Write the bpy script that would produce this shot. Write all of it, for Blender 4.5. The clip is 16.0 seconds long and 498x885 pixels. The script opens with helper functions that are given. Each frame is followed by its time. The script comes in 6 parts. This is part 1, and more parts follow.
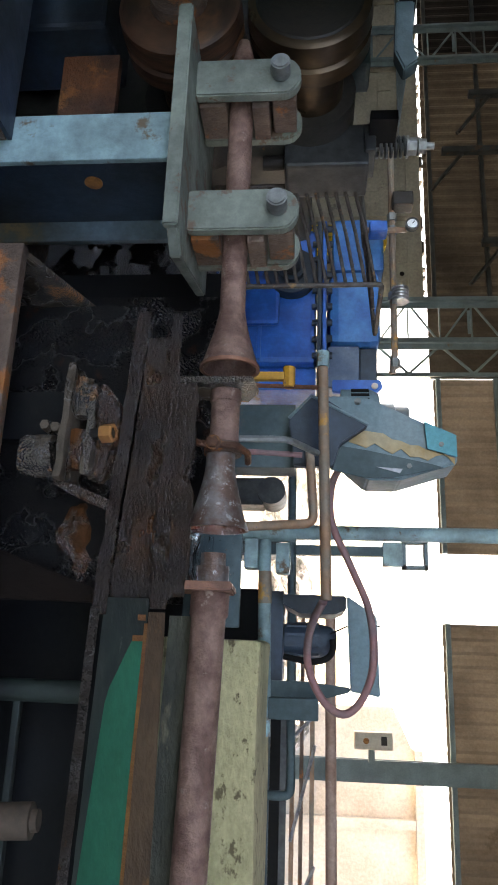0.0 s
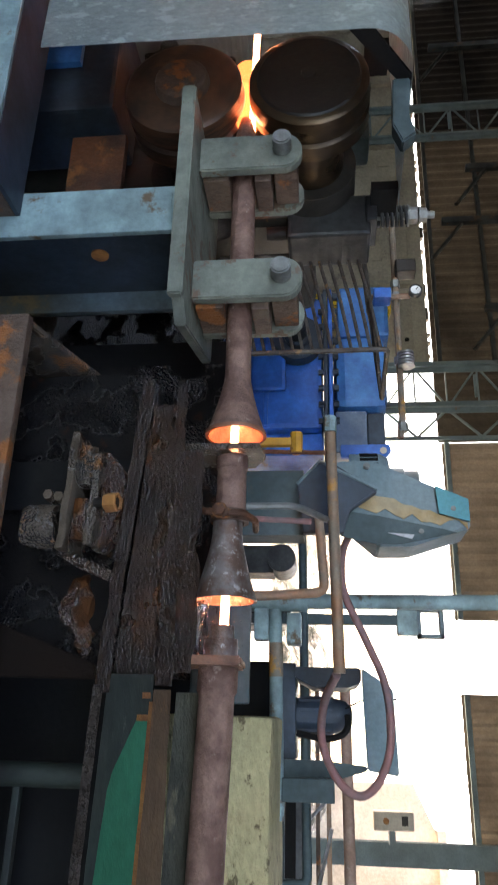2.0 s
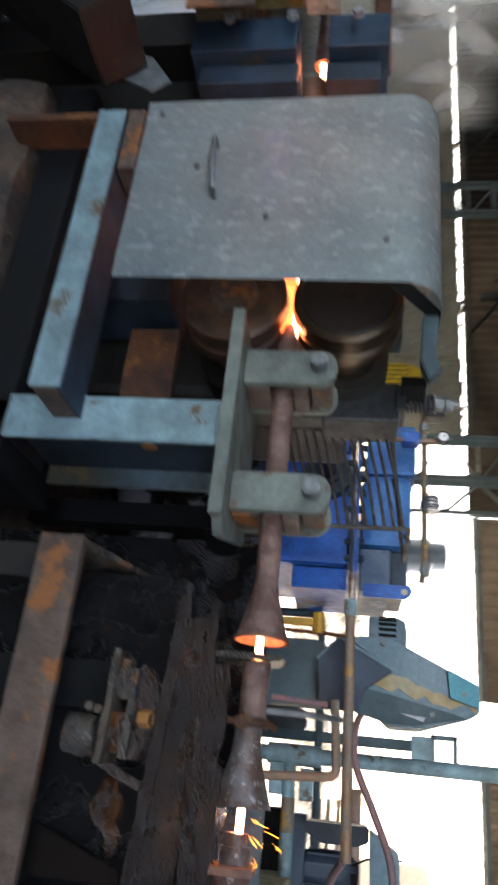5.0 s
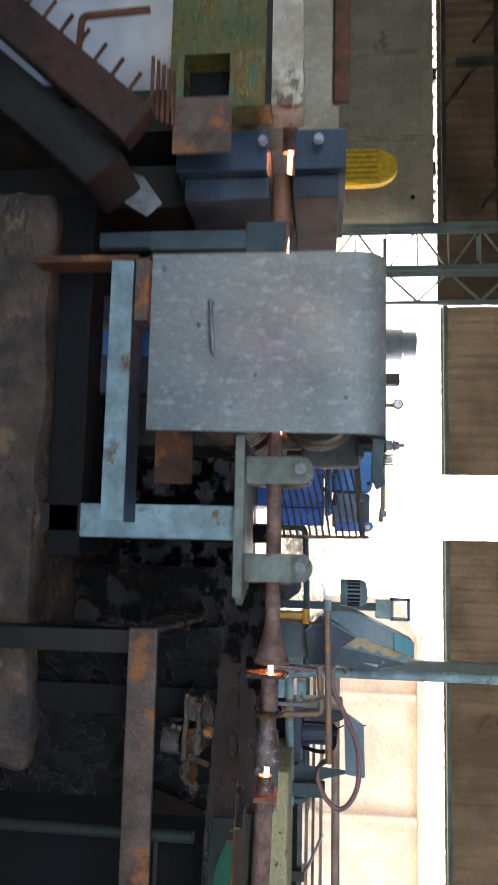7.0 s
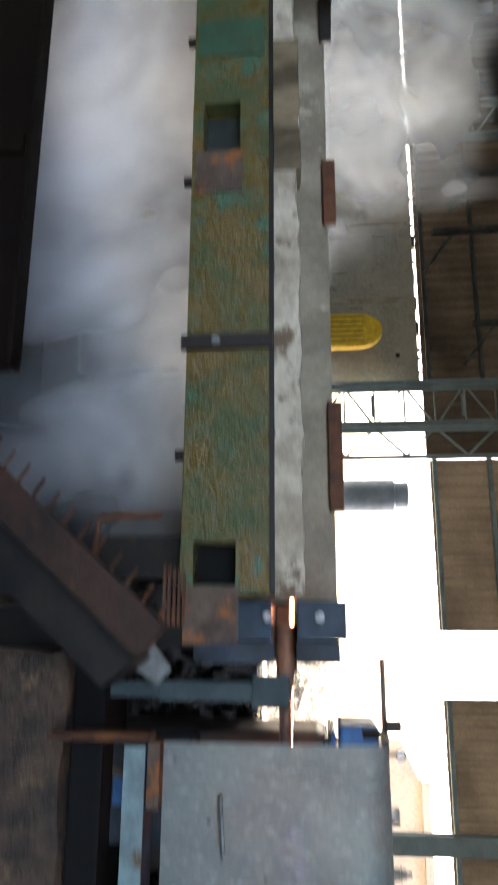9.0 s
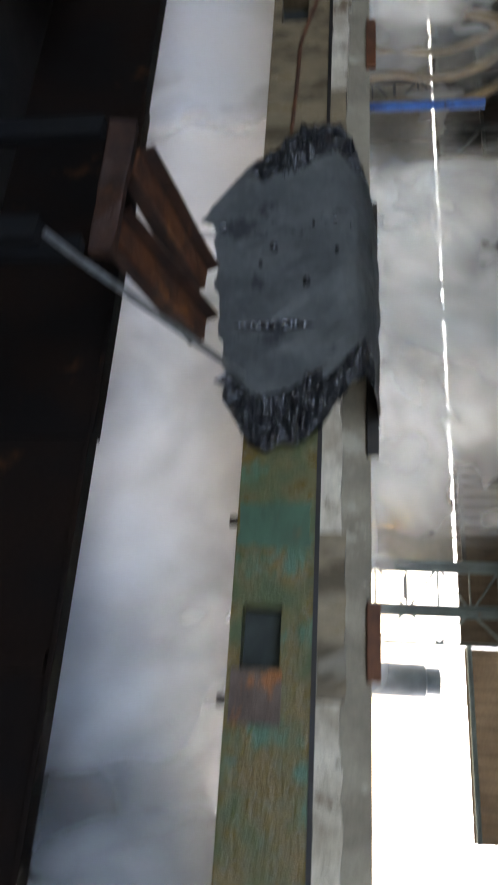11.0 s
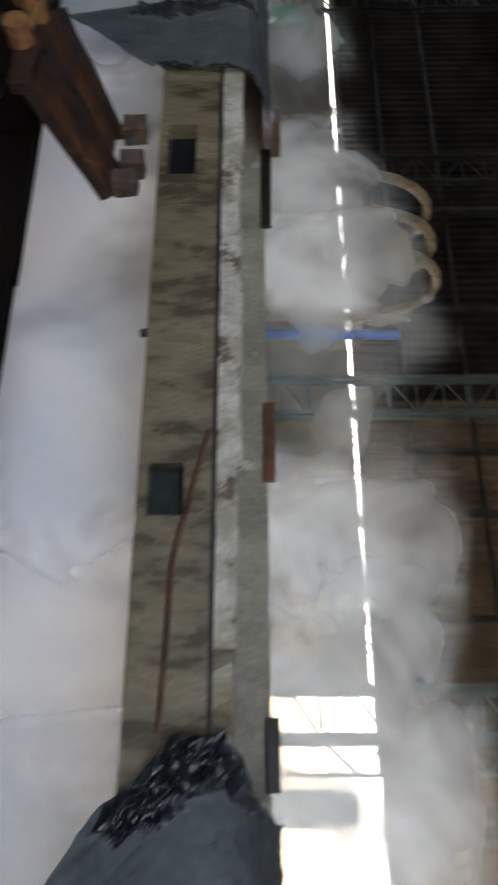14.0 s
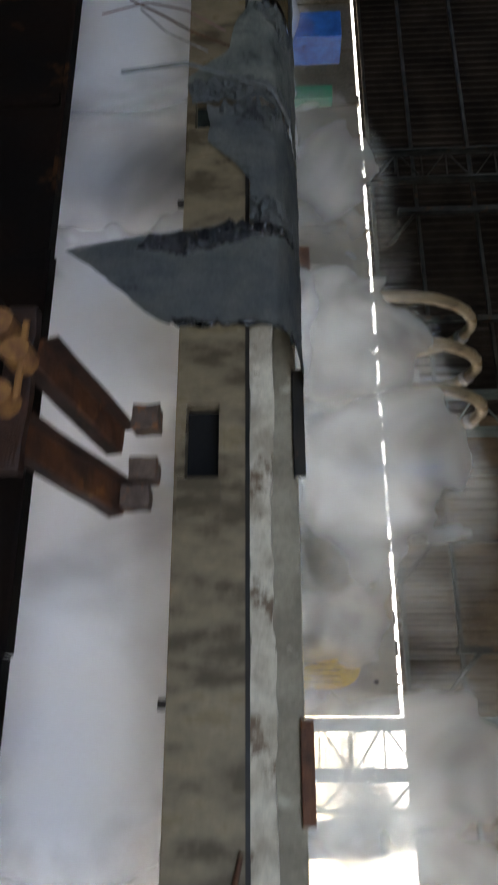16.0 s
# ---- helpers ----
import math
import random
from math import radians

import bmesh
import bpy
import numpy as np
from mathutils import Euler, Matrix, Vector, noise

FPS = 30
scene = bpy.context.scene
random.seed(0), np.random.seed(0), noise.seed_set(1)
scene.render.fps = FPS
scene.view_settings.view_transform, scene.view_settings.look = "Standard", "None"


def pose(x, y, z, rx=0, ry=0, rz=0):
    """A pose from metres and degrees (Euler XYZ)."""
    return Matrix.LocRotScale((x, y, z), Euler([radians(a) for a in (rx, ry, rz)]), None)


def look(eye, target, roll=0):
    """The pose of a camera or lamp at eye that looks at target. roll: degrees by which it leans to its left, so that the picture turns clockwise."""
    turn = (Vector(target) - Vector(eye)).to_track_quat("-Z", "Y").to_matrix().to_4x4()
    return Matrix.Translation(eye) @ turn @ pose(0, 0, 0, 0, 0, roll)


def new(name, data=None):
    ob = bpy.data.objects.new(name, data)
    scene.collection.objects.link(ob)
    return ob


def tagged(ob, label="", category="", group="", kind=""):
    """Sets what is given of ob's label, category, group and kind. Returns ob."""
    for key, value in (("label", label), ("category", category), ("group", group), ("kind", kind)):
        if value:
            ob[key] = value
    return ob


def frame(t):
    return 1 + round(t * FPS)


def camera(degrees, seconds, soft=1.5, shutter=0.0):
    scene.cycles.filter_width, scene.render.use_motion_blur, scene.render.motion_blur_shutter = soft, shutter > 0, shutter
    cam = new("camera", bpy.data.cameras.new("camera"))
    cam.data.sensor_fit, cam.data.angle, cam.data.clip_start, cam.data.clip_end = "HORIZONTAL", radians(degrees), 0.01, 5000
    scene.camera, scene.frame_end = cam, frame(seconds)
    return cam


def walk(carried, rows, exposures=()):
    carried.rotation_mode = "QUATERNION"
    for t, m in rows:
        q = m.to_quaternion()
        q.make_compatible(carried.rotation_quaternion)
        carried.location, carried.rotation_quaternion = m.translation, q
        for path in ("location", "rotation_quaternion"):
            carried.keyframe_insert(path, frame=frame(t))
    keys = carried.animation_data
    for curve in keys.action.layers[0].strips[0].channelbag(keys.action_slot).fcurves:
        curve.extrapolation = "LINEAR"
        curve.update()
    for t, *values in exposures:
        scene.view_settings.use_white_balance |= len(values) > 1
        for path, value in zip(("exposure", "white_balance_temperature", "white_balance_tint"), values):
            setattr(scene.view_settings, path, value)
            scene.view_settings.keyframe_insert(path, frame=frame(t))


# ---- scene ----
EXPOSURES = [(0.0, 3.6, 8000, 17), (5.2, 3.57, 8000, 17), (10.3, 3.42, 8000, 17), (16.0, 3.42, 8000, 17)]
# camera: seconds, eye, point looked at, roll
PATH = [
    (0, (-0.041, -0.056, 1.547), (-0.607, 1.853, 1.364), 90.56),
    (0.5, (-0.041, -0.052, 1.546), (-0.614, 1.854, 1.353), 90.15),
    (1, (-0.045, -0.050, 1.548), (-0.636, 1.851, 1.355), 89.93),
    (1.5, (-0.042, -0.050, 1.551), (-0.700, 1.828, 1.347), 89.53),
    (2, (-0.048, -0.037, 1.549), (-0.786, 1.810, 1.341), 89.19),
    (2.5, (-0.051, -0.034, 1.550), (-0.816, 1.801, 1.334), 89.47),
    (3, (-0.042, -0.028, 1.551), (-0.844, 1.793, 1.346), 89.30),
    (3.5, (-0.031, -0.033, 1.554), (-0.856, 1.776, 1.340), 89.54),
    (4, (-0.045, -0.038, 1.553), (-0.868, 1.770, 1.322), 90.27),
    (4.5, (-0.118, -0.093, 1.561), (-0.963, 1.706, 1.339), 91.56),
    (4.8, (-0.208, -0.151, 1.522), (-1.139, 1.610, 1.337), 91.59),
    (5, (-0.267, -0.267, 1.559), (-1.118, 1.519, 1.265), 92.33),
    (5.2, (-0.338, -0.314, 1.580), (-1.173, 1.474, 1.254), 92.41),
    (7.3, (-1.049, -1.147, 1.538), (-1.247, 0.833, 1.335), 90.48),
    (7.5, (-1.172, -1.184, 1.531), (-1.411, 0.793, 1.342), 90.13),
    (8, (-1.435, -1.338, 1.525), (-1.736, 0.629, 1.326), 90.86),
    (8.2, (-1.531, -1.342, 1.524), (-1.873, 0.619, 1.333), 90.46),
    (10.5, (-2.942, -1.546, 1.497), (-3.667, 0.300, 1.234), 89.27),
    (11, (-3.346, -1.602, 1.473), (-4.133, 0.218, 1.209), 90.65),
    (11.5, (-3.734, -1.625, 1.496), (-4.666, 0.132, 1.281), 91.73),
    (12, (-4.145, -1.657, 1.506), (-5.050, 0.109, 1.260), 90.90),
    (12.5, (-4.554, -1.656, 1.522), (-5.459, 0.116, 1.319), 92.10),
    (13, (-5.005, -1.732, 1.514), (-5.756, 0.104, 1.262), 90.78),
    (13.5, (-5.414, -1.686, 1.508), (-6.222, 0.132, 1.308), 88.50),
    (14, (-5.804, -1.643, 1.543), (-6.618, 0.183, 1.517), 89.62),
    (14.5, (-6.168, -1.694, 1.560), (-6.820, 0.193, 1.669), 87.89),
    (15, (-6.562, -1.695, 1.552), (-7.278, 0.171, 1.624), 89.79),
    (15.5, (-6.962, -1.848, 1.551), (-7.632, 0.033, 1.431), 88.16),
    (16, (-7.364, -1.792, 1.515), (-8.068, 0.077, 1.423), 88.90),
]
cam = camera(37.9, 16.0, soft=1.7, shutter=0.9)
walk(cam, [(t, look(eye, aim, roll)) for t, eye, aim, roll in PATH], EXPOSURES)

# ---- daylight ----
world = bpy.data.worlds.new("sky")
scene.world = world
world.use_nodes = True
wn = world.node_tree
sky = wn.nodes.new("ShaderNodeTexSky")
sky.sky_type = "NISHITA"
sky.sun_disc = False
sky.sun_elevation, sky.sun_rotation = radians(52), radians(20)
sky.air_density, sky.dust_density, sky.ozone_density = 1.0, 2.5, 1.0
wn.links.new(sky.outputs[0], wn.nodes["Background"].inputs[0])
wn.nodes["Background"].inputs[1].default_value = 0.15
sun = new("sun", bpy.data.lights.new("sun", "SUN"))
sun.data.energy, sun.data.angle, sun.data.color = 4.0, radians(0.6), (1.0, 0.95, 0.86)
sun.matrix_world = look((6, 24, 30), (0, 5, 0))


# ---- materials ----
def mat(name, c1, c2=None, rough=0.6, metal=0.0, scale=6.0, fine=60.0, bump=0.25, wear=None, wear_amount=0.5,
        wear_scale=3.0, stretch=(1, 1, 1), rough2=None, spec=0.5, coords="Object", bump_dist=0.004, coat=0.0):
    """Paint, rust, concrete and the like: two colours mixed by noise, a third one as worn patches, fine relief."""
    m = bpy.data.materials.new(name)
    m.use_nodes = True
    nt = m.node_tree
    b = nt.nodes["Principled BSDF"]
    tc = nt.nodes.new("ShaderNodeTexCoord")
    mp = nt.nodes.new("ShaderNodeMapping")
    mp.inputs["Scale"].default_value = stretch
    nt.links.new(tc.outputs[coords], mp.inputs["Vector"])

    def noise_tex(sc, detail=6.0, rgh=0.6):
        n = nt.nodes.new("ShaderNodeTexNoise")
        n.inputs["Scale"].default_value, n.inputs["Detail"].default_value, n.inputs["Roughness"].default_value = sc, detail, rgh
        nt.links.new(mp.outputs[0], n.inputs["Vector"])
        return n

    def ramp(src, a, bb):
        r = nt.nodes.new("ShaderNodeMapRange")
        r.inputs[1].default_value, r.inputs[2].default_value = a, bb
        r.interpolation_type = "SMOOTHSTEP"
        nt.links.new(src, r.inputs[0])
        return r.outputs[0]

    def mix(fac, a, bb):
        x = nt.nodes.new("ShaderNodeMix")
        x.data_type = "RGBA"
        for sock, val in ((x.inputs[6], a), (x.inputs[7], bb)):
            if isinstance(val, tuple):
                sock.default_value = (*val, 1)
            else:
                nt.links.new(val, sock)
        nt.links.new(fac, x.inputs[0])
        return x.outputs[2]

    c2 = c2 or tuple(0.65 * v for v in c1)
    big = noise_tex(scale)
    small = noise_tex(fine, 4.0, 0.7)
    col = mix(ramp(big.outputs[0], 0.35, 0.65), c1, c2)
    dark = mix(ramp(small.outputs[0], 0.3, 0.75), (0.82, 0.82, 0.82), (1.1, 1.1, 1.1))
    mul = nt.nodes.new("ShaderNodeMix")
    mul.data_type, mul.blend_type = "RGBA", "MULTIPLY"
    mul.inputs[0].default_value = 1.0
    nt.links.new(col, mul.inputs[6])
    nt.links.new(dark, mul.inputs[7])
    col = mul.outputs[2]
    if wear:
        w = noise_tex(wear_scale, 9.0, 0.68)
        lo = 0.72 - 0.3 * wear_amount
        fac = ramp(w.outputs[0], lo, lo + 0.08)
        col = mix(fac, col, wear)
    nt.links.new(col, b.inputs["Base Color"])
    rr = nt.nodes.new("ShaderNodeMapRange")
    rr.inputs[3].default_value, rr.inputs[4].default_value = rough, rough2 if rough2 is not None else min(1, rough + 0.2)
    rr.inputs[1].default_value, rr.inputs[2].default_value = 0.35, 0.65
    nt.links.new(big.outputs[0], rr.inputs[0])
    nt.links.new(rr.outputs[0], b.inputs["Roughness"])
    b.inputs["Metallic"].default_value = metal
    b.inputs["Specular IOR Level"].default_value = spec
    b.inputs["Coat Weight"].default_value = coat
    bp = nt.nodes.new("ShaderNodeBump")
    bp.inputs["Strength"].default_value, bp.inputs["Distance"].default_value = bump, bump_dist
    nt.links.new(small.outputs[0], bp.inputs["Height"])
    nt.links.new(bp.outputs[0], b.inputs["Normal"])
    return m


def glow(name, colour, strength):
    m = bpy.data.materials.new(name)
    m.use_nodes = True
    b = m.node_tree.nodes["Principled BSDF"]
    b.inputs["Base Color"].default_value = (*colour, 1)
    b.inputs["Emission Color"].default_value = (*colour, 1)
    b.inputs["Emission Strength"].default_value = strength
    return m


RUST = (0.16, 0.065, 0.03)
M_CLEVIS = mat("grey_green_paint", (0.2, 0.22, 0.175), (0.13, 0.142, 0.115), 0.5, scale=12, wear=(0.13, 0.08, 0.05), wear_amount=0.55, wear_scale=20, bump=0.35)
M_TUBE = mat("rusty_tube", (0.3, 0.17, 0.13), (0.16, 0.08, 0.06), 0.5, 0.15, scale=24, fine=90, bump=0.8, wear=(0.33, 0.23, 0.19), wear_amount=0.36, wear_scale=40, bump_dist=0.006)
M_TUBEGREY = mat("scaled_tube", (0.27, 0.24, 0.23), (0.16, 0.09, 0.065), 0.4, 0.4, scale=22, bump=0.7, wear=(0.45, 0.41, 0.39), wear_amount=0.5, wear_scale=60)
M_BELL = mat("heated_bell", (0.33, 0.14, 0.08), (0.2, 0.1, 0.07), 0.55, 0.2, scale=14, bump=0.5)
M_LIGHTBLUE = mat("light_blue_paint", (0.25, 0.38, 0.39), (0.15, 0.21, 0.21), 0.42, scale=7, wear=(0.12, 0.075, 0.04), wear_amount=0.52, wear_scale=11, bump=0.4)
# light-blue paint darkened: the rear flange's shade is in the colour
M_BLUESHADE = mat("shaded_grimy_blue", (0.1, 0.15, 0.18), (0.05, 0.05, 0.035), 0.5, scale=4, wear=(0.12, 0.08, 0.03), wear_amount=0.5, wear_scale=4)
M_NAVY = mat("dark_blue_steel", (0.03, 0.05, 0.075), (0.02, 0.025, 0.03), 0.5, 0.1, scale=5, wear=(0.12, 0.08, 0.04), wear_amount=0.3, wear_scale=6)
M_RUST = mat("rust", (0.14, 0.042, 0.012), (0.055, 0.021, 0.01), 0.55, 0.0, scale=9, bump=0.8, wear=(0.25, 0.088, 0.02), wear_amount=0.52, wear_scale=7, bump_dist=0.008)
M_RUSTDARK = mat("dark_rust", (0.055, 0.018, 0.007), (0.02, 0.009, 0.005), 0.5, 0.0, scale=8, bump=0.8, wear=(0.13, 0.042, 0.012), wear_amount=0.4, wear_scale=7, bump_dist=0.006)
M_RUSTPLATE = mat("rusty_plate", (0.16, 0.1, 0.07), (0.075, 0.045, 0.032), 0.5, 0.1, scale=10, wear=(0.3, 0.1, 0.025), wear_amount=0.62, wear_scale=11, bump=0.8, bump_dist=0.008)
M_BROWNFLANGE = mat("brown_flange", (0.2, 0.105, 0.045), (0.11, 0.06, 0.032), 0.5, scale=9, fine=60, bump=0.7, wear=(0.3, 0.14, 0.045), wear_amount=0.5, wear_scale=9, stretch=(0.4, 1, 1))
M_SCALEPLATE = mat("crusted_grey_plate", (0.17, 0.16, 0.115), (0.07, 0.07, 0.052), 0.5, scale=9, fine=70, bump=0.8, wear=(0.24, 0.2, 0.13), wear_amount=0.45, wear_scale=22, stretch=(0.35, 1, 1), bump_dist=0.008)
M_ORANGE = mat("orange_rust", (0.4, 0.165, 0.04), (0.25, 0.1, 0.04), 0.7, scale=20, bump=0.5)
def wet(name, c1, c2, c3, grain, depth, rough, long=1.0, bare=0.3, film=1.75):
    """Steel or stone under running water: dark, beaded and rippled so that it glints, rust showing in patches."""
    m = mat(name, c1, c2, rough, 0.0, scale=14, fine=grain * 1.6, bump=1.0, rough2=rough + 0.08, spec=0.5, wear=c3, wear_amount=0.5, wear_scale=13, bump_dist=0.0012, stretch=(long, 1, 1))
    nt = m.node_tree
    relief = next(n for n in nt.nodes if n.type == "BUMP")
    place = next(n for n in nt.nodes if n.type == "MAPPING")
    beads, square, patch, where, height, beaded = (nt.nodes.new(k) for k in ("ShaderNodeTexVoronoi", "ShaderNodeMath", "ShaderNodeTexNoise", "ShaderNodeMapRange", "ShaderNodeMath", "ShaderNodeBump"))
    beads.inputs["Scale"].default_value = grain
    square.operation = height.operation = "MULTIPLY"
    patch.inputs["Scale"].default_value, patch.inputs["Detail"].default_value = 16.0, 3.0
    where.inputs[1].default_value, where.inputs[2].default_value, where.inputs[3].default_value, where.inputs[4].default_value = bare, bare + 0.12, 0.03, 1.0
    beaded.invert = True
    beaded.inputs["Strength"].default_value, beaded.inputs["Distance"].default_value = 1.0, depth
    for n in (beads, patch):
        nt.links.new(place.outputs[0], n.inputs["Vector"])
    nt.links.new(beads.outputs["Distance"], square.inputs[0])
    nt.links.new(beads.outputs["Distance"], square.inputs[1])
    nt.links.new(patch.outputs[0], where.inputs[0])
    nt.links.new(square.outputs[0], height.inputs[0])
    nt.links.new(where.outputs[0], height.inputs[1])
    nt.links.new(height.outputs[0], beaded.inputs["Height"])
    nt.links.new(relief.outputs[0], beaded.inputs["Normal"])
    nt.links.new(beaded.outputs[0], nt.nodes["Principled BSDF"].inputs["Normal"])
    shell = nt.nodes["Principled BSDF"]
    shell.inputs["IOR"].default_value = film
    for socket, dry, soaked in (("Roughness", 0.85, rough), ("Specular IOR Level", 0.08, 0.6)):      # only the soaked patches shine
        gloss = nt.nodes.new("ShaderNodeMapRange")
        gloss.inputs[1].default_value, gloss.inputs[2].default_value, gloss.inputs[3].default_value, gloss.inputs[4].default_value = bare + 0.04, bare + 0.1, dry, soaked
        nt.links.new(patch.outputs[0], gloss.inputs[0])
        nt.links.new(gloss.outputs[0], shell.inputs[socket])
    return m


M_WET = wet("wet_scale_steel", (0.095, 0.046, 0.024), (0.04, 0.021, 0.012), (0.14, 0.053, 0.017), 240, 0.009, 0.06, 0.6, 0.3, 2.3)
M_DARKWET = mat("wet_grey_steel", (0.2, 0.175, 0.16), (0.08, 0.055, 0.04), 0.15, 0.4, scale=14, fine=90, bump=1.0, spec=0.8, bump_dist=0.015, wear=(0.25, 0.1, 0.03), wear_amount=0.28, wear_scale=16)
M_DARK = mat("dark_greasy_steel", (0.011, 0.01, 0.009), (0.025, 0.018, 0.013), 0.4, 0.0, scale=8, bump=0.5, wear=(0.07, 0.035, 0.016), wear_amount=0.34, wear_scale=6, spec=0.35)
M_CRUSTWET = wet("wet_grey_crust", (0.12, 0.09, 0.066), (0.045, 0.033, 0.023), (0.2, 0.08, 0.025), 270, 0.004, 0.16, 1.0, 0.4)
M_RUSTWET = wet("wet_rust_crust", (0.1, 0.032, 0.007), (0.025, 0.009, 0.003), (0.2, 0.07, 0.014), 230, 0.008, 0.06, 1.0, 0.38, 2.1)
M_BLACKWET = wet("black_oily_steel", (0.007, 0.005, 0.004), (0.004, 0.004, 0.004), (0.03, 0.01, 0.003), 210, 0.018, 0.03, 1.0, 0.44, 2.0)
M_RAILGREEN = mat("dim_green_rail", (0.022, 0.032, 0.025), (0.012, 0.014, 0.012), 0.6, scale=6)
M_SCUFF = mat("scuffed_green_grey", (0.05, 0.055, 0.045), (0.02, 0.03, 0.024), 0.4, scale=14, wear=(0.13, 0.13, 0.11), wear_amount=0.35, wear_scale=26, stretch=(0.3, 1, 1))
M_TAN = mat("dusty_tan_roller", (0.11, 0.07, 0.045), (0.05, 0.034, 0.023), 0.7, scale=8)
M_BLACK = mat("flat_black", (0.006, 0.006, 0.0065), (0.01, 0.009, 0.008), 0.7, scale=6, spec=0.2)
M_GREEN = mat("green_paint", (0.004, 0.16, 0.08), (0.006, 0.2, 0.105), 0.4, scale=8, wear=(0.08, 0.12, 0.09), wear_amount=0.3, wear_scale=14, stretch=(0.4, 1, 1))
M_CONCYEL = mat("stained_concrete", (0.48, 0.41, 0.22), (0.34, 0.3, 0.16), 0.85, scale=7, fine=80, bump=1.0, wear=(0.13, 0.1, 0.05), wear_amount=0.55, wear_scale=34, bump_dist=0.01, stretch=(0.6, 1, 1))
M_BLUE = mat("blue_gearbox_paint", (0.006, 0.14, 0.52), (0.005, 0.075, 0.3), 0.35, scale=7, wear=(0.012, 0.025, 0.06), wear_amount=0.5, wear_scale=5)
M_BOXBLUE = mat("teal_blue_plate", (0.012, 0.042, 0.075), (0.012, 0.025, 0.04), 0.45, scale=6, wear=(0.07, 0.045, 0.028), wear_amount=0.5, wear_scale=8)
M_GREYBLUE = mat("scraped_grey_blue", (0.13, 0.16, 0.2), (0.07, 0.1, 0.15), 0.5, scale=9, wear=(0.3, 0.32, 0.34), wear_amount=0.45, wear_scale=12)
M_PALEBLUE = mat("dusty_blue_paint", (0.025, 0.17, 0.4), (0.018, 0.1, 0.28), 0.45, scale=7, wear=(0.09, 0.13, 0.18), wear_amount=0.5)
M_COVER = mat("galvanised_sheet", (0.4, 0.465, 0.44), (0.31, 0.36, 0.35), 0.4, 0.15, scale=3.5, fine=90, wear=(0.48, 0.56, 0.53), wear_amount=0.6, wear_scale=30, bump=0.45, stretch=(1.6, 1, 0.8))
M_TEAL = mat("teal_paint", (0.17, 0.235, 0.255), (0.11, 0.175, 0.195), 0.5, scale=5, wear=(0.38, 0.22, 0.07), wear_amount=0.22, wear_scale=7)
M_TEALBRIGHT = mat("fresh_teal_paint", (0.06, 0.3, 0.34), (0.05, 0.24, 0.28), 0.5, scale=5, wear=(0.3, 0.2, 0.1), wear_amount=0.25)
M_SCRAPE = mat("scraped_ochre_sheet", (0.42, 0.33, 0.2), (0.35, 0.2, 0.06), 0.6, scale=6, wear=(0.16, 0.2, 0.22), wear_amount=0.4, wear_scale=6)
M_TEALDARK = mat("teal_steel", (0.06, 0.095, 0.1), (0.035, 0.06, 0.064), 0.55, scale=6, wear=(0.12, 0.08, 0.05), wear_amount=0.3)
M_YELLOW = mat("yellow_paint", (0.72, 0.45, 0.02), (0.55, 0.32, 0.02), 0.5, scale=8, wear=(0.3, 0.15, 0.05), wear_amount=0.2)
M_OCHRE = mat("ochre_paint", (0.55, 0.27, 0.02), (0.4, 0.18, 0.02), 0.5, scale=14, wear=(0.18, 0.09, 0.04), wear_amount=0.36, wear_scale=20)
M_COPPER = mat("ochre_pipe", (0.3, 0.16, 0.09), (0.22, 0.18, 0.14), 0.55, 0.2, scale=10, wear=(0.5, 0.24, 0.05), wear_amount=0.45, wear_scale=9)
M_RUSTPALE = mat("pale_rusty_pipe", (0.36, 0.24, 0.19), (0.26, 0.15, 0.11), 0.6, scale=8, wear=(0.45, 0.36, 0.3), wear_amount=0.4)
M_HOSE = mat("dull_red_hose", (0.3, 0.13, 0.12), (0.2, 0.13, 0.13), 0.6, scale=12)
M_BRIGHT = mat("worn_bright_steel", (0.42, 0.42, 0.43), (0.25, 0.25, 0.26), 0.35, 0.7, scale=20)
M_CAGE = mat("rusty_wire", (0.1, 0.085, 0.07), (0.06, 0.04, 0.03), 0.5, 0.2, scale=25, wear=(0.26, 0.14, 0.06), wear_amount=0.45, wear_scale=30)
M_DIAL = mat("dial_white", (0.8, 0.8, 0.78), (0.7, 0.7, 0.68), 0.3, scale=30)
M_BOLTDARK = mat("dark_bolt_steel", (0.06, 0.062, 0.06), (0.04, 0.04, 0.04), 0.4, 0.4, scale=20, wear=(0.12, 0.07, 0.04), wear_amount=0.25)
M_BOLT = mat("dull_bolt_steel", (0.24, 0.25, 0.24), (0.17, 0.17, 0.16), 0.4, 0.5, scale=22, wear=RUST, wear_amount=0.25)
M_GREASE = mat("yellowed_grease_steel", (0.05, 0.045, 0.035), (0.03, 0.026, 0.022), 0.4, 0.2, scale=6, wear=(0.24, 0.13, 0.02), wear_amount=0.3, wear_scale=8)
M_ROLL = mat("roll_steel", (0.13, 0.06, 0.033), (0.05, 0.028, 0.018), 0.35, 0.3, scale=9, stretch=(1, 6, 1), wear=(0.18, 0.08, 0.035), wear_amount=0.5)
M_ROLLUP = mat("bronze_roll", (0.1, 0.062, 0.032), (0.045, 0.03, 0.02), 0.25, 0.7, scale=9, wear=(0.1, 0.06, 0.02), wear_amount=0.4)
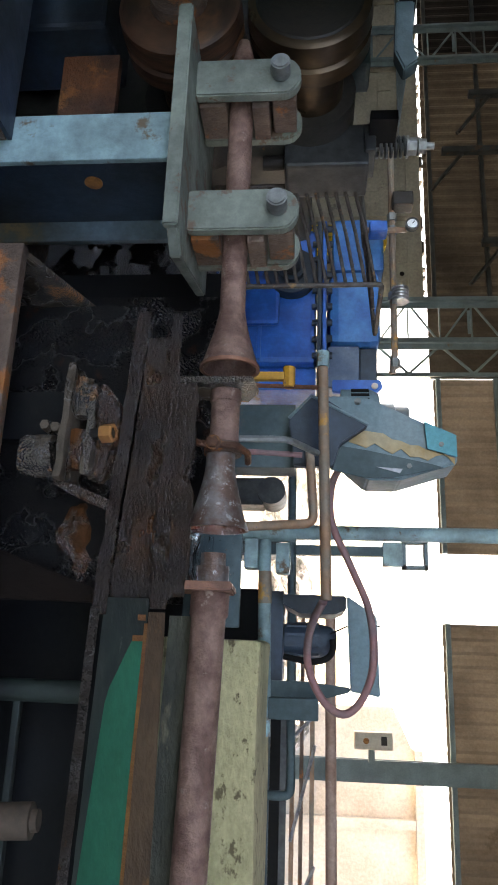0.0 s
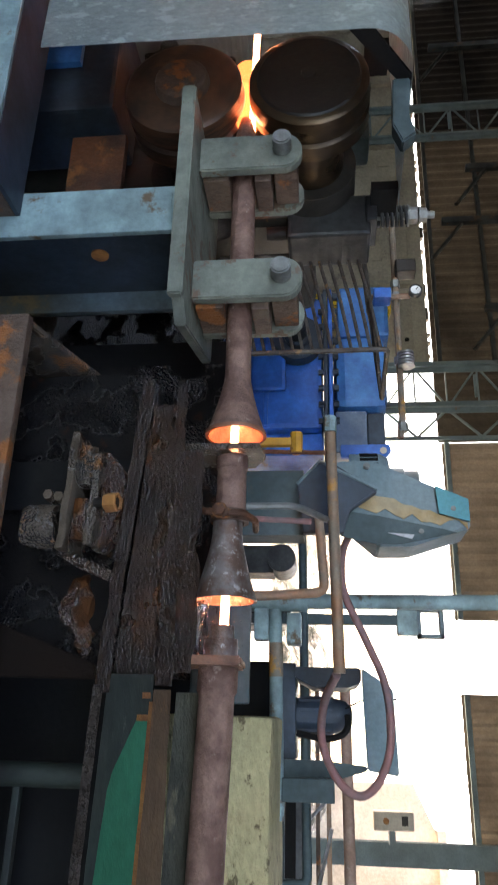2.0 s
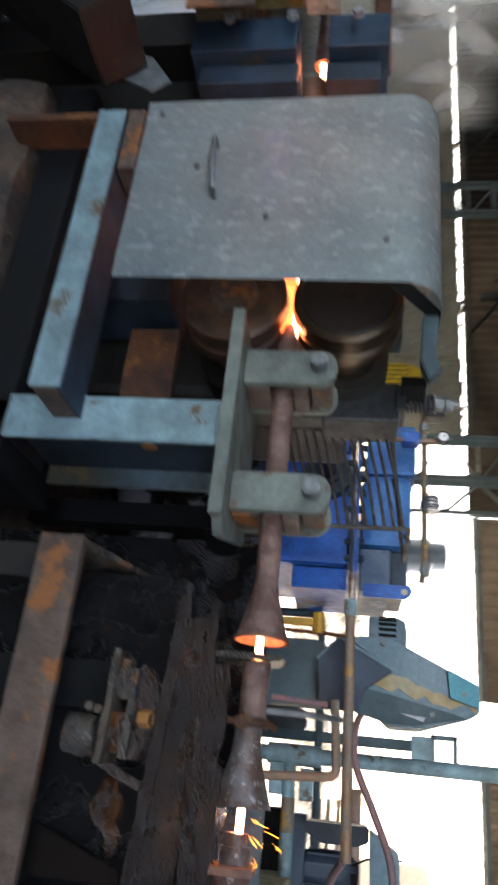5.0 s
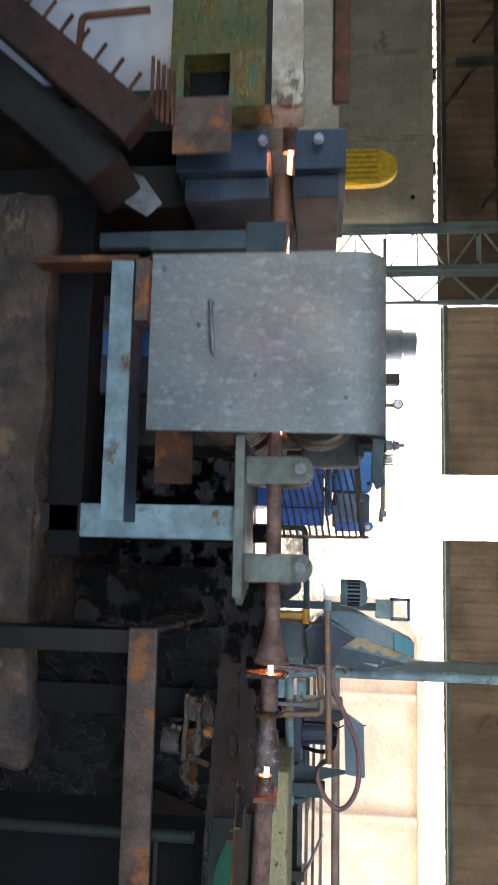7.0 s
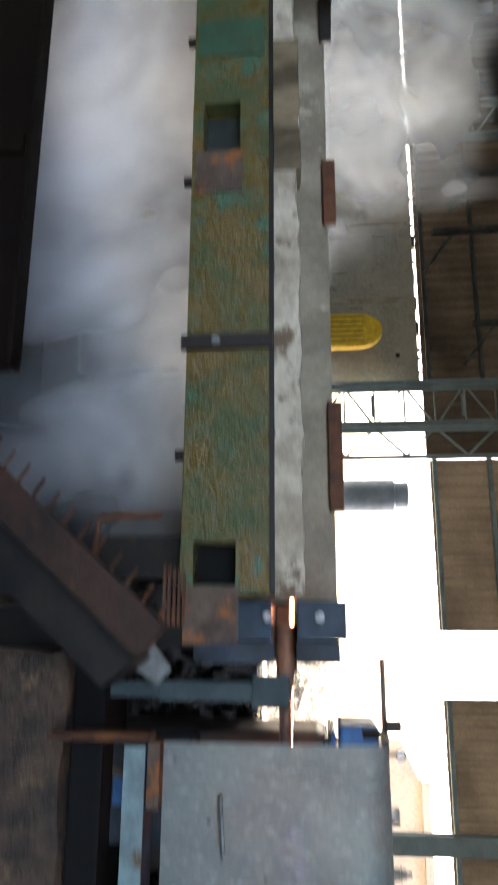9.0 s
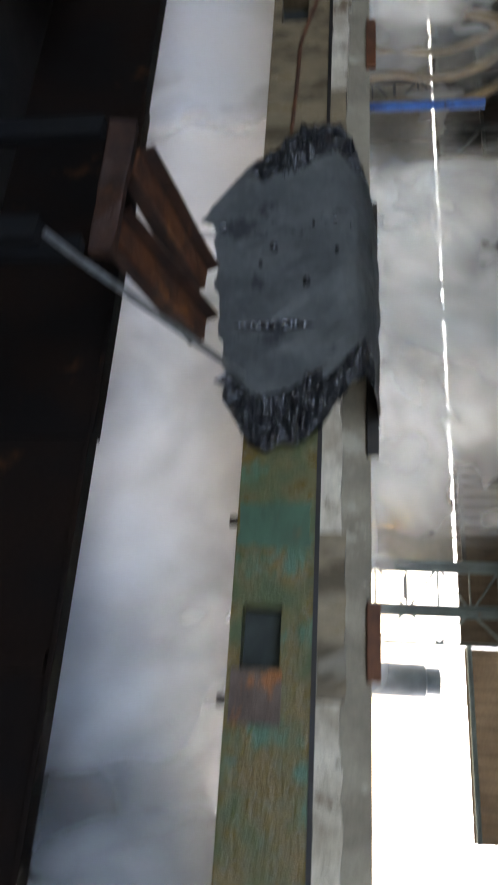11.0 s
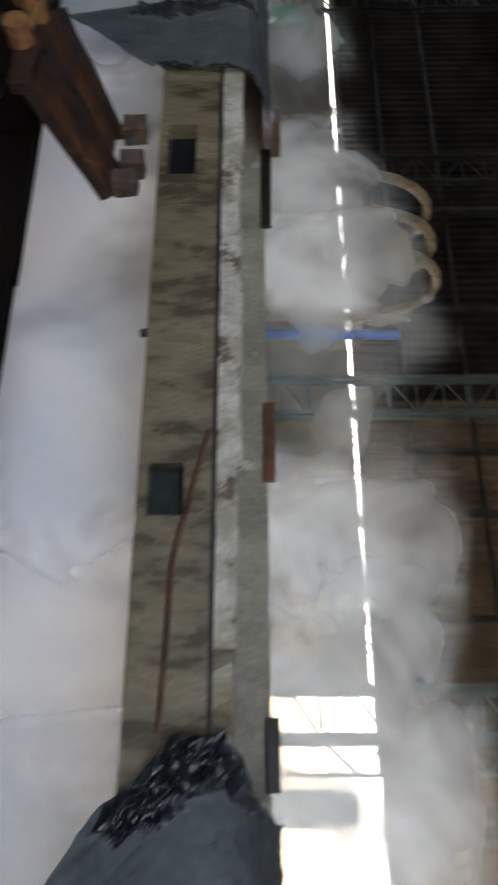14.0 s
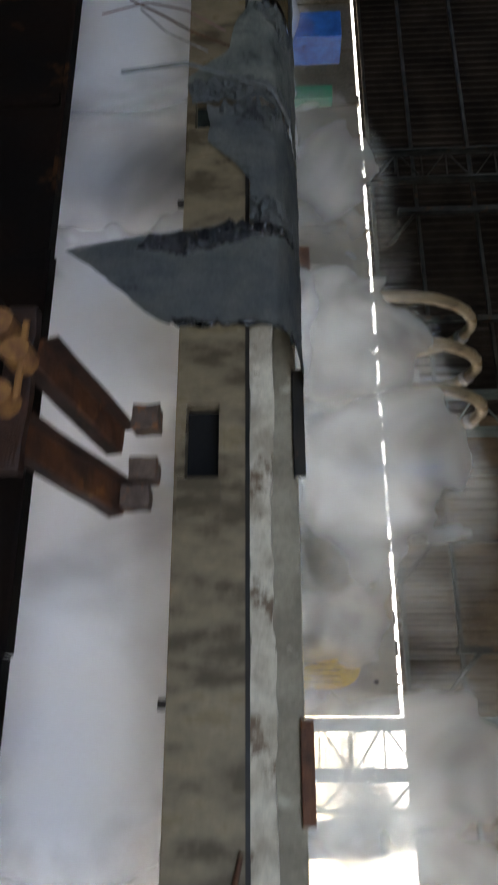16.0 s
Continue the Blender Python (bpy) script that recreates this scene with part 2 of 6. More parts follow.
M_LAUNDER = mat("mossy_launder_wall", (0.16, 0.095, 0.018), (0.06, 0.08, 0.022), 0.16, scale=9, fine=42, bump=1.0, wear=(0.05, 0.115, 0.06), wear_amount=0.58, wear_scale=8, rough2=0.45, stretch=(0.8, 1, 0.7), bump_dist=0.012)
M_LAUNDERDRY = mat("brown_launder_wall", (0.26, 0.189, 0.109), (0.135, 0.0921, 0.0504), 0.22, scale=5, fine=55, bump=0.9, wear=(0.075, 0.05, 0.022), wear_amount=0.62, wear_scale=5, rough2=0.6, stretch=(1.6, 1, 0.55), bump_dist=0.005, coat=0.25)
M_PALE = mat("lime_crusted_edge", (0.68, 0.59, 0.46), (0.42, 0.34, 0.25), 0.8, scale=9, wear=(0.17, 0.11, 0.07), wear_amount=0.56, wear_scale=6, bump=0.8, bump_dist=0.012)
M_BACKWALL = mat("grey_launder_back", (0.34, 0.285, 0.21), (0.23, 0.19, 0.14), 0.75, scale=4, wear=(0.44, 0.38, 0.29), wear_amount=0.5, wear_scale=5, bump=0.6, stretch=(1, 1, 0.7), bump_dist=0.008)
M_KERB = mat("mossy_kerb", (0.4, 0.33, 0.2), (0.2, 0.18, 0.1), 0.7, scale=3, fine=30, bump=0.8, wear=(0.6, 0.5, 0.36), wear_amount=0.55, wear_scale=4, bump_dist=0.015)
M_MOSSPATCH = mat("faded_green_patch", (0.035, 0.1, 0.05), (0.03, 0.07, 0.035), 0.45, scale=9, wear=(0.11, 0.085, 0.03), wear_amount=0.6, wear_scale=9, bump=0.5)
# darker copies of cladding and column paint: shade deeper in the shed
M_CLADMID = mat("cladding_midshade", (0.06, 0.054, 0.044), (0.04, 0.036, 0.03), 0.7, 0.0, scale=0.8, fine=20, wear=(0.03, 0.026, 0.022), wear_amount=0.5, wear_scale=0.7, spec=0.2)
M_COLDARK = mat("shaded_column_paint", (0.035, 0.042, 0.042), (0.02, 0.024, 0.024), 0.6, scale=2, wear=(0.06, 0.035, 0.02), wear_amount=0.5)
M_DRUM = mat("grey_blue_drum", (0.12, 0.16, 0.2), (0.08, 0.11, 0.14), 0.4, 0.2, scale=2)
M_MAT = mat("slate_rubber_mat", (0.2, 0.206, 0.197), (0.13, 0.136, 0.132), 0.5, scale=4, fine=30, bump=0.5, wear=(0.06, 0.061, 0.064), wear_amount=0.5, wear_scale=6)
M_MATWET = wet("wet_mat_edge", (0.035, 0.035, 0.04), (0.018, 0.018, 0.02), (0.06, 0.06, 0.065), 42, 0.022, 0.05, 1.0, 0.35, 2.3)
M_CLOTH = mat("grey_wet_cloth", (0.2, 0.2, 0.18), (0.14, 0.15, 0.15), 0.7, scale=5, wear=(0.07, 0.07, 0.075), wear_amount=0.35, wear_scale=5)
M_CLOTHPALE = mat("pale_sacking", (0.3, 0.3, 0.25), (0.18, 0.19, 0.17), 0.75, scale=5, wear=(0.09, 0.09, 0.085), wear_amount=0.4, wear_scale=5)
M_OCHRECLOTH = mat("ochre_sacking", (0.2, 0.12, 0.035), (0.1, 0.07, 0.03), 0.75, scale=6)
# rusty brown taken near black: the shade low down is in the base
M_FLUME = mat("shaded_brown_steel", (0.006, 0.004, 0.003), (0.014, 0.007, 0.004), 0.7, scale=3, wear=(0.05, 0.02, 0.007), wear_amount=0.42, wear_scale=3.5, stretch=(1, 1, 0.6), spec=0.12, bump=0.5)
M_STONE = mat("crusted_foundation", (0.13, 0.08, 0.05), (0.05, 0.036, 0.028), 0.35, scale=9, fine=30, bump=1.0, wear=(0.22, 0.13, 0.07), wear_amount=0.5, wear_scale=6, bump_dist=0.03, rough2=0.65)
M_FLOOR = mat("dirty_shop_floor", (0.03, 0.023, 0.017), (0.018, 0.015, 0.012), 0.5, scale=1.2, fine=18, wear=(0.05, 0.03, 0.018), wear_amount=0.3, wear_scale=1.0)
M_GROUND = mat("pale_yard_dust", (0.42, 0.37, 0.3), (0.35, 0.3, 0.24), 0.9, scale=0.5, fine=8)
M_RUBBLE = mat("broken_rubble", (0.3, 0.27, 0.23), (0.05, 0.055, 0.04), 0.9, scale=2.2, fine=9, bump=1.0, wear=(0.6, 0.55, 0.48), wear_amount=0.6, wear_scale=3, bump_dist=0.2)
M_WALL = mat("grey_block_wall", (0.34, 0.3, 0.235), (0.25, 0.225, 0.18), 0.85, scale=0.9, fine=14, wear=(0.14, 0.12, 0.1), wear_amount=0.35, wear_scale=1.3)
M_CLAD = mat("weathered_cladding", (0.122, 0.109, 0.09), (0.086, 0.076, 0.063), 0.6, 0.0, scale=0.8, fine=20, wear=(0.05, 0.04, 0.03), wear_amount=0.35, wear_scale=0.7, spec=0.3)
# darkest cladding copy: the unlit west end is put into its colour
M_CLADSHADE = mat("shaded_cladding", (0.016, 0.015, 0.014), (0.009, 0.009, 0.009), 0.8, 0.0, scale=0.8, fine=20, wear=(0.06, 0.055, 0.05), wear_amount=0.25, wear_scale=0.7, spec=0.2)
# near-black roof: the dimness high in the shed is in its colour
M_ROOF = mat("shaded_roof_sheet", (0.025, 0.024, 0.023), (0.018, 0.017, 0.016), 0.8, scale=0.6, fine=10, spec=0.2)
M_COLUMN = mat("grey_teal_column_paint", (0.15, 0.21, 0.22), (0.11, 0.15, 0.16), 0.55, scale=2, wear=(0.16, 0.1, 0.06), wear_amount=0.25)
M_BEIGE = mat("beige_render_wall", (0.6, 0.54, 0.45), (0.48, 0.42, 0.34), 0.85, scale=0.8, fine=10)
M_WATER = bpy.data.materials.new("clear_water")
M_WATER.use_nodes = True
water_bsdf = M_WATER.node_tree.nodes["Principled BSDF"]
water_bsdf.inputs["Base Color"].default_value = (0.95, 0.97, 0.98, 1)
water_bsdf.inputs["Roughness"].default_value, water_bsdf.inputs["IOR"].default_value, water_bsdf.inputs["Transmission Weight"].default_value = 0.04, 1.33, 1.0
M_HOT = glow("white_hot_steel", (1.0, 0.34, 0.17), 5.0)
M_SPARK = glow("spark_orange", (1.0, 0.3, 0.04), 2.0)
M_FLAME = bpy.data.materials.new("flame")
M_FLAME.use_nodes = True
fl = M_FLAME.node_tree
fl.nodes.remove(fl.nodes["Principled BSDF"])
fl_em, fl_tr, fl_mx = fl.nodes.new("ShaderNodeEmission"), fl.nodes.new("ShaderNodeBsdfTransparent"), fl.nodes.new("ShaderNodeMixShader")
fl_em.inputs[0].default_value, fl_em.inputs[1].default_value = (1.0, 0.17, 0.05, 1), 0.6
fl_no, fl_ra = fl.nodes.new("ShaderNodeTexNoise"), fl.nodes.new("ShaderNodeMapRange")
fl_no.inputs["Scale"].default_value = 45.0
fl_ra.inputs[1].default_value, fl_ra.inputs[2].default_value, fl_ra.inputs[3].default_value, fl_ra.inputs[4].default_value = 0.35, 0.7, 0.2, 0.55
fl.links.new(fl_no.outputs[0], fl_ra.inputs[0])
fl.links.new(fl_ra.outputs[0], fl_mx.inputs[0])
fl.links.new(fl_tr.outputs[0], fl_mx.inputs[1])
fl.links.new(fl_em.outputs[0], fl_mx.inputs[2])
fl.links.new(fl_mx.outputs[0], fl.nodes["Material Output"].inputs["Surface"])


def steam_material(name, tint, density, scale, lo, hi, side, top):
    """Thin vapour: it fades at the rim of its piece and is torn by noise."""
    m = bpy.data.materials.new(name)
    m.use_nodes = True
    nt = m.node_tree
    nt.nodes.remove(nt.nodes["Principled BSDF"])
    out = nt.nodes["Material Output"]
    tc = nt.nodes.new("ShaderNodeTexCoord")
    info = nt.nodes.new("ShaderNodeObjectInfo")

    def vec(op, a, b):
        n = nt.nodes.new("ShaderNodeVectorMath")
        n.operation = op
        nt.links.new(a, n.inputs[0])
        if isinstance(b, tuple):
            n.inputs[1].default_value = b
        else:
            nt.links.new(b, n.inputs[1])
        return n.outputs[0]

    def span(src, a, b, c=0.0, d=1.0):
        n = nt.nodes.new("ShaderNodeMapRange")
        n.interpolation_type = "SMOOTHSTEP"
        for k, v in enumerate((a, b, c, d)):
            n.inputs[k + 1].default_value = v
        nt.links.new(src, n.inputs[0])
        return n.outputs[0]

    def times(a, b):
        n = nt.nodes.new("ShaderNodeMath")
        n.operation = "MULTIPLY"
        nt.links.new(a, n.inputs[0])
        nt.links.new(b, n.inputs[1])
        return n.outputs[0]

    big = nt.nodes.new("ShaderNodeVectorMath")
    big.operation = "SCALE"
    big.inputs[0].default_value = (37, 17, 53)
    nt.links.new(info.outputs["Random"], big.inputs["Scale"])
    no = nt.nodes.new("ShaderNodeTexNoise")
    no.inputs["Scale"].default_value, no.inputs["Detail"].default_value, no.inputs["Roughness"].default_value = scale, 3.5, 0.45
    no.inputs["Distortion"].default_value = 0.5
    nt.links.new(vec("ADD", tc.outputs["Object"], big.outputs[0]), no.inputs["Vector"])
    mid = nt.nodes.new("ShaderNodeSeparateXYZ")
    ab = nt.nodes.new("ShaderNodeVectorMath")
    ab.operation = "ABSOLUTE"
    nt.links.new(vec("MULTIPLY", vec("SUBTRACT", tc.outputs["Generated"], (0.5, 0.5, 0.5)), (2, 2, 2)), ab.inputs[0])
    nt.links.new(ab.outputs[0], mid.inputs[0])
    wisp = nt.nodes.new("ShaderNodeTexNoise")
    wisp.inputs["Scale"].default_value, wisp.inputs["Detail"].default_value, wisp.inputs["Roughness"].default_value = 2.0 * scale, 2.5, 0.45
    wisp.inputs["Distortion"].default_value = 0.8
    nt.links.new(vec("ADD", tc.outputs["Object"], big.outputs[0]), wisp.inputs["Vector"])
    wide = nt.nodes.new("ShaderNodeMath")      # how far out from the middle, with a torn rim
    wide.operation = "ADD"
    flat = vec("MULTIPLY", ab.outputs[0], (1, 0, 1))
    size = nt.nodes.new("ShaderNodeVectorMath")
    size.operation = "LENGTH"
    nt.links.new(flat, size.inputs[0])
    nt.links.new(size.outputs["Value"], wide.inputs[0])
    nt.links.new(span(wisp.outputs[0], 0.25, 0.75, -0.3, 0.3), wide.inputs[1])
    body = times(span(mid.outputs[0], 1.0, 0.75), span(mid.outputs[2], 1.0, 0.75))
    rim = times(body, span(wide.outputs[0], side, top))
    al = times(times(rim, span(no.outputs[0], lo, hi)), span(no.outputs[0], 0.0, 1.0, density, density))
    dif, tra = nt.nodes.new("ShaderNodeBsdfDiffuse"), nt.nodes.new("ShaderNodeBsdfTranslucent")
    for n in (dif, tra):
        n.inputs[0].default_value = (*tint, 1)
    mx, fin, clear = nt.nodes.new("ShaderNodeMixShader"), nt.nodes.new("ShaderNodeMixShader"), nt.nodes.new("ShaderNodeBsdfTransparent")
    mx.inputs[0].default_value = 0.5
    nt.links.new(dif.outputs[0], mx.inputs[1])
    nt.links.new(tra.outputs[0], mx.inputs[2])
    nt.links.new(al, fin.inputs[0])
    nt.links.new(clear.outputs[0], fin.inputs[1])
    nt.links.new(mx.outputs[0], fin.inputs[2])
    nt.links.new(fin.outputs[0], out.inputs["Surface"])
    return m


M_STEAM = steam_material("steam", (0.95, 0.96, 0.967), 0.96, 0.9, 0.2, 0.55, 1.35, 0.75)
M_STEAMTHIN = steam_material("thin_steam", (0.93, 0.96, 0.955), 0.97, 0.8, 0.2, 0.64, 1.1, 0.0)
M_STEAMHAZE = steam_material("bright_haze", (0.96, 0.97, 0.97), 0.9, 0.8, 0.2, 0.55, 1.0, 0.1)
M_STEAMFAR = steam_material("far_steam", (0.93, 0.96, 0.955), 0.6, 0.7, 0.36, 0.66, 1.0, 0.2)
M_FUME = steam_material("violet_fume", (0.9, 0.72, 0.95), 0.3, 16.0, 0.3, 0.7, 1.0, 0.0)


# ---- building blocks ----
def thing(name, loc, label, category, group="", kind=""):
    ob = new(name)
    ob.location = loc
    ob.empty_display_size = 0.05
    ob["base"] = tuple(loc)
    return tagged(ob, label, category, group, kind)


def link(name, me, parent, label):
    ob = new(name, me)
    if parent is not None:
        ob.parent = parent
    if label:
        tagged(ob, label)
    return ob


def root_of(ob):
    while ob is not None and ob.parent is not None:
        ob = ob.parent
    return ob


def mesh_of(name, bm, material, base=None, smooth=False):
    if base is not None:
        bmesh.ops.translate(bm, verts=bm.verts, vec=-Vector(base))
    bmesh.ops.recalc_face_normals(bm, faces=bm.faces)
    me = bpy.data.meshes.new(name)
    bm.to_mesh(me)
    bm.free()
    for m in material if isinstance(material, (list, tuple)) else [material]:
        me.materials.append(m)
    if smooth:
        me.polygons.foreach_set("use_smooth", [True] * len(me.polygons))
        me.set_sharp_from_angle(angle=radians(38))
    return me


def part(name, bm, material, parent, label="", smooth=False):
    """One mesh object under a thing or a part; the bmesh is in world metres."""
    root = root_of(parent)
    base = Vector(root["base"]) if root is not None and "base" in root else Vector((0, 0, 0))
    return link(name, mesh_of(name, bm, material, base, smooth), parent, label)


def solo(name, bm, material, label, category, group="", kind="", smooth=False, base=None):
    """A thing that is one mesh, with its origin at the foot of its bounds."""
    if base is None:
        lo = [min(v.co[i] for v in bm.verts) for i in range(3)]
        hi = [max(v.co[i] for v in bm.verts) for i in range(3)]
        base = ((lo[0] + hi[0]) / 2, (lo[1] + hi[1]) / 2, lo[2])
    ob = new(name, mesh_of(name, bm, material, base, smooth))
    ob.location = base
    ob["base"] = tuple(base)
    return tagged(ob, label, category, group, kind)


def B():
    return bmesh.new()


def box(bm, x0, x1, y0, y1, z0, z1, bevel=0.0, mi=0):
    r = bmesh.ops.create_cube(bm, size=1)
    vs = r["verts"]
    bmesh.ops.scale(bm, vec=(abs(x1 - x0), abs(y1 - y0), abs(z1 - z0)), verts=vs)
    bmesh.ops.translate(bm, vec=((x0 + x1) / 2, (y0 + y1) / 2, (z0 + z1) / 2), verts=vs)
    fs = {f for v in vs for f in v.link_faces}
    for f in fs:
        f.material_index = mi
    if bevel:
        es = {e for v in vs for e in v.link_edges}
        bmesh.ops.bevel(bm, geom=list(es), offset=bevel, segments=2, affect="EDGES", profile=0.6)
    return bm


def axis_turn(a, b):
    return (Vector(b) - Vector(a)).to_track_quat("Z", "Y").to_matrix().to_4x4()


def cyl(bm, a, b, r, r2=None, n=20, cap=True):
    a, b = Vector(a), Vector(b)
    m = Matrix.Translation((a + b) / 2) @ axis_turn(a, b)
    bmesh.ops.create_cone(bm, cap_ends=cap, segments=n, radius1=r, radius2=r if r2 is None else r2, depth=(b - a).length, matrix=m)
    return bm


def lathe(bm, a, d, profile, n=32, closed=False):
    """Turn a profile of (distance along d from a, radius)."""
    a = Vector(a)
    m = Matrix.Translation(a) @ axis_turn((0, 0, 0), d)
    rings = []
    for s, r in profile:
        rings.append([bm.verts.new(m @ Vector((r * math.cos(2 * math.pi * k / n), r * math.sin(2 * math.pi * k / n), s))) for k in range(n)])
    pairs = list(zip(rings, rings[1:]))
    if closed:
        pairs.append((rings[-1], rings[0]))
    for p, q in pairs:
        for k in range(n):
            bm.faces.new((p[k], p[(k + 1) % n], q[(k + 1) % n], q[k]))
    if not closed:
        bm.faces.new(rings[0][::-1])
        bm.faces.new(rings[-1])
    return bm


def pipe(bm, pts, r, n=12, round_=0.0):
    """A round bar or pipe along corners, the bends rounded."""
    pts = [Vector(p) for p in pts]
    if round_:
        out = [pts[0]]
        for p, q, s in zip(pts, pts[1:], pts[2:]):
            u, v = (p - q).normalized(), (s - q).normalized()
            for k in range(6):
                w = k / 5
                a1, b1 = q + u * round_ * (1 - w), q + v * round_ * w
                out.append(a1.lerp(b1, w) if 0 < w < 1 else (a1 if w == 0 else b1))
        out.append(pts[-1])
        pts = out
    rings, up = [], None
    for k, p in enumerate(pts):
        d = (pts[min(k + 1, len(pts) - 1)] - pts[max(k - 1, 0)]).normalized()
        if up is None:
            up = d.orthogonal().normalized()
        up = (up - d * up.dot(d)).normalized()
        side = d.cross(up)
        rings.append([bm.verts.new(p + r * (math.cos(2 * math.pi * j / n) * up + math.sin(2 * math.pi * j / n) * side)) for j in range(n)])
    for p, q in zip(rings, rings[1:]):
        for k in range(n):
            bm.faces.new((p[k], p[(k + 1) % n], q[(k + 1) % n], q[k]))
    bm.faces.new(rings[0][::-1])
    bm.faces.new(rings[-1])
    return bm


def slab(bm, outline, axis, lo, hi, bevel=0.0):
    """A plate: an outline in the two other axes, thick from lo to hi along the axis."""
    def at(p, h):
        return {"x": (h, p[0], p[1]), "y": (p[0], h, p[1]), "z": (p[0], p[1], h)}[axis]
    a = [bm.verts.new(at(p, lo)) for p in outline]
    b = [bm.verts.new(at(p, hi)) for p in outline]
    fs = [bm.faces.new(a), bm.faces.new(b[::-1])]
    n = len(a)
    for k in range(n):
        fs.append(bm.faces.new((a[k], b[k], b[(k + 1) % n], a[(k + 1) % n])))
    bmesh.ops.recalc_face_normals(bm, faces=fs)
    if bevel:
        bmesh.ops.bevel(bm, geom=list({e for f in fs for e in f.edges}), offset=bevel, segments=2, affect="EDGES")
    return bm


def tongue(x0, x1, z0, z1, n=8):
    """A plate outline with a round upper end."""
    r = (x1 - x0) / 2
    return [(x0, z0), (x1, z0)] + [((x0 + x1) / 2 + r * math.cos(math.pi * k / n), z1 - r * 0.8 + r * 0.8 * math.sin(math.pi * k / n)) for k in range(n + 1)]


def hexbolt(name, parent, a, d, r=0.02, h=0.02, material=None, label=""):
    a, d = Vector(a), Vector(d).normalized()
    bm = B()
    cyl(bm, a, a + d * 0.005, r * 1.25, n=20)
    cyl(bm, a + d * 0.005, a + d * (0.005 + h), r, n=6)
    return part(name, bm, material or M_BOLT, parent, label)


def rough_up(bm, amount, scale, seed=0.0):
    for v in bm.verts:
        p = v.co * scale + Vector((seed, seed * 1.7, seed * 0.6))
        v.co += Vector((noise.noise(p), noise.noise(p + Vector((31, 0, 0))), noise.noise(p + Vector((0, 47, 0))))) * amount
    return bm


# ---- the shed ----
YW = 14.0      # far wall
ZG = 3.82      # height of the gap under the upper cladding


def setting(name, bm, material, label, smooth=False):
    return solo(name, bm, material, label, "structure", kind="structure", smooth=smooth)


bm = B()
box(bm, -60, 60, -60, 80, -0.3, -0.004)
setting("ground", bm, M_GROUND, "pale dusty yard round the shed")
bm = B()
box(bm, -34, 14, -9, 13.9, -0.2, 0.0)
setting("floor", bm, M_FLOOR, "dirty concrete shop floor, dark with scale")


def corrugated(bm, x0, x1, y, z0, z1, pitch=0.24, depth=0.055):
    n = max(2, int((x1 - x0) / (pitch / 4)))
    lo, hi = [], []
    for k in range(n + 1):
        x = x0 + (x1 - x0) * k / n
        yy = y + depth * (0.5 + 0.5 * math.sin(2 * math.pi * x / pitch))
        lo.append(bm.verts.new((x, yy, z0)))
        hi.append(bm.verts.new((x, yy, z1)))
    for k in range(n):
        bm.faces.new((lo[k], lo[k + 1], hi[k + 1], hi[k]))
    g = bmesh.ops.solidify(bm, geom=list(bm.faces), thickness=0.01)
    return bm


# lower far wall: blocks between the pilasters
bm = B()
box(bm, -34, -7.35, YW, YW + 0.25, 0, ZG - 0.03)
lower_wall = setting("wall_north", bm, M_WALL, "grey block wall below the cladding")
bond = random.Random(12)
for k in range(13):
    xb = -7.36 - 0.9 * (k % 2)
    while xb > -24:
        l = 1.8 if xb > -20 else 4.0
        bm = B()
        box(bm, xb - l + 0.012, xb, YW - 0.022 - bond.uniform(0, 0.012), YW - 0.001, 0.29 * k, 0.29 * k + 0.276)
        part("block", bm, M_WALL, lower_wall)
        xb -= l
for k in range(13):
    bm = B()
    box(bm, -9.4 - 2.0 * k, -9.28 - 2.0 * k, YW - 0.05, YW - 0.002, 0, ZG - 0.06)
    part("pilaster", bm, M_BACKWALL, lower_wall)
for k in range(9):
    bm = B()
    cyl(bm, (-8.0 - 1.0 * k, YW - 0.02, 3.35), (-8.0 - 1.0 * k, YW + 0.005, 3.35), 0.05, n=8)
    part("wall_hole", bm, M_BLACK, lower_wall)
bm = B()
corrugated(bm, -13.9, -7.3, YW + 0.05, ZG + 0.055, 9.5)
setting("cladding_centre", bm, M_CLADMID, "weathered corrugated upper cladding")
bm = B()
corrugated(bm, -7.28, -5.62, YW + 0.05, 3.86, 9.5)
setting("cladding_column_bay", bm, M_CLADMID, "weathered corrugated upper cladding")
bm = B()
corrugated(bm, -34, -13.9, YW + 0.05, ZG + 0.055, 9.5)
setting("cladding_west", bm, M_CLADSHADE, "weathered corrugated upper cladding")
bm = B()
corrugated(bm, -5.6, -2.05, YW + 0.05, 3.92, 9.5)
setting("cladding_middle", bm, M_CLAD, "weathered corrugated upper cladding")
bm = B()
corrugated(bm, -0.75, 14, YW + 0.05, 3.92, 9.5)
setting("cladding_east", bm, M_CLAD, "weathered corrugated upper cladding")
bm = B()
box(bm, -2.05, -0.75, YW + 0.04, YW + 0.1, 5.4, 9.5)
setting("cladding_above_gap", bm, M_CLAD, "flat cladding above the daylight gap")
for k, (x0, x1) in enumerate(((-34, -7.3), (-5.6, -2.05), (-0.75, 14))):
    for z in (3.96, 5.1, 6.6):
        bm = B()
        box(bm, x0, x1, YW - 0.06, YW + 0.03, z, z + 0.09)
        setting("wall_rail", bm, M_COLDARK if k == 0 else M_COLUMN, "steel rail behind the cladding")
gap_bits = random.Random(8)
xg = -7.6
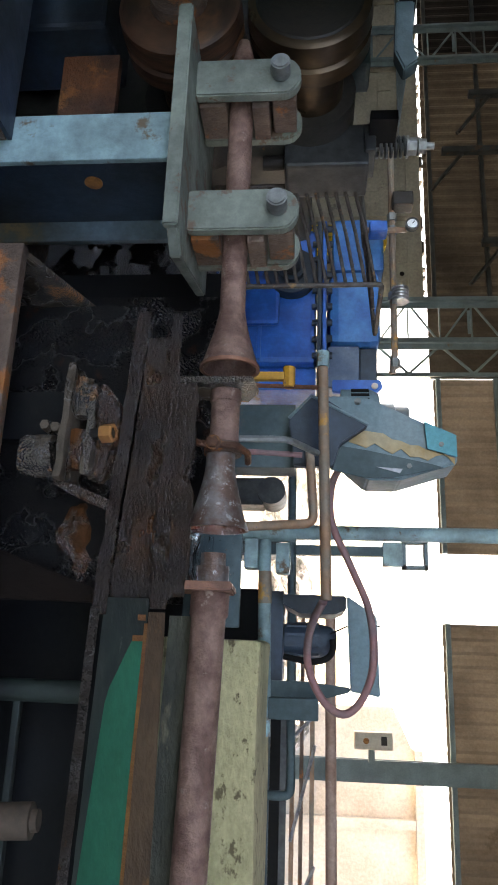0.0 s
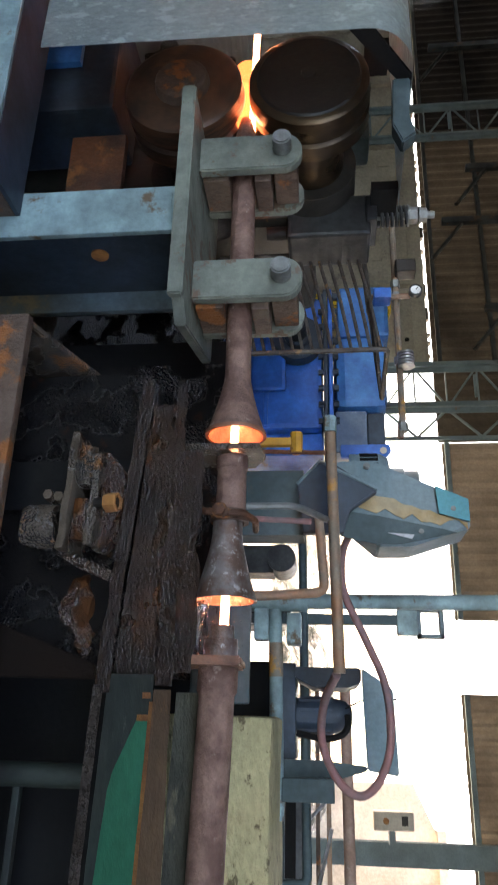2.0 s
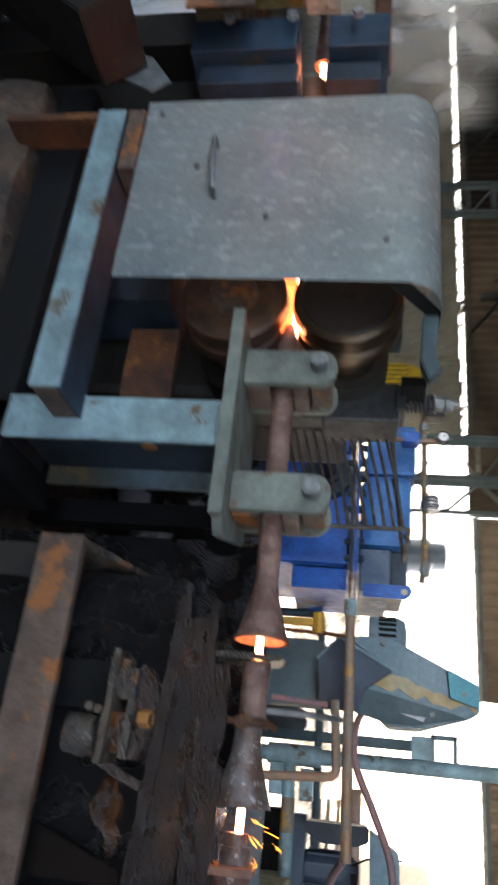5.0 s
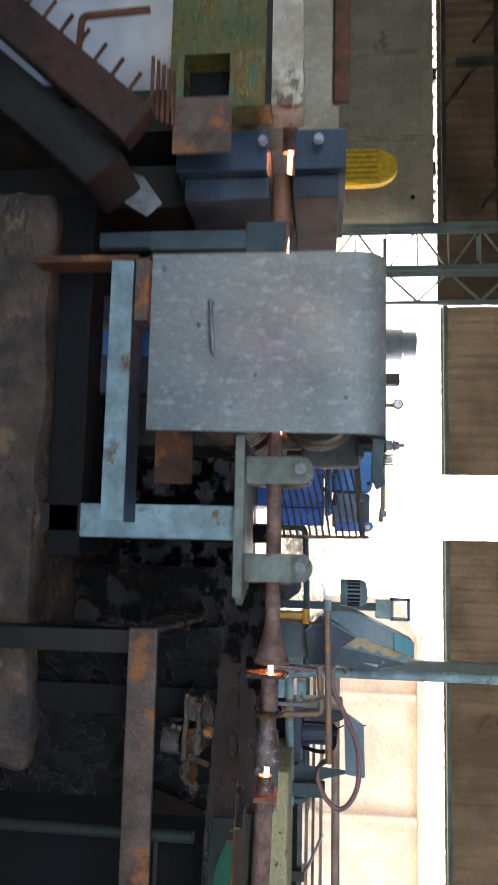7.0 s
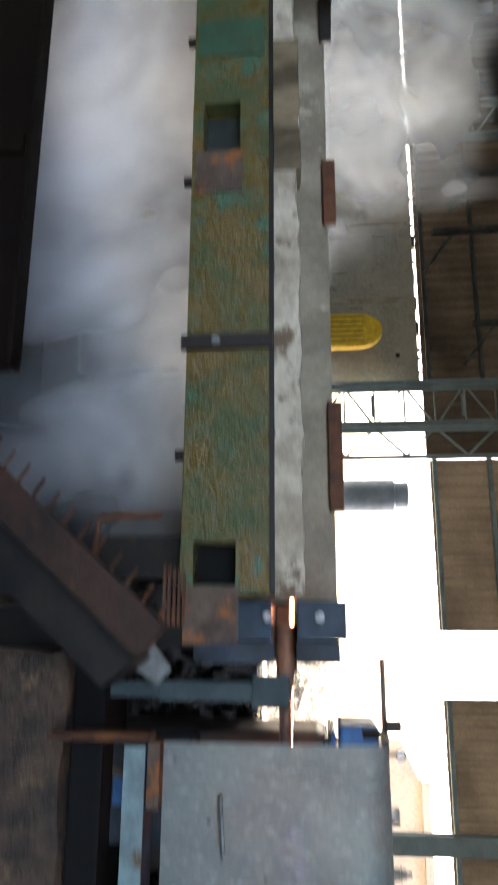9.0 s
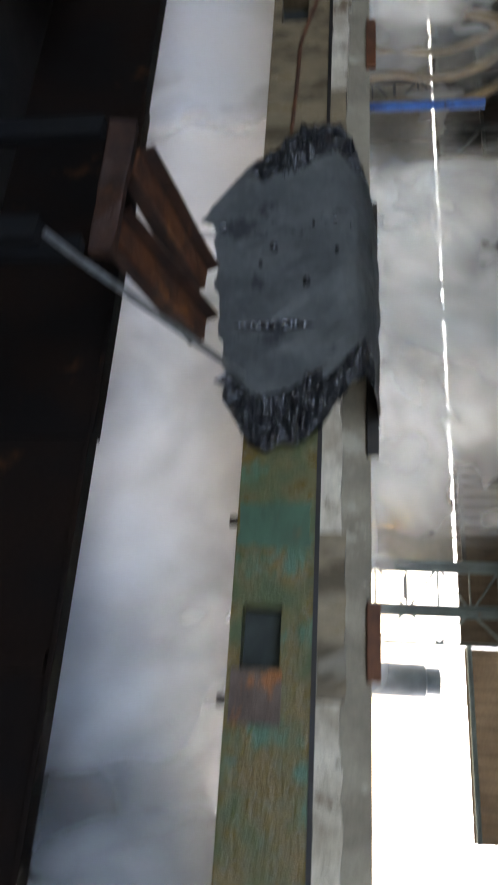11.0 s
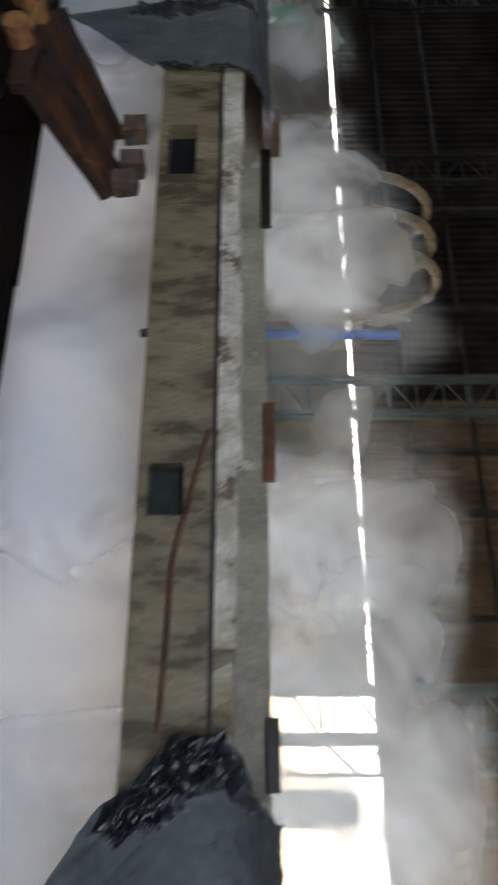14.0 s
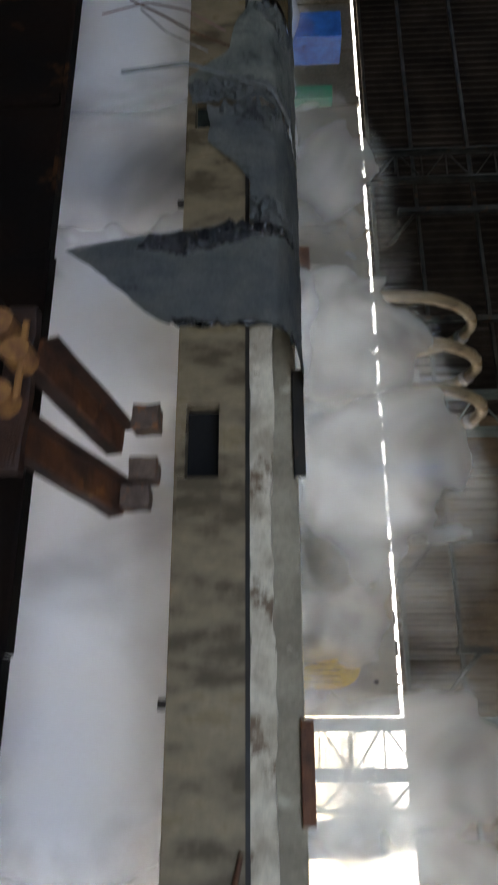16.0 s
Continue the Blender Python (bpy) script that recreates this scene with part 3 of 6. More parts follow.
while xg > -24:
    w = gap_bits.choice((0.03, 0.05, 0.08, 0.3))
    bm = B()
    box(bm, xg - w, xg, YW + 0.06, YW + 0.2, ZG - 0.03, ZG - 0.03 + gap_bits.uniform(0.02, 0.085))
    part("packing", bm, M_CLADMID, lower_wall)
    xg -= w + gap_bits.uniform(0.12, 0.55)
for xd, z0 in ((-8.6, 5.0), (-10.9, 4.25), (-12.4, 4.9), (-16.3, 4.3), (-19.5, 4.6)):
    bm = B()
    box(bm, xd - 0.07, xd + 0.07, YW - 0.3, YW - 0.16, z0, 9.4)
    pipe(bm, [(xd, YW - 0.23, z0 + 0.5), (xd + 0.9, YW - 0.05, z0 - 0.25)], 0.05, 6)
    setting("wall_brace", bm, M_COLDARK, "dark steel hanger with a diagonal brace on the cladding")
# other sides and the roof
bm = B()
box(bm, -34.3, -34, -9, 14.3, 0, 9.5)
setting("wall_west", bm, M_CLAD, "far end wall of the shed")
bm = B()
box(bm, 14, 14.3, -9, 14.3, 0, 9.5)
setting("wall_east", bm, M_CLAD, "near end wall of the shed")
# unseen wall, added: its solid and open parts shape the daylight
bm = B()
box(bm, -34, 14, -9.3, -9, 8.0, 9.5)
box(bm, -34, 14, -9.3, -9, 0, 2.3)
box(bm, -34, -9.0, -9.31, -9.01, 2.3, 8.0)
for k in range(7):
    box(bm, -34 + 8 * k - 0.3, -34 + 8 * k + 0.3, -9.3, -9, 2.3, 8.0)
setting("unseen_wall_south", bm, M_CLAD, "unseen low wall added to shape the daylight, open above between piers")
bm = B()
slab(bm, [(-9.6, 9.4), (2.5, 12.2), (14.6, 9.4), (14.6, 9.5), (2.5, 12.3), (-9.6, 9.5)], "x", -34.3, 14.3)
setting("ceiling", bm, M_ROOF, "sheet roof of the shed, near black as shade")


def lattice_column(x, y, width, label, paint, near):
    """Two uprights with zigzag lacing."""
    t = thing("lattice_column", (x, y, 0), label, "column", "columns along the far wall")
    for s in (-1, 1):
        bm = B()
        xc = x + s * width / 2
        box(bm, xc - 0.13, xc + 0.13, y - 0.012, y + 0.012, 0, 9.4)
        box(bm, xc - 0.012, xc + 0.012, y - 0.1, y - 0.014, 0, 9.4)
        part("upright", bm, paint, t)
    n = 14
    for k in range(n):
        z0, z1 = 0.2 + 9.0 * k / n, 0.2 + 9.0 * (k + 1) / n
        a, b = (x - width / 2, x + width / 2) if k % 2 else (x + width / 2, x - width / 2)
        bm = B()
        pipe(bm, [(a, y + 0.02, z0), (b, y + 0.02, z1)], 0.025, 6)
        part("lacing_bar", bm, paint, t)
        bm = B()
        pipe(bm, [(a, y + 0.06, z0), (b, y + 0.06, z0)], 0.02, 6)
        part("cross_bar", bm, paint, t)
        if near:
            bm = B()
            pipe(bm, [(x + width / 2 + 0.62 * (k % 2), y + 0.1, z0), (x + width / 2 + 0.62 * (1 - k % 2), y + 0.1, z1)], 0.03, 6)
            part("side_lacing", bm, paint, t)
    if near:
        bm = B()
        box(bm, x + width / 2 + 0.6, x + width / 2 + 0.68, y + 0.08, y + 0.14, 0, 9.4)
        part("rear_chord", bm, paint, t)
    for k in range(5):
        bm = B()
        box(bm, x - width / 2 + 0.2, x + width / 2 - 0.2, y - 0.03, y - 0.014, 0.8 + 1.9 * k, 0.86 + 1.9 * k)
        part("batten", bm, paint, t)
    return t


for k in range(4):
    lattice_column(-6.73 - 7.1 * k, YW - 0.25, 0.92, "grey-teal lattice column of steel angles against the far wall" if k < 2 else "lattice column of steel angles against the far wall, darkened as shade", M_COLUMN if k < 2 else M_COLDARK, k == 0)
post = thing("wall_post", (1.78, YW - 0.15, 0), "grey-teal steel post at the open bay", "post")
bm = B()
box(bm, 1.6, 1.96, YW - 0.17, YW - 0.14, 0, 9.4)
part("rear_flange", bm, M_COLUMN, post)
bm = B()
box(bm, 1.6, 1.96, YW - 0.36, YW - 0.33, 0, 9.4)
part("front_flange", bm, M_COLUMN, post)
bm = B()
box(bm, 1.765, 1.795, YW - 0.33, YW - 0.17, 0, 9.4)
part("web", bm, M_COLUMN, post)

bm = B()
box(bm, 1.12, 1.4, 13.3, 13.6, 2.25, 2.9, 0.02)
cb = solo("control_box", bm, M_BEIGE, "pale control box fixed to the bay post", "box")
bm = B()
cyl(bm, (1.26, 13.29, 2.45), (1.26, 13.3, 2.45), 0.05, n=16)
part("dial", bm, M_ORANGE, cb, "small orange dial")
bm = B()
box(bm, 1.18, 1.32, 13.29, 13.3, 2.7, 2.8)
part("plate", bm, M_DARK, cb)
bm = B()
box(bm, 1.402, 1.62, 13.4, 13.66, 2.5, 2.6)
part("mounting_arm", bm, M_COLUMN, cb)
# yard beyond the open bays
bm = B()
slab(bm, [(1.3, 0), (20, 0), (20, 4.6), (2.6, 4.6), (1.3, 4.0)], "y", 24, 24.4)
yard_wall = solo("yard_wall", bm, M_BEIGE, "beige rendered wall across the yard", "wall")
bm = B()
box(bm, 2.5, 20, 23.8, 24.5, 4.6, 4.85)
part("coping", bm, M_BEIGE, yard_wall)
for x in (4.4, 8.2, 12.0):
    bm = B()
    box(bm, x, x + 0.25, 23.75, 23.99, 0, 4.58)
    part("buttress", bm, M_BEIGE, yard_wall)
bm = B()
bmesh.ops.create_grid(bm, x_segments=40, y_segments=14, size=1)
for v in bm.verts:
    u, w = v.co.x, v.co.y
    v.co = Vector((-4 + 9 * u, 23.5 + 3.4 * w, 2.2 * max(0.0, 1 - w * w) * (0.7 + 0.5 * noise.noise(Vector((u * 4, w * 3, 1)))) * max(0, 1 - u ** 4) - 0.05))
rough_up(bm, 0.25, 1.6, 2)
solo("rubble_bank", bm, M_RUBBLE, "pale sunlit rubble bank in the yard", "rubble", kind="stuff")

# ---- mill stand ----
YB, ZB = 1.085, 1.40      # pass line of the rod
FALL = -0.02               # its fall towards the right

# foundation block
bm = B()
box(bm, -1.9, -0.2, 0.96, 2.3, 0, 0.72, 0.03)
bmesh.ops.subdivide_edges(bm, edges=list(bm.edges), cuts=14, use_grid_fill=True)
rough_up(bm, 0.03, 4.0, 4.0)
rough_up(bm, 0.018, 15.0, 2.0)
solo("foundation_block", bm, M_STONE, "crusted brown concrete foundation under the roll stand", "foundation", smooth=True)


def roll(name, z, material, label):
    x = -1.25
    t = thing(name, (x, 1.05, z), label, "mill roll", "pair of rolls")
    r = 0.122
    bm = B()
    lathe(bm, (x, 1.03, z), (0, 1, 0), [(0, 0.06), (0, r - 0.012), (0.006, r - 0.003), (0.03, r), (0.045, r), (0.05, r - 0.008), (0.06, r - 0.008), (0.065, r), (0.1, r), (0.105, r - 0.05), (0.3, r - 0.05)], 48)
    part("barrel", bm, material, t, smooth=True)
    bm = B()
    if z < ZB:
        lathe(bm, (x, 1.012, z), (0, 1, 0), [(0, 0.034), (0, 0.05), (0.004, 0.054), (0.018, 0.056)], 36)
    else:
        # upper roll: a dark disc stands for the recess in its end
        lathe(bm, (x, 1.02, z), (0, 1, 0), [(0.0085, 0.02), (0.007, 0.07), (0.006, 0.1), (0.0095, 0.104)], 36)
    part("hub", bm, M_RUSTPLATE if z < ZB else M_DARK, t, "worn brown hub ring" if z < ZB else "dark disc standing for the recess in the roll end", smooth=True)
    bm = B()
    lathe(bm, (x, 1.008, z), (0, 1, 0), [(0.008, 0.006), (0.009, 0.014), (0.012, 0.016)], 12)
    part("centre_bolt", bm, M_DARK, t)
    return t


roll_low = roll("lower_roll", ZB - 0.125, M_ROLL, "rust-brown grooved mill roll turning below the rod")
roll_up = roll("upper_roll", ZB + 0.128, M_ROLLUP, "bronze-edged grooved mill roll turning above the rod")

# housing behind the rolls
stand = thing("roll_stand", (-1.3, 1.4, 0.7), "dark greasy roll stand housing on its foundation", "rolling mill")
bm = B()
box(bm, -1.62, -1.16, 1.34, 1.75, 0.7, 1.53, 0.03)
part("housing", bm, M_GREASE, stand)
bm = B()
cyl(bm, (-1.25, 1.27, ZB + 0.128), (-1.25, 1.38, ZB + 0.128), 0.1, n=32)
part("upper_chock", bm, M_GREASE, stand, "dark chock with yellowed grease", smooth=True)
bm = B()
cyl(bm, (-1.25, 1.27, ZB - 0.125), (-1.25, 1.38, ZB - 0.125), 0.12, n=32)
part("lower_chock", bm, M_DARK, stand, smooth=True)
bm = B()
box(bm, -1.21, -1.1, 1.33, 1.45, 1.47, 1.66, 0.008)
part("adjusting_block", bm, M_BOLTDARK, stand)
bm = B()
cyl(bm, (-1.14, 1.37, 1.42), (-1.14, 1.37, 1.56), 0.016)
part("adjusting_shaft", bm, M_DARK, stand, smooth=True)
bm = B()
box(bm, -1.2, -1.13, 1.32, 1.42, 1.65, 1.675, 0.004)
part("spring_seat", bm, M_BOLTDARK, stand)
bm = B()
turns, steps = 6, 16
pipe(bm, [(-1.175 + 0.021 * math.cos(2 * math.pi * k / steps), 1.37 + 0.021 * math.sin(2 * math.pi * k / steps), 1.68 + 0.065 * k / (turns * steps)) for k in range(turns * steps + 1)], 0.0045, 6)
part("spring", bm, M_BOLTDARK, stand, "dark coil spring", smooth=True)
bm = B()
cyl(bm, (-1.175, 1.37, 1.6), (-1.175, 1.37, 1.81), 0.0085)
spring_rod = part("spring_rod", bm, M_BOLT, stand, smooth=True)
hexbolt("nut", spring_rod, (-1.175, 1.37, 1.747), (0, 0, 1), 0.02, 0.018)
hexbolt("lock_nut", spring_rod, (-1.175, 1.37, 1.773), (0, 0, 1), 0.017, 0.014)
bm = B()
box(bm, -1.36, -1.3, 1.25, 1.34, 1.57, 1.66, 0.01)
part("bracket", bm, M_TEALDARK, stand)
bm = B()
box(bm, -1.2, -1.02, 1.1, 1.12, 1.03, 1.145)
part("scale_plate", bm, M_RUST, stand, "brown rusty plate below the rolls")
bm = B()
box(bm, -1.62, -1.3, 1.12, 1.3, 0.72, 1.1, 0.01)
part("chute_side", bm, M_NAVY, stand, "dark blue steel side")
bm = B()
box(bm, -1.5, -1.42, 1.1, 1.115, 0.85, 1.02)
part("blue_patch", bm, M_PALEBLUE, stand, "faded blue plate")

# guard sheet over the rolls
cover = thing("roll_guard", (-1.4, 0.85, 1.06), "grey galvanised sheet guard hung before the rolls", "guard")
prof = [(0.845, 1.063), (0.845, 1.63)] + [(0.945 - 0.1 * math.cos(radians(a)), 1.63 + 0.085 * math.sin(radians(a))) for a in range(12, 91, 13)] + [(1.3, 1.72)]
bm = B()
n_seg = 14
grid_v = []
for i in range(n_seg + 1):
    x = -1.645 + 0.495 * i / n_seg
    col = []
    for y, z in prof:
        col.append(bm.verts.new((x + 0.01 * (z - 1.06) * (1 if i == n_seg else 0), y + 0.005 * noise.noise(Vector((x * 5, z * 4, 2))), z)))
    grid_v.append(col)
for a, b in zip(grid_v, grid_v[1:]):
    for k in range(len(prof) - 1):
        bm.faces.new((a[k], a[k + 1], b[k + 1], b[k]))
bmesh.ops.solidify(bm, geom=list(bm.faces), thickness=-0.005)
sheet = part("sheet", bm, M_COVER, cover, smooth=True)
bm = B()
slab(bm, [(0.85, 1.6), (0.85, 1.64), (0.95, 1.714), (1.0, 1.714), (0.96, 1.69), (0.875, 1.62)], "x", -1.153, -1.146)
part("side_lip", bm, M_BLACK, sheet, "black folded lip")
bm = B()
slab(bm, [(-1.15, 1.68), (-1.15, 1.712), (-1.06, 1.705), (-1.02, 1.715), (-1.0, 1.69), (-1.04, 1.675)], "y", 0.955, 0.985, 0.003)
part("latch_arm", bm, M_TEALDARK, cover, "dark teal latch arm")
bm = B()
pipe(bm, [(-1.5, 0.846, 1.235), (-1.5, 0.815, 1.235), (-1.36, 0.815, 1.245), (-1.36, 0.846, 1.245)], 0.006, 8, 0.012)
part("handle", bm, M_BOLT, sheet, "bent rod handle", smooth=True)
for x, z in ((-1.44, 1.2), (-1.3, 1.36), (-1.24, 1.6), (-1.6, 1.1)):
    hexbolt("rivet", sheet, (x, 0.843, z), (0, -1, 0), 0.005, 0.002)
for x in (-1.62, -1.18):
    bm = B()
    box(bm, x - 0.012, x + 0.012, 1.27, 1.36, 1.66, 1.719)
    part("hinge_bar", bm, M_BLACK, cover)

# light-blue carrier: stub post, long angle and end bracket
car = thing("guide_carrier", (-0.92, 0.93, 0.72), "light-blue painted steel carrier frame with rust at the welds", "frame")
bm = B()
box(bm, -0.952, -0.856, 0.98, 0.992, 0.845, 1.3, 0.002)
part("front_flange", bm, M_LIGHTBLUE, car)
# web: blue-black paint stands for the shade between the flanges
bm = B()
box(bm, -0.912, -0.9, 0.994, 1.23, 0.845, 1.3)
web_ = part("web", bm, M_NAVY, car, "web painted blue-black for its shaded side")
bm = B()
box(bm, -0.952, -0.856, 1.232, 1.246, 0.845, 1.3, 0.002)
part("rear_flange", bm, M_BLUESHADE, car, "grimy blue rear flange, darker in colour as shade")
bm = B()
cyl(bm, (-0.9, 1.1, 1.12), (-0.896, 1.1, 1.12), 0.017, n=20)
part("rust_ring", bm, M_ORANGE, web_, "rusty plugged hole")
bm = B()
box(bm, -1.63, -0.9, 0.85, 0.858, 0.945, 1.008, 0.002)
part("angle_face", bm, M_LIGHTBLUE, car)
# leg: dark paint stands for the shade inside the channel
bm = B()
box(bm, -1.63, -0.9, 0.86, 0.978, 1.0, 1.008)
part("angle_leg", bm, M_NAVY, car, "leg of the channel, dark paint as its shade")
bm = B()
box(bm, -0.906, -0.9, 0.86, 0.978, 0.95, 0.998)
part("end_cap", bm, M_RUSTPLATE, car, "rusty welded end cap")
bm = B()
box(bm, -1.64, -1.46, 0.86, 0.95, 1.012, 1.05, 0.003)
part("end_bracket", bm, M_RUSTPLATE, car, "rust-stained end bracket")
bm = B()
box(bm, -1.66, -1.64, 0.88, 0.97, 0.7, 1.012, 0.003)
part("end_leg", bm, M_RUST, car)
bm = B()
box(bm, -0.95, -0.87, 1.0, 1.2, 0.7, 0.845, 0.003)
part("foot", bm, M_DARK, car)

# rod guide: base plate, two clevises with their bolts
guide = thing("rod_guide", (-0.9, 1.05, 1.3), "grey-green painted rod guide with two clevis blocks", "guide")
bm = B()
slab(bm, [(-1.15, 0.955), (-0.71, 0.955), (-0.675, 1.0), (-0.74, 1.26), (-1.15, 1.26)], "z", 1.301, 1.321, 0.003)
part("base_plate", bm, M_CLEVIS, guide)
bm = B()
slab(bm, [(-1.15, 0.94), (-0.7, 0.94), (-0.7, 0.956), (-1.15, 0.956)], "z", 1.298, 1.3235, 0.003)
part("front_edge", bm, M_CLEVIS, guide)
for x0 in (-1.1, -0.82):
    bm = B()
    slab(bm, [(p[0], p[1]) for p in tongue(x0, x0 + 0.08, 1.322, 1.515)], "y", 1.02, 1.042, 0.003)
    part("front_cheek", bm, M_CLEVIS, guide)
    bm = B()
    slab(bm, tongue(x0 + 0.004, x0 + 0.084, 1.322, 1.515), "y", 1.135, 1.157, 0.003)
    part("rear_cheek", bm, M_CLEVIS, guide)
    bm = B()
    box(bm, x0 + 0.01, x0 + 0.085, 1.045, 1.132, 1.325, 1.375, 0.003)
    part("lower_jaw", bm, M_RUSTPLATE, guide, "brown clamping block")
    bm = B()
    box(bm, x0 + 0.02, x0 + 0.09, 1.045, 1.132, 1.424, 1.455, 0.003)
    part("upper_jaw", bm, M_RUSTPLATE, guide, "brown clamping block")
    bm = B()
    box(bm, x0 + 0.03, x0 + 0.075, 1.045, 1.132, 1.46, 1.505, 0.004)
    part("wedge", bm, M_RUSTPLATE, guide)
    bm = B()
    cyl(bm, (x0 + 0.04, 0.985, 1.478), (x0 + 0.04, 1.02, 1.478), 0.0175, n=24)
    bmesh.ops.bevel(bm, geom=[e for e in bm.edges if e.calc_face_angle(0) > 1], offset=0.003, segments=2, affect="EDGES")
    part("pin_head", bm, M_BOLT, guide, "round grey pin head", smooth=True)
    bm = B()
    cyl(bm, (x0 + 0.04, 1.042, 1.478), (x0 + 0.04, 1.17, 1.478), 0.012, n=16)
    part("pin", bm, M_BOLT, guide, smooth=True)


def bell_profile(s0, s1, s2, r1, r2, wall=0.005):
    """Outside then inside of a tube that flares into a bell."""
    out, n = [(s0, r1)], 8
    for k in range(n + 1):
        w = k / n
        out.append((s1 + (s2 - s1) * w, r1 + (r2 - r1) * w ** 1.35))
    ins = [(s, max(0.008, r - wall)) for s, r in reversed(out)]
    return out + ins


TR = 0.0225
ball = thing("entry_tube", (-0.85, YB, ZB), "rusty guide tube flaring into a bell", "guide tube")
bm = B()
lathe(bm, (-1.2, YB, ZB), (1, 0, 0), [(0.0, 0.012), (0.05, TR)] + [(s, r) for s, r in bell_profile(0.06, 0.58, 0.69, TR, 0.05)] + [(0.004, 0.009)], 40, closed=True)
tube1 = part("tube", bm, [M_TUBE], ball, smooth=True)
bm = B()
lathe(bm, (-0.513, YB, ZB), (1, 0, 0), [(0, 0.0515), (0.006, 0.0515), (0.006, 0.046), (0, 0.046)], 40, closed=True)
part("bell_rim", bm, M_BELL, tube1, "orange heat-scorched rim", smooth=True)

tube2 = thing("middle_funnel", (-0.35, YB, ZB), "rusty pipe and steel funnel between two flange plates", "guide tube")
bm = B()
slab(bm, [(1.04, 1.305), (1.13, 1.3), (1.14, 1.43), (1.1, 1.45), (1.04, 1.445)], "x", -0.479, -0.469, 0.002)
part("flange_plate", bm, M_CRUSTWET, tube2, "wet dark flange plate")
bm = B()
lathe(bm, (-0.468, YB, ZB - 0.004), (1, 0, 0), [(0, 0.018), (0, 0.026), (0.02, 0.026), (0.022, 0.024), (0.1, 0.0245), (0.1, 0.018)], 32, closed=True)
neck = part("neck", bm, M_TUBE, tube2, "orange-flecked rusty neck", smooth=True)
bm = B()
pipe(bm, [(-0.365, 1.01, 1.35), (-0.365, 1.045, 1.36), (-0.365, 1.052, 1.42), (-0.365, 1.1, 1.435), (-0.365, 1.16, 1.43)], 0.006, 8, 0.01)
part("clamp_rod", bm, M_RUST, neck, smooth=True)
bm = B()
lathe(bm, (-0.375, YB, ZB - 0.005), (1, 0, 0), [(0, 0.024), (0, 0.031), (0.018, 0.031), (0.018, 0.024)], 24, closed=True)
part("collar", bm, M_RUSTPLATE, neck, smooth=True)
bm = B()
lathe(bm, (-0.368, YB, ZB - 0.008), (1, 0, 0), bell_profile(0.0, 0.03, 0.135, 0.024, 0.05), 40, closed=True)
part("funnel", bm, M_TUBEGREY, tube2, "scaled grey steel funnel", smooth=True)
bm = B()
pipe(bm, [(-0.39, 1.1, 1.42), (-0.39, 1.1, 1.5), (-0.395, 1.2, 1.55)], 0.006, 8, 0.02)
part("stay_rod", bm, M_BOLT, tube2, smooth=True)
hexbolt("clamp_nut", tube2, (-0.365, 1.04, 1.385), (0, -1, 0), 0.01, 0.008, M_RUST)

tube3 = thing("outlet_tube", (0.6, YB, ZB), "long dull brown guide tube with a rusty flange", "guide tube")
bm = B()
lathe(bm, (-0.195, YB, ZB - 0.012), (1, 0, 0), [(0, 0.014), (0, 0.02), (0.02, 0.02), (0.02, 0.026), (0.05, 0.026), (0.05, 0.022), (0.055, 0.014)], 28, closed=True)
part("nozzle", bm, M_TUBEGREY, tube3, smooth=True)
bm = B()
slab(bm, [(1.035, 1.315), (1.13, 1.315), (1.145, 1.42), (1.035, 1.425)], "x", -0.148, -0.135, 0.003)
part("flange_plate", bm, M_BELL, tube3, "orange-brown rusty flange")
bm = B()
lathe(bm, (-0.135, YB, ZB - 0.014), (1, 0, FALL * 1.4), [(0, 0.018), (0, 0.03), (0.035, 0.03), (0.04, 0.0265), (3.6, 0.027), (3.6, 0.018)], 32, closed=True)
part("tube", bm, M_TUBE, tube3, smooth=True)

# wet channel under the tubes, painted green farther on; it widens towards its dry end
chan = thing("wet_channel", (0.5, 1.0, 1.2), "wet scale-crusted steel channel, green paint on its dry end", "channel")


def along(x, pairs):
    """A height read off a line of (x, z) corners."""
    for (xa, za), (xb, zb) in zip(pairs, pairs[1:]):
        if x <= xb:
            return za + (zb - za) * (x - xa) / (xb - xa)
    return pairs[-1][1]


def low_edge(x):
    return along(x, [(-0.56, 1.272), (-0.126, 1.241), (0.24, 1.23), (3.3, 1.17)])


def high_edge(x):
    return along(x, [(-0.56, 1.339), (-0.1, 1.343), (0.24, 1.346), (3.3, 1.36)])


def fold_line(x):
    return along(x, [(-0.56, 1.322), (-0.1, 1.315), (0.24, 1.307), (3.3, 1.29)])


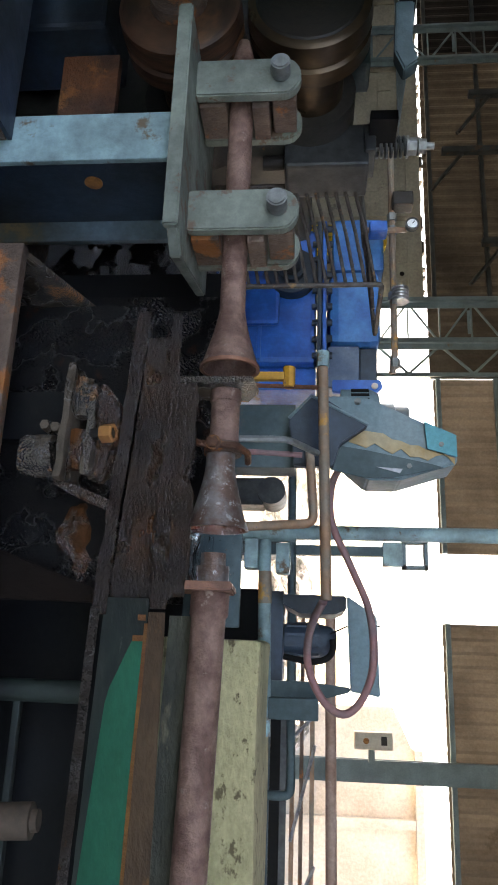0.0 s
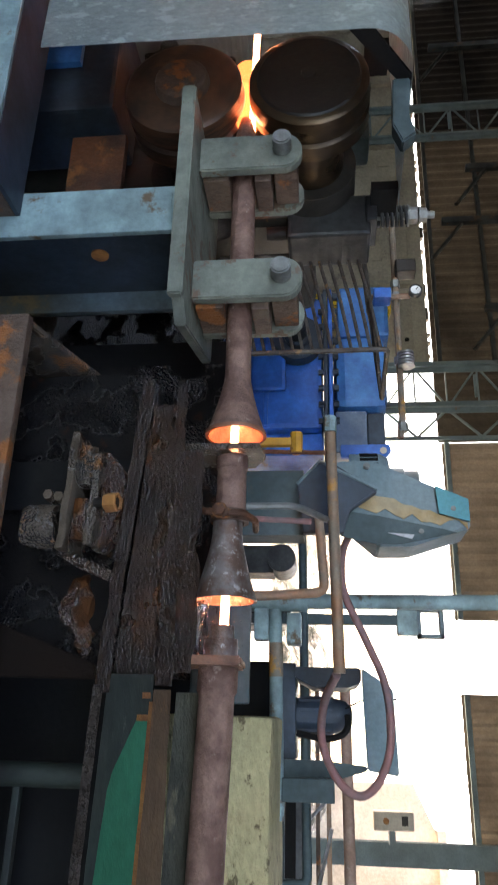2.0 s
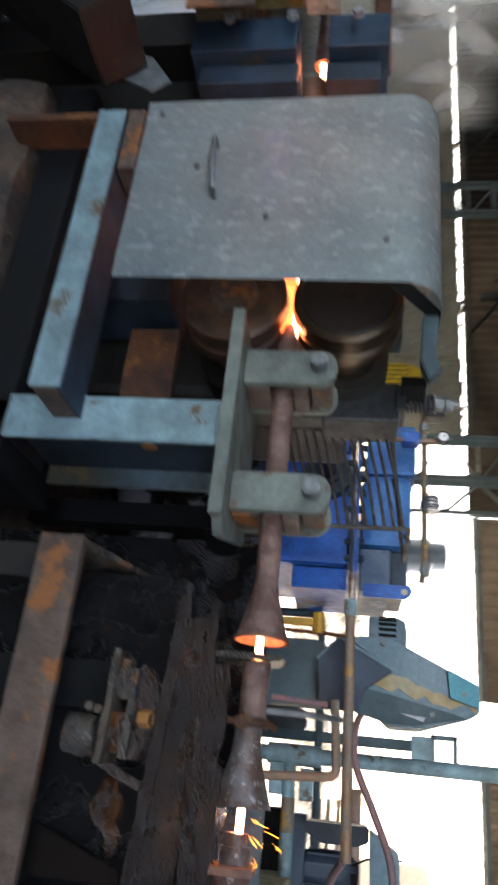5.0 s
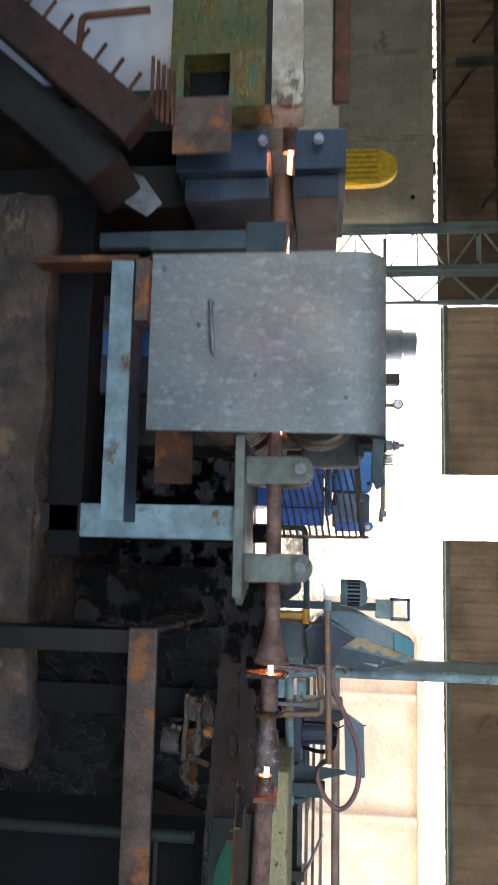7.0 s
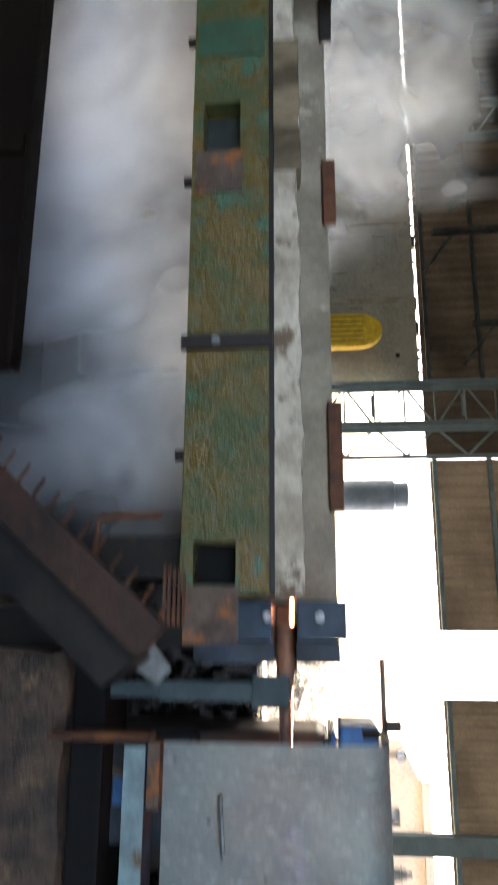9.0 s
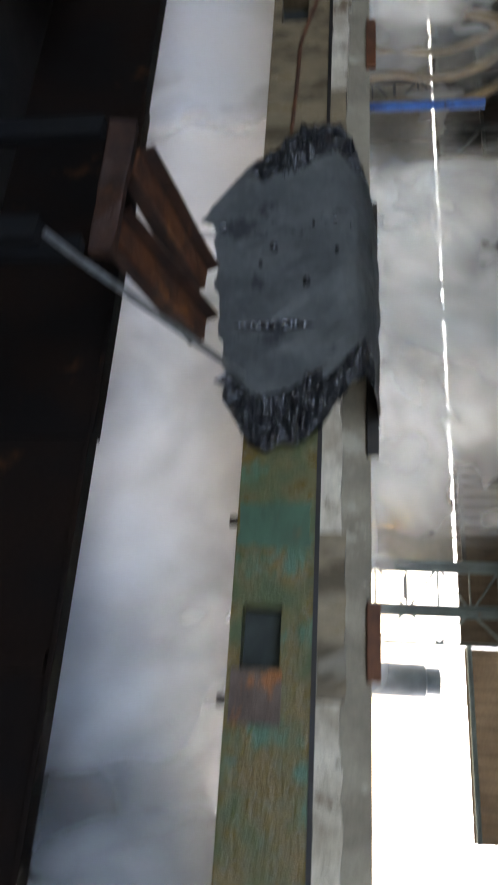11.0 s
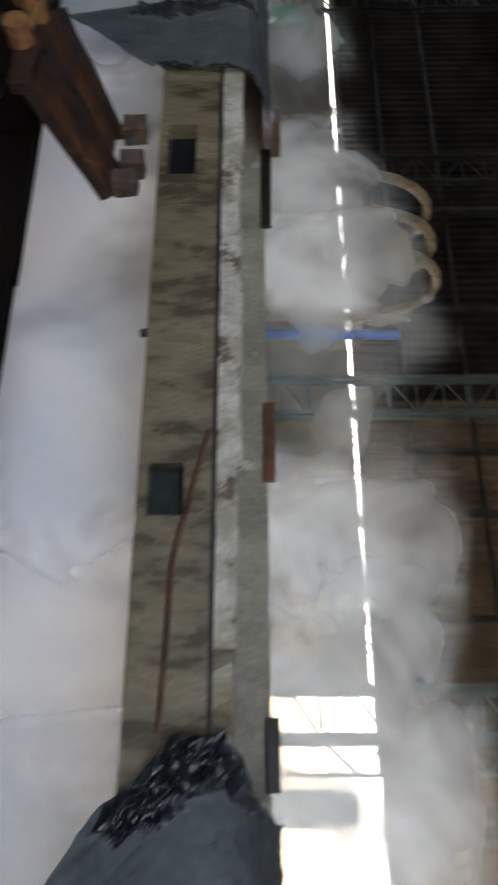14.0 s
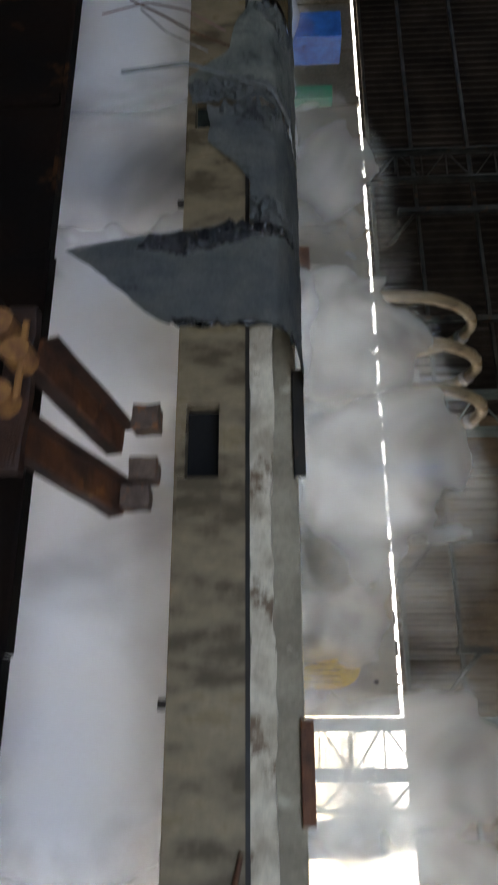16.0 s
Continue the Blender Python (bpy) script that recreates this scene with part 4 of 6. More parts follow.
def ribbon(x0, x1, lo, hi, y, thick, nx, nz, lump, grain, seed):
    """A strip of plate between two edges, crusted with scale."""
    bm = B()
    rows = []
    for i in range(nx + 1):
        x = x0 + (x1 - x0) * i / nx
        rows.append([bm.verts.new((x, y, lo(x) + (hi(x) - lo(x)) * j / nz)) for j in range(nz + 1)])
    for p, q in zip(rows, rows[1:]):
        for j in range(nz):
            bm.faces.new((p[j], q[j], q[j + 1], p[j + 1]))
    for v in bm.verts:
        p = v.co.copy()
        n1 = noise.noise(p * 26 + Vector((seed, 0, 0)))
        n2 = noise.noise(Vector((p.x * 75, p.z * 150, seed)))
        n3 = noise.noise(Vector((p.x * 150, p.z * 260, seed + 5)))
        v.co.y -= lump * n1 + grain * (n2 + 0.6 * abs(n3))
        v.co.z += 0.6 * lump * noise.noise(p * 34 + Vector((0, seed, 0)))
    bmesh.ops.solidify(bm, geom=list(bm.faces), thickness=thick)
    return bm


part("web", ribbon(-0.52, -0.11, lambda x: low_edge(x) + 0.014, fold_line, 0.982, 0.012, 190, 26, 0.0015, 0.0012, 1.0), M_WET, chan, smooth=True)
part("lower_flange", ribbon(-0.55, -0.09, low_edge, lambda x: low_edge(x) + 0.02, 0.95, 0.035, 170, 8, 0.0045, 0.001, 2.0), M_WET, chan, smooth=True)
part("upper_flange", ribbon(-0.55, -0.1, lambda x: fold_line(x) + 0.004, high_edge, 0.957, 0.03, 170, 8, 0.0035, 0.001, 3.0), M_WET, chan, smooth=True)
part("dry_lower_flange", ribbon(-0.1, 3.3, lambda x: low_edge(x) - 0.001, lambda x: low_edge(x) + 0.013, 0.947, 0.035, 150, 3, 0.0015, 0.0004, 4.0), M_DARKWET, chan, "grey-brown lower flange with orange rust", smooth=True)
part("scuffed_web", ribbon(-0.115, 3.3, lambda x: low_edge(x) + 0.011, fold_line, 0.972, 0.012, 150, 4, 0.0008, 0.0003, 5.0), M_SCUFF, chan, "scuffed grey-green edge of the web", smooth=True)
part("green_web", ribbon(-0.062, 3.3, lambda x: min(fold_line(x) - 0.004, along(x, [(-0.07, 1.302), (0.015, 1.266), (0.25, 1.248), (3.3, 1.2)])), fold_line, 0.967, 0.003, 150, 5, 0.0008, 0.0002, 6.0), M_GREEN, chan, "green painted web with scraped edge", smooth=True)
part("orange_line", ribbon(-0.08, 3.3, lambda x: fold_line(x) - 0.001, lambda x: fold_line(x) + 0.005, 0.96, 0.02, 150, 2, 0.001, 0.0003, 7.0), M_ORANGE, chan, "thin orange rust line", smooth=True)
part("dry_upper_flange", ribbon(-0.095, 3.3, lambda x: fold_line(x) + 0.0055, high_edge, 0.954, 0.03, 150, 4, 0.0015, 0.0004, 8.0), M_BROWNFLANGE, chan, "orange-brown upper flange", smooth=True)
for x0, z0, z1 in ((-0.092, 1.303, 1.314), (-0.064, 1.297, 1.314)):
    part("orange_edge", ribbon(x0, x0 + 0.008, lambda x: z0, lambda x: z1, 0.9645, 0.004, 3, 5, 0.002, 0.0005, z0), M_ORANGE, chan, "rusty seam across the web", smooth=True)
part("rear_plate", ribbon(-0.1, 3.3, fold_line, lambda x: 1.402 - 0.03 * x, 1.13, 0.012, 120, 12, 0.002, 0.001, 9.0), M_SCALEPLATE, chan, "grey-green crusted plate behind the channel", smooth=True)
for x in (-0.4, 0.9, 2.6):
    bm = B()
    box(bm, x - 0.04, x + 0.04, 1.014, 1.06, 0, 1.26)
    part("support", bm, M_BLACK, chan)
part("splash_lip", ribbon(-0.45, -0.12, lambda x: high_edge(x) - 0.014, lambda x: high_edge(x) + 0.022 + 0.014 * noise.noise(Vector((x * 18, 2, 0))), 1.0, 0.008, 110, 8, 0.004, 0.0015, 13.0), M_WET, chan, "ragged dripping lip of scale", smooth=True)

# stained concrete wall behind the outlet tube
bm = B()
box(bm, -0.075, 3.4, 1.5, 1.9, 0, 1.437, 0.006)
bmesh.ops.subdivide_edges(bm, edges=list(bm.edges), cuts=24, use_grid_fill=True)
rough_up(bm, 0.006, 9, 3)
solo("low_concrete_wall", bm, M_CONCYEL, "yellowish stained low concrete wall behind the tube", "wall")

# rusty box frame in front
fr = thing("rusty_frame", (-0.4, 0.9, 0), "rust-orange edged steel box frame", "frame")
bm = B()
box(bm, -0.62, 0.4, 0.86, 0.88, 1.035, 1.112, 0.003)
part("front_plate", bm, M_RUSTPLATE, fr, "rusty front plate flaking orange")
bm = B()
slab(bm, [(0.884, 1.11), (1.19, 1.2), (1.29, 1.06), (1.02, 1.05), (0.884, 1.04)], "x", -0.62, -0.608, 0.002)
part("end_plate", bm, M_CRUSTWET, fr, "dark brown wet gusset plate")
for x in (-0.58, 0.35):
    bm = B()
    box(bm, x - 0.03, x + 0.03, 0.89, 0.95, 0, 1.03, 0.003)
    part("leg", bm, M_DARK, fr)

# bolted bearing block, dripping
bb = thing("bolted_block", (-0.35, 0.95, 1.1), "wet greasy bolted bearing block with one rusty nut", "bearing")
def lumpy_box(x0, x1, y0, y1, z0, z1, amount, seed, cuts=7):
    bm = box(B(), x0, x1, y0, y1, z0, z1, min(x1 - x0, z1 - z0) * 0.15)
    bmesh.ops.subdivide_edges(bm, edges=list(bm.edges), cuts=cuts, use_grid_fill=True)
    return rough_up(rough_up(bm, amount, 45, seed), amount * 0.6, 120, seed + 2)


def leaning(bm, x_mid, slope):
    for v in bm.verts:
        v.co.z += slope * (v.co.x - x_mid)
    return bm


part("front_bar", leaning(lumpy_box(-0.449, -0.275, 0.912, 1.0, 1.179, 1.191, 0.003, 1), -0.36, -0.04), M_CRUSTWET, bb, "crusted wet flat bar", smooth=True)
part("rear_bar", leaning(lumpy_box(-0.422, -0.286, 0.93, 1.0, 1.21, 1.223, 0.003, 2), -0.36, -0.01), M_CRUSTWET, bb, "crusted wet flat bar", smooth=True)
bm = B()
slab(bm, [(-0.436, 1.222), (-0.404, 1.253), (-0.358, 1.252), (-0.305, 1.236), (-0.282, 1.222)], "y", 0.95, 1.02, 0.004)
bmesh.ops.subdivide_edges(bm, edges=list(bm.edges), cuts=5, use_grid_fill=True)
part("wedge_plate", rough_up(bm, 0.004, 50, 4), M_RUSTWET, bb, "orange-brown wet wedge plate", smooth=True)
for xa, xb, z, m in ((-0.434, -0.374, 1.201, M_CRUSTWET), (-0.353, -0.293, 1.197, M_RUSTWET)):
    bm = B()
    cyl(bm, (xa, 0.942, z), (xb, 0.942, z), 0.0125, n=8)
    bmesh.ops.subdivide_edges(bm, edges=list(bm.edges), cuts=4, use_grid_fill=True)
    part("bolt", rough_up(bm, 0.0025, 70, xa), m, bb, "wet scaled hex bolt", smooth=True)
bm = B()
cyl(bm, (-0.315, 0.95, 1.118), (-0.315, 0.95, 1.166), 0.032, n=20)
bmesh.ops.subdivide_edges(bm, edges=list(bm.edges), cuts=4, use_grid_fill=True)
part("bearing_boss", rough_up(bm, 0.004, 45, 2), M_CRUSTWET, bb, "grey wet boss", smooth=True)
for x0, z0 in ((-0.357, 1.151), (-0.354, 1.167)):
    bm = B()
    cyl(bm, (x0, 0.955, z0), (x0, 0.925, z0), 0.0075, n=6)
    part("cap_nut", rough_up(bm, 0.0015, 90, x0), M_CRUSTWET, bb)
bm = B()
lathe(bm, (-0.346, 0.935, 1.236), (0, -0.25, 1), [(0, 0.0135), (0.001, 0.0145), (0.018, 0.0145), (0.02, 0.013), (0.02, 0.009), (0.002, 0.009)], 6, closed=True)
part("nut", bm, M_ORANGE, bb, "orange rusty hex nut")
bm = B()
cyl(bm, (-0.346, 0.936, 1.22), (-0.346, 0.932, 1.253), 0.009, n=16)
part("stud", bm, M_DARK, bb)
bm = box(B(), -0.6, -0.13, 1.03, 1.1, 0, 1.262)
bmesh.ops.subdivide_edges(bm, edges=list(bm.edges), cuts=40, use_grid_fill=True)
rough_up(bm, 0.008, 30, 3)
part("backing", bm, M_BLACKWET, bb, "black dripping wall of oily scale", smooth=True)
bm = B()
bmesh.ops.create_icosphere(bm, subdivisions=5, radius=1.0)
for v in bm.verts:
    v.co = Vector((-0.2 + 0.06 * v.co.x, 1.04 + 0.035 * v.co.y, 1.185 + 0.027 * v.co.z))
part("scale_lump", rough_up(rough_up(bm, 0.024, 20, 4), 0.008, 60, 7), M_RUSTWET, bb, "glistening brown lump of wet scale", smooth=True)
bm = B()
pipe(bm, [(-0.285, 0.965, 1.163), (-0.265, 0.97, 1.2), (-0.248, 0.975, 1.241)], 0.009, 8)
part("strut", rough_up(bm, 0.003, 60, 3), M_WET, bb, smooth=True)

# rollers and rails low down at the right
for k in range(2):
    bm = B()
    cyl(bm, (0.165 - 0.065 * k, 0.88, 1.08), (0.158 - 0.065 * k, 0.89, 1.218 - 0.07 * k), 0.021 - 0.007 * k, n=24)
    bmesh.ops.bevel(bm, geom=[e for e in bm.edges if e.calc_face_angle(0) > 1], offset=0.008, segments=2, affect="EDGES")
    solo("roller", bm, M_TAN, "dusty grey-brown idle roller", "roller", "idle rollers", smooth=True)
rail = thing("low_rail", (0.0, 1.2, 0), "grey-green low rail of angles in the dark under the channel", "rail")
bm = B()
pipe(bm, [(0.02, 1.19, 0), (0.026, 1.19, 1.17)], 0.019, 12)
part("post", bm, M_RAILGREEN, rail, "dark green pipe post", smooth=True)
bm = B()
box(bm, 0.04, 0.5, 1.185, 1.2, 1.05, 1.062, 0.002)
part("bar", bm, M_RAILGREEN, rail)
bm = B()
pipe(bm, [(-0.13, 1.0, 1.2), (-0.1, 1.02, 1.245)], 0.004, 8)
solo("red_lead", bm, M_HOSE, "short dull red lead by the channel", "cable")

# added black plate: dark backing behind the channel, shuts out daylight
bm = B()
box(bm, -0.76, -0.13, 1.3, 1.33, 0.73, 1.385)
solo("dark_backing_plate", bm, M_BLACKWET, "black plate added behind the channel supports as dark backing", "plate")
# added box: dark backing that blocks light from behind the stand
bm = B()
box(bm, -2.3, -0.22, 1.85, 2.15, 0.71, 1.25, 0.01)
solo("stand_backing", bm, M_BLACKWET, "black oily backing box added on the foundation to block light behind", "machine bed")
# added box fills the black gap between foundation and carrier
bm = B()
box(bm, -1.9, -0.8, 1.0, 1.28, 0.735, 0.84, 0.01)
solo("gap_filler", bm, M_BLACK, "black box added to fill the dark oily gap under the carrier", "pan")
bm = B()
slab(bm, [(-0.21, 1.0), (-0.11, 1.0), (-0.108, 1.232), (-0.13, 1.225)], "y", 0.985, 0.997, 0.002)
solo("slant_plate", bm, M_FLUME, "dark brown slanting plate under the channel", "plate")
# added black plate standing for the dark under the stand, between foundation and floor
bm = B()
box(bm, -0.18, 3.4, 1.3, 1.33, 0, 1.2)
solo("dark_backing_plate", bm, M_BLACK, "black plate added behind the channel supports as dark backing", "plate")


# ---- behind the stand ----
gear = thing("gearbox", (-1.2, 2.2, 0), "bright blue painted gearbox with bolted joint, oil-stained", "gearbox")
bm = B()
box(bm, -1.5, -0.99, 2.2, 2.75, 1.05, 1.545, 0.02)
part("lower_case", bm, M_BLUE, gear)
bm = B()
box(bm, -1.335, -1.06, 2.195, 2.7, 1.585, 1.762, 0.035)
part("upper_case", bm, M_PALEBLUE, gear, "dusty blue upper case")
bm = B()
box(bm, -1.545, -1.34, 2.21, 2.66, 1.6, 1.778, 0.015)
part("inspection_box", bm, M_PALEBLUE, gear, "pale blue box on the gear case")
bm = B()
box(bm, -1.3, -1.12, 2.17, 2.194, 1.3, 1.42, 0.012)
part("rib_plate", bm, M_BLUE, gear)
for z_ in (1.24, 1.345):
    bm = B()
    box(bm, -1.47, -1.0, 2.185, 2.199, z_, z_ + 0.014, 0.003)
    part("case_rib", bm, M_BLUE, gear)
bm = B()
cyl(bm, (-1.31, 2.15, 1.46), (-1.31, 2.2, 1.46), 0.085, n=28)
cyl(bm, (-1.31, 2.13, 1.46), (-1.31, 2.15, 1.46), 0.045, n=24)
part("bearing_cap", bm, M_NAVY, gear, "oil-blackened bearing cap", smooth=True)
bm = B()
cyl(bm, (-1.31, 1.85, 1.46), (-1.31, 2.13, 1.46), 0.03, n=20)
part("shaft", bm, M_DARK, gear, "dark greasy shaft", smooth=True)
for s_ in (0, 1):
    bm = B()
    box(bm, -1.52, -0.96, 2.18, 2.78, 1.548 + 0.017 * s_, 1.563 + 0.017 * s_, 0.004)
    joint = part("joint_flange", bm, M_BLUE if s_ else M_NAVY, gear)
for k in range(9):
    hexbolt("bolt", joint, (-1.49 + 0.06 * k, 2.186, 1.58), (0, 0, 1), 0.012, 0.014, M_NAVY)
    hexbolt("bolt", joint, (-1.49 + 0.06 * k, 2.186, 1.548), (0, 0, -1), 0.01, 0.012, M_NAVY)
bm = B()
box(bm, -1.055, -0.905, 2.21, 2.6, 1.585, 1.69, 0.006)
part("side_cover", bm, M_GREYBLUE, gear, "scraped grey-blue side cover")
bm = B()
box(bm, -1.055, -0.93, 2.23, 2.6, 1.692, 1.75, 0.006)
part("side_block", bm, M_NAVY, gear, "dark blue side block")
bm = B()
box(bm, -0.988, -0.91, 2.24, 2.6, 1.35, 1.545, 0.006)
part("lower_cover", bm, M_BLUE, gear)
bm = B()
slab(bm, [(-0.93, 1.6), (-0.93, 1.758), (-0.905, 1.765), (-0.885, 1.745), (-0.885, 1.6)], "y", 2.2, 2.222, 0.003)
eye_plate = part("lifting_eye", bm, M_BLUE, gear)
# pale disc stands for the brightness seen through the eye
bm = B()
cyl(bm, (-0.906, 2.194, 1.738), (-0.906, 2.199, 1.738), 0.011, n=16)
part("eye_hole", bm, M_BEIGE, eye_plate, "pale disc painted as the open hole of the lifting eye")
bm = B()
cyl(bm, (-1.1, 2.188, 1.742), (-1.1, 2.194, 1.742), 0.01, n=12)
part("plug", bm, M_NAVY, gear)
bm = B()
box(bm, -1.55, -0.95, 2.3, 2.9, 0, 1.05)
part("pedestal", bm, M_DARK, gear)
bm = B()
lathe(bm, (-1.44, 2.1, 1.86), (0, -1, 0), [(0, 0.01), (0, 0.022), (0.02, 0.022), (0.02, 0.017), (0.012, 0.017)], 24)
gauge = part("gauge", bm, M_BOLTDARK, gear, "small round pressure gauge", smooth=True)
bm = B()
cyl(bm, (-1.44, 2.087, 1.86), (-1.44, 2.083, 1.86), 0.0168, n=24)
part("dial_face", bm, M_DIAL, gauge, "white dial face")
bm = B()
pipe(bm, [(-1.44, 2.082, 1.86), (-1.449, 2.082, 1.868)], 0.0015, 5)
part("needle", bm, M_BLACK, gauge)
bm = B()
pipe(bm, [(-1.44, 2.12, 1.7), (-1.44, 2.12, 1.845)], 0.01, 8)
part("gauge_pipe", bm, M_COPPER, gear, smooth=True)
for xf in (-1.52, -1.47, -1.22, -0.98):
    bm = B()
    cyl(bm, (xf, 2.15, 1.8), (xf + 0.028, 2.15, 1.8), 0.017, n=6)
    part("pipe_nut", bm, M_BOLT if xf != -1.22 else M_BRIGHT, gear)
bm = B()
for k in range(5):
    cyl(bm, (-1.225 + 0.011 * k, 2.13, 1.82), (-1.219 + 0.011 * k, 2.13, 1.82), 0.028, n=16)
part("ribbed_knob", bm, M_BRIGHT, gear, "pale ribbed hand knob", smooth=True)
bm = B()
pipe(bm, [(-1.85, 2.15, 1.8), (-1.1, 2.15, 1.8), (-1.0, 2.15, 1.8), (-0.93, 2.15, 1.79)], 0.011, 8)
part("oil_pipe", bm, M_COPPER, gear, "thin orange-brown oil pipe", smooth=True)
bm = B()
box(bm, -1.58, -1.53, 2.1, 2.16, 1.8, 1.87, 0.006)
part("valve", bm, M_DARK, gear)
bm = B()
box(bm, -1.46, -1.42, 2.09, 2.15, 1.72, 1.78, 0.006)
part("fitting", bm, M_BLUE, gear)

cage = thing("wire_guard", (-0.95, 1.45, 1.2), "rusty welded wire guard over the shaft", "guard")
for k in range(14):      # front wires, leaning, from the top rod to the bottom rod
    w = k / 13
    zt, zb = 1.33 + 0.3 * w, 1.39 + 0.29 * w
    bm = B()
    pipe(bm, [(-1.118, 1.43, zt), (-1.0, 1.445, 0.5 * (zt + zb) + 0.003), (-0.866, 1.45, zb)], 0.0042, 6)
    part("wire", bm, M_CAGE, cage, smooth=True)
for k in range(5):       # side wires behind
    bm = B()
    pipe(bm, [(-1.13, 1.46 + 0.06 * k, 1.65 + 0.006 * k), (-0.872, 1.46 + 0.06 * k, 1.672 + 0.006 * k)], 0.0048, 6)
    part("side_wire", bm, M_CAGE, cage, smooth=True)
for pts in ([(-1.12, 1.43, 1.3), (-1.126, 1.44, 1.645), (-1.13, 1.72, 1.675)], [(-0.865, 1.45, 1.34), (-0.868, 1.45, 1.695), (-0.87, 1.72, 1.7)], [(-1.0, 1.45, 1.655), (-1.0, 1.72, 1.69)]):
    bm = B()
    pipe(bm, pts, 0.0062, 8, 0.015)
    part("frame_rod", bm, M_CAGE, cage, smooth=True)
bm = B()
box(bm, -0.9, -0.84, 1.45, 1.5, 0, 1.36)
part("stand_leg", bm, M_BLACK, cage)

# cooling pipes by the tubes
cool = thing("cooling_pipes", (-0.35, 1.37, 1.1), "ochre flaking cooling-water pipes with elbows", "pipework")
bm = B()
pipe(bm, [(-0.66, 1.37, 1.56), (-0.15, 1.37, 1.57)], 0.011, 14)
part("long_pipe", bm, M_COPPER, cool, smooth=True)
bm = B()
pipe(bm, [(-0.45, 1.38, 1.535), (-0.3, 1.38, 1.545), (-0.29, 1.38, 1.39)], 0.0095, 12, 0.02)
part("elbow_pipe", bm, M_COPPER, cool, smooth=True)
bm = B()
cyl(bm, (-0.665, 1.37, 1.56), (-0.63, 1.37, 1.56), 0.014, n=8)
part("cap", bm, M_LIGHTBLUE, cool)
bm = B()
box(bm, -0.618, -0.6, 1.36, 1.378, 1.36, 1.48, 0.004)
part("yellow_lever", bm, M_OCHRE, cool, "orange-yellow lever valve")
bm = B()
cyl(bm, (-0.63, 1.37, 1.49), (-0.585, 1.37, 1.49), 0.013, n=8)
part("valve_body", bm, M_OCHRE, cool)
bm = B()
pipe(bm, [(-0.59, 1.37, 1.4), (-0.585, 1.37, 1.555)], 0.005, 8)
part("wire_link", bm, M_RUST, cool, smooth=True)
bm = B()
pipe(bm, [(-0.445, 1.37, 1.4), (-0.438, 1.37, 1.52)], 0.006, 8)
part("drain_rod", bm, M_HOSE, cool, smooth=True)
bm = B()
pipe(bm, [(-0.29, 1.38, 1.395), (-0.29, 1.38, 1.1)], 0.0095, 10)
part("riser", bm, M_COPPER, cool, smooth=True)

bm = B()
box(bm, -0.27, -0.09, 1.27, 1.28, 1.31, 1.414, 0.003)
for x0 in (-0.25, -0.12):
    box(bm, x0, x0 + 0.02, 1.281, 1.299, 1.31, 1.38)
solo("shield_plate", bm, M_TEALDARK, "grimy grey-teal shield plate beside the outlet tube", "plate")

# hose loop
bm = B()
loop = [(-0.46, 1.5, 1.61), (-0.42, 1.55, 1.585), (-0.34, 1.58, 1.585), (-0.24, 1.6, 1.63), (-0.14, 1.6, 1.67), (-0.03, 1.6, 1.675), (0.04, 1.6, 1.65), (0.07, 1.6, 1.61), (0.04, 1.6, 1.565), (-0.03, 1.57, 1.535), (-0.1, 1.5, 1.54), (-0.15, 1.4, 1.565)]
fine_loop = []
lv = [Vector(p) for p in loop]
for k in range(len(lv) - 1):
    p0, p1, p2, p3 = lv[max(k - 1, 0)], lv[k], lv[k + 1], lv[min(k + 2, len(lv) - 1)]
    for j in range(6):
        t_ = j / 6
        fine_loop.append(0.5 * ((2 * p1) + (p2 - p0) * t_ + (2 * p0 - 5 * p1 + 4 * p2 - p3) * t_ ** 2 + (3 * p1 - p0 - 3 * p2 + p3) * t_ ** 3))
fine_loop.append(lv[-1])
pipe(bm, fine_loop, 0.0085, 10)
solo("rubber_hose", bm, M_HOSE, "dull red rubber hose looping from the pipe", "hose", smooth=True)

# teal chute guard
chute = thing("belt_guard", (-0.52, 1.5, 1.45), "teal sheet-metal belt guard with scraped yellow underside", "guard")
bm = B()
slab(bm, [(-0.615, 1.58), (-0.612, 1.66), (-0.52, 1.855), (-0.46, 1.855), (-0.42, 1.73), (-0.42, 1.66), (-0.49, 1.58), (-0.55, 1.51), (-0.58, 1.53)], "y", 1.5, 1.62, 0.004)
shell = part("shell", bm, M_TEAL, chute)
ridge = random.Random(6)
jag = [(-0.542 + 0.3 * (z - 1.62) + ridge.uniform(-0.006, 0.006), z) for z in [1.62 + 0.019 * k for k in range(13)]]
lower = [(-0.503 + 0.17 * (z - 1.62) + ridge.uniform(-0.014, 0.014), z) for z in [1.62 + 0.019 * k for k in range(13)]]
bm = B()
slab(bm, jag + lower[::-1], "y", 1.4955, 1.4985)
part("scraped_panel", bm, M_SCRAPE, shell, "scraped yellowed ridge")
# lower panel: the darker teal carries the shade of the underside
bm = B()
slab(bm, [(-0.5, 1.57), (-0.485, 1.66), (-0.455, 1.8), (-0.447, 1.825), (-0.423, 1.71), (-0.423, 1.65), (-0.44, 1.58)], "y", 1.4915, 1.4942, 0.001)
part("lower_panel", bm, M_TEALDARK, shell, "grey-teal lower panel, darker paint as its shade")
# bright triangle stands for a small hole that shows white
bm = B()
slab(bm, [(-0.447, 1.68), (-0.433, 1.73), (-0.443, 1.735)], "y", 1.489, 1.4912)
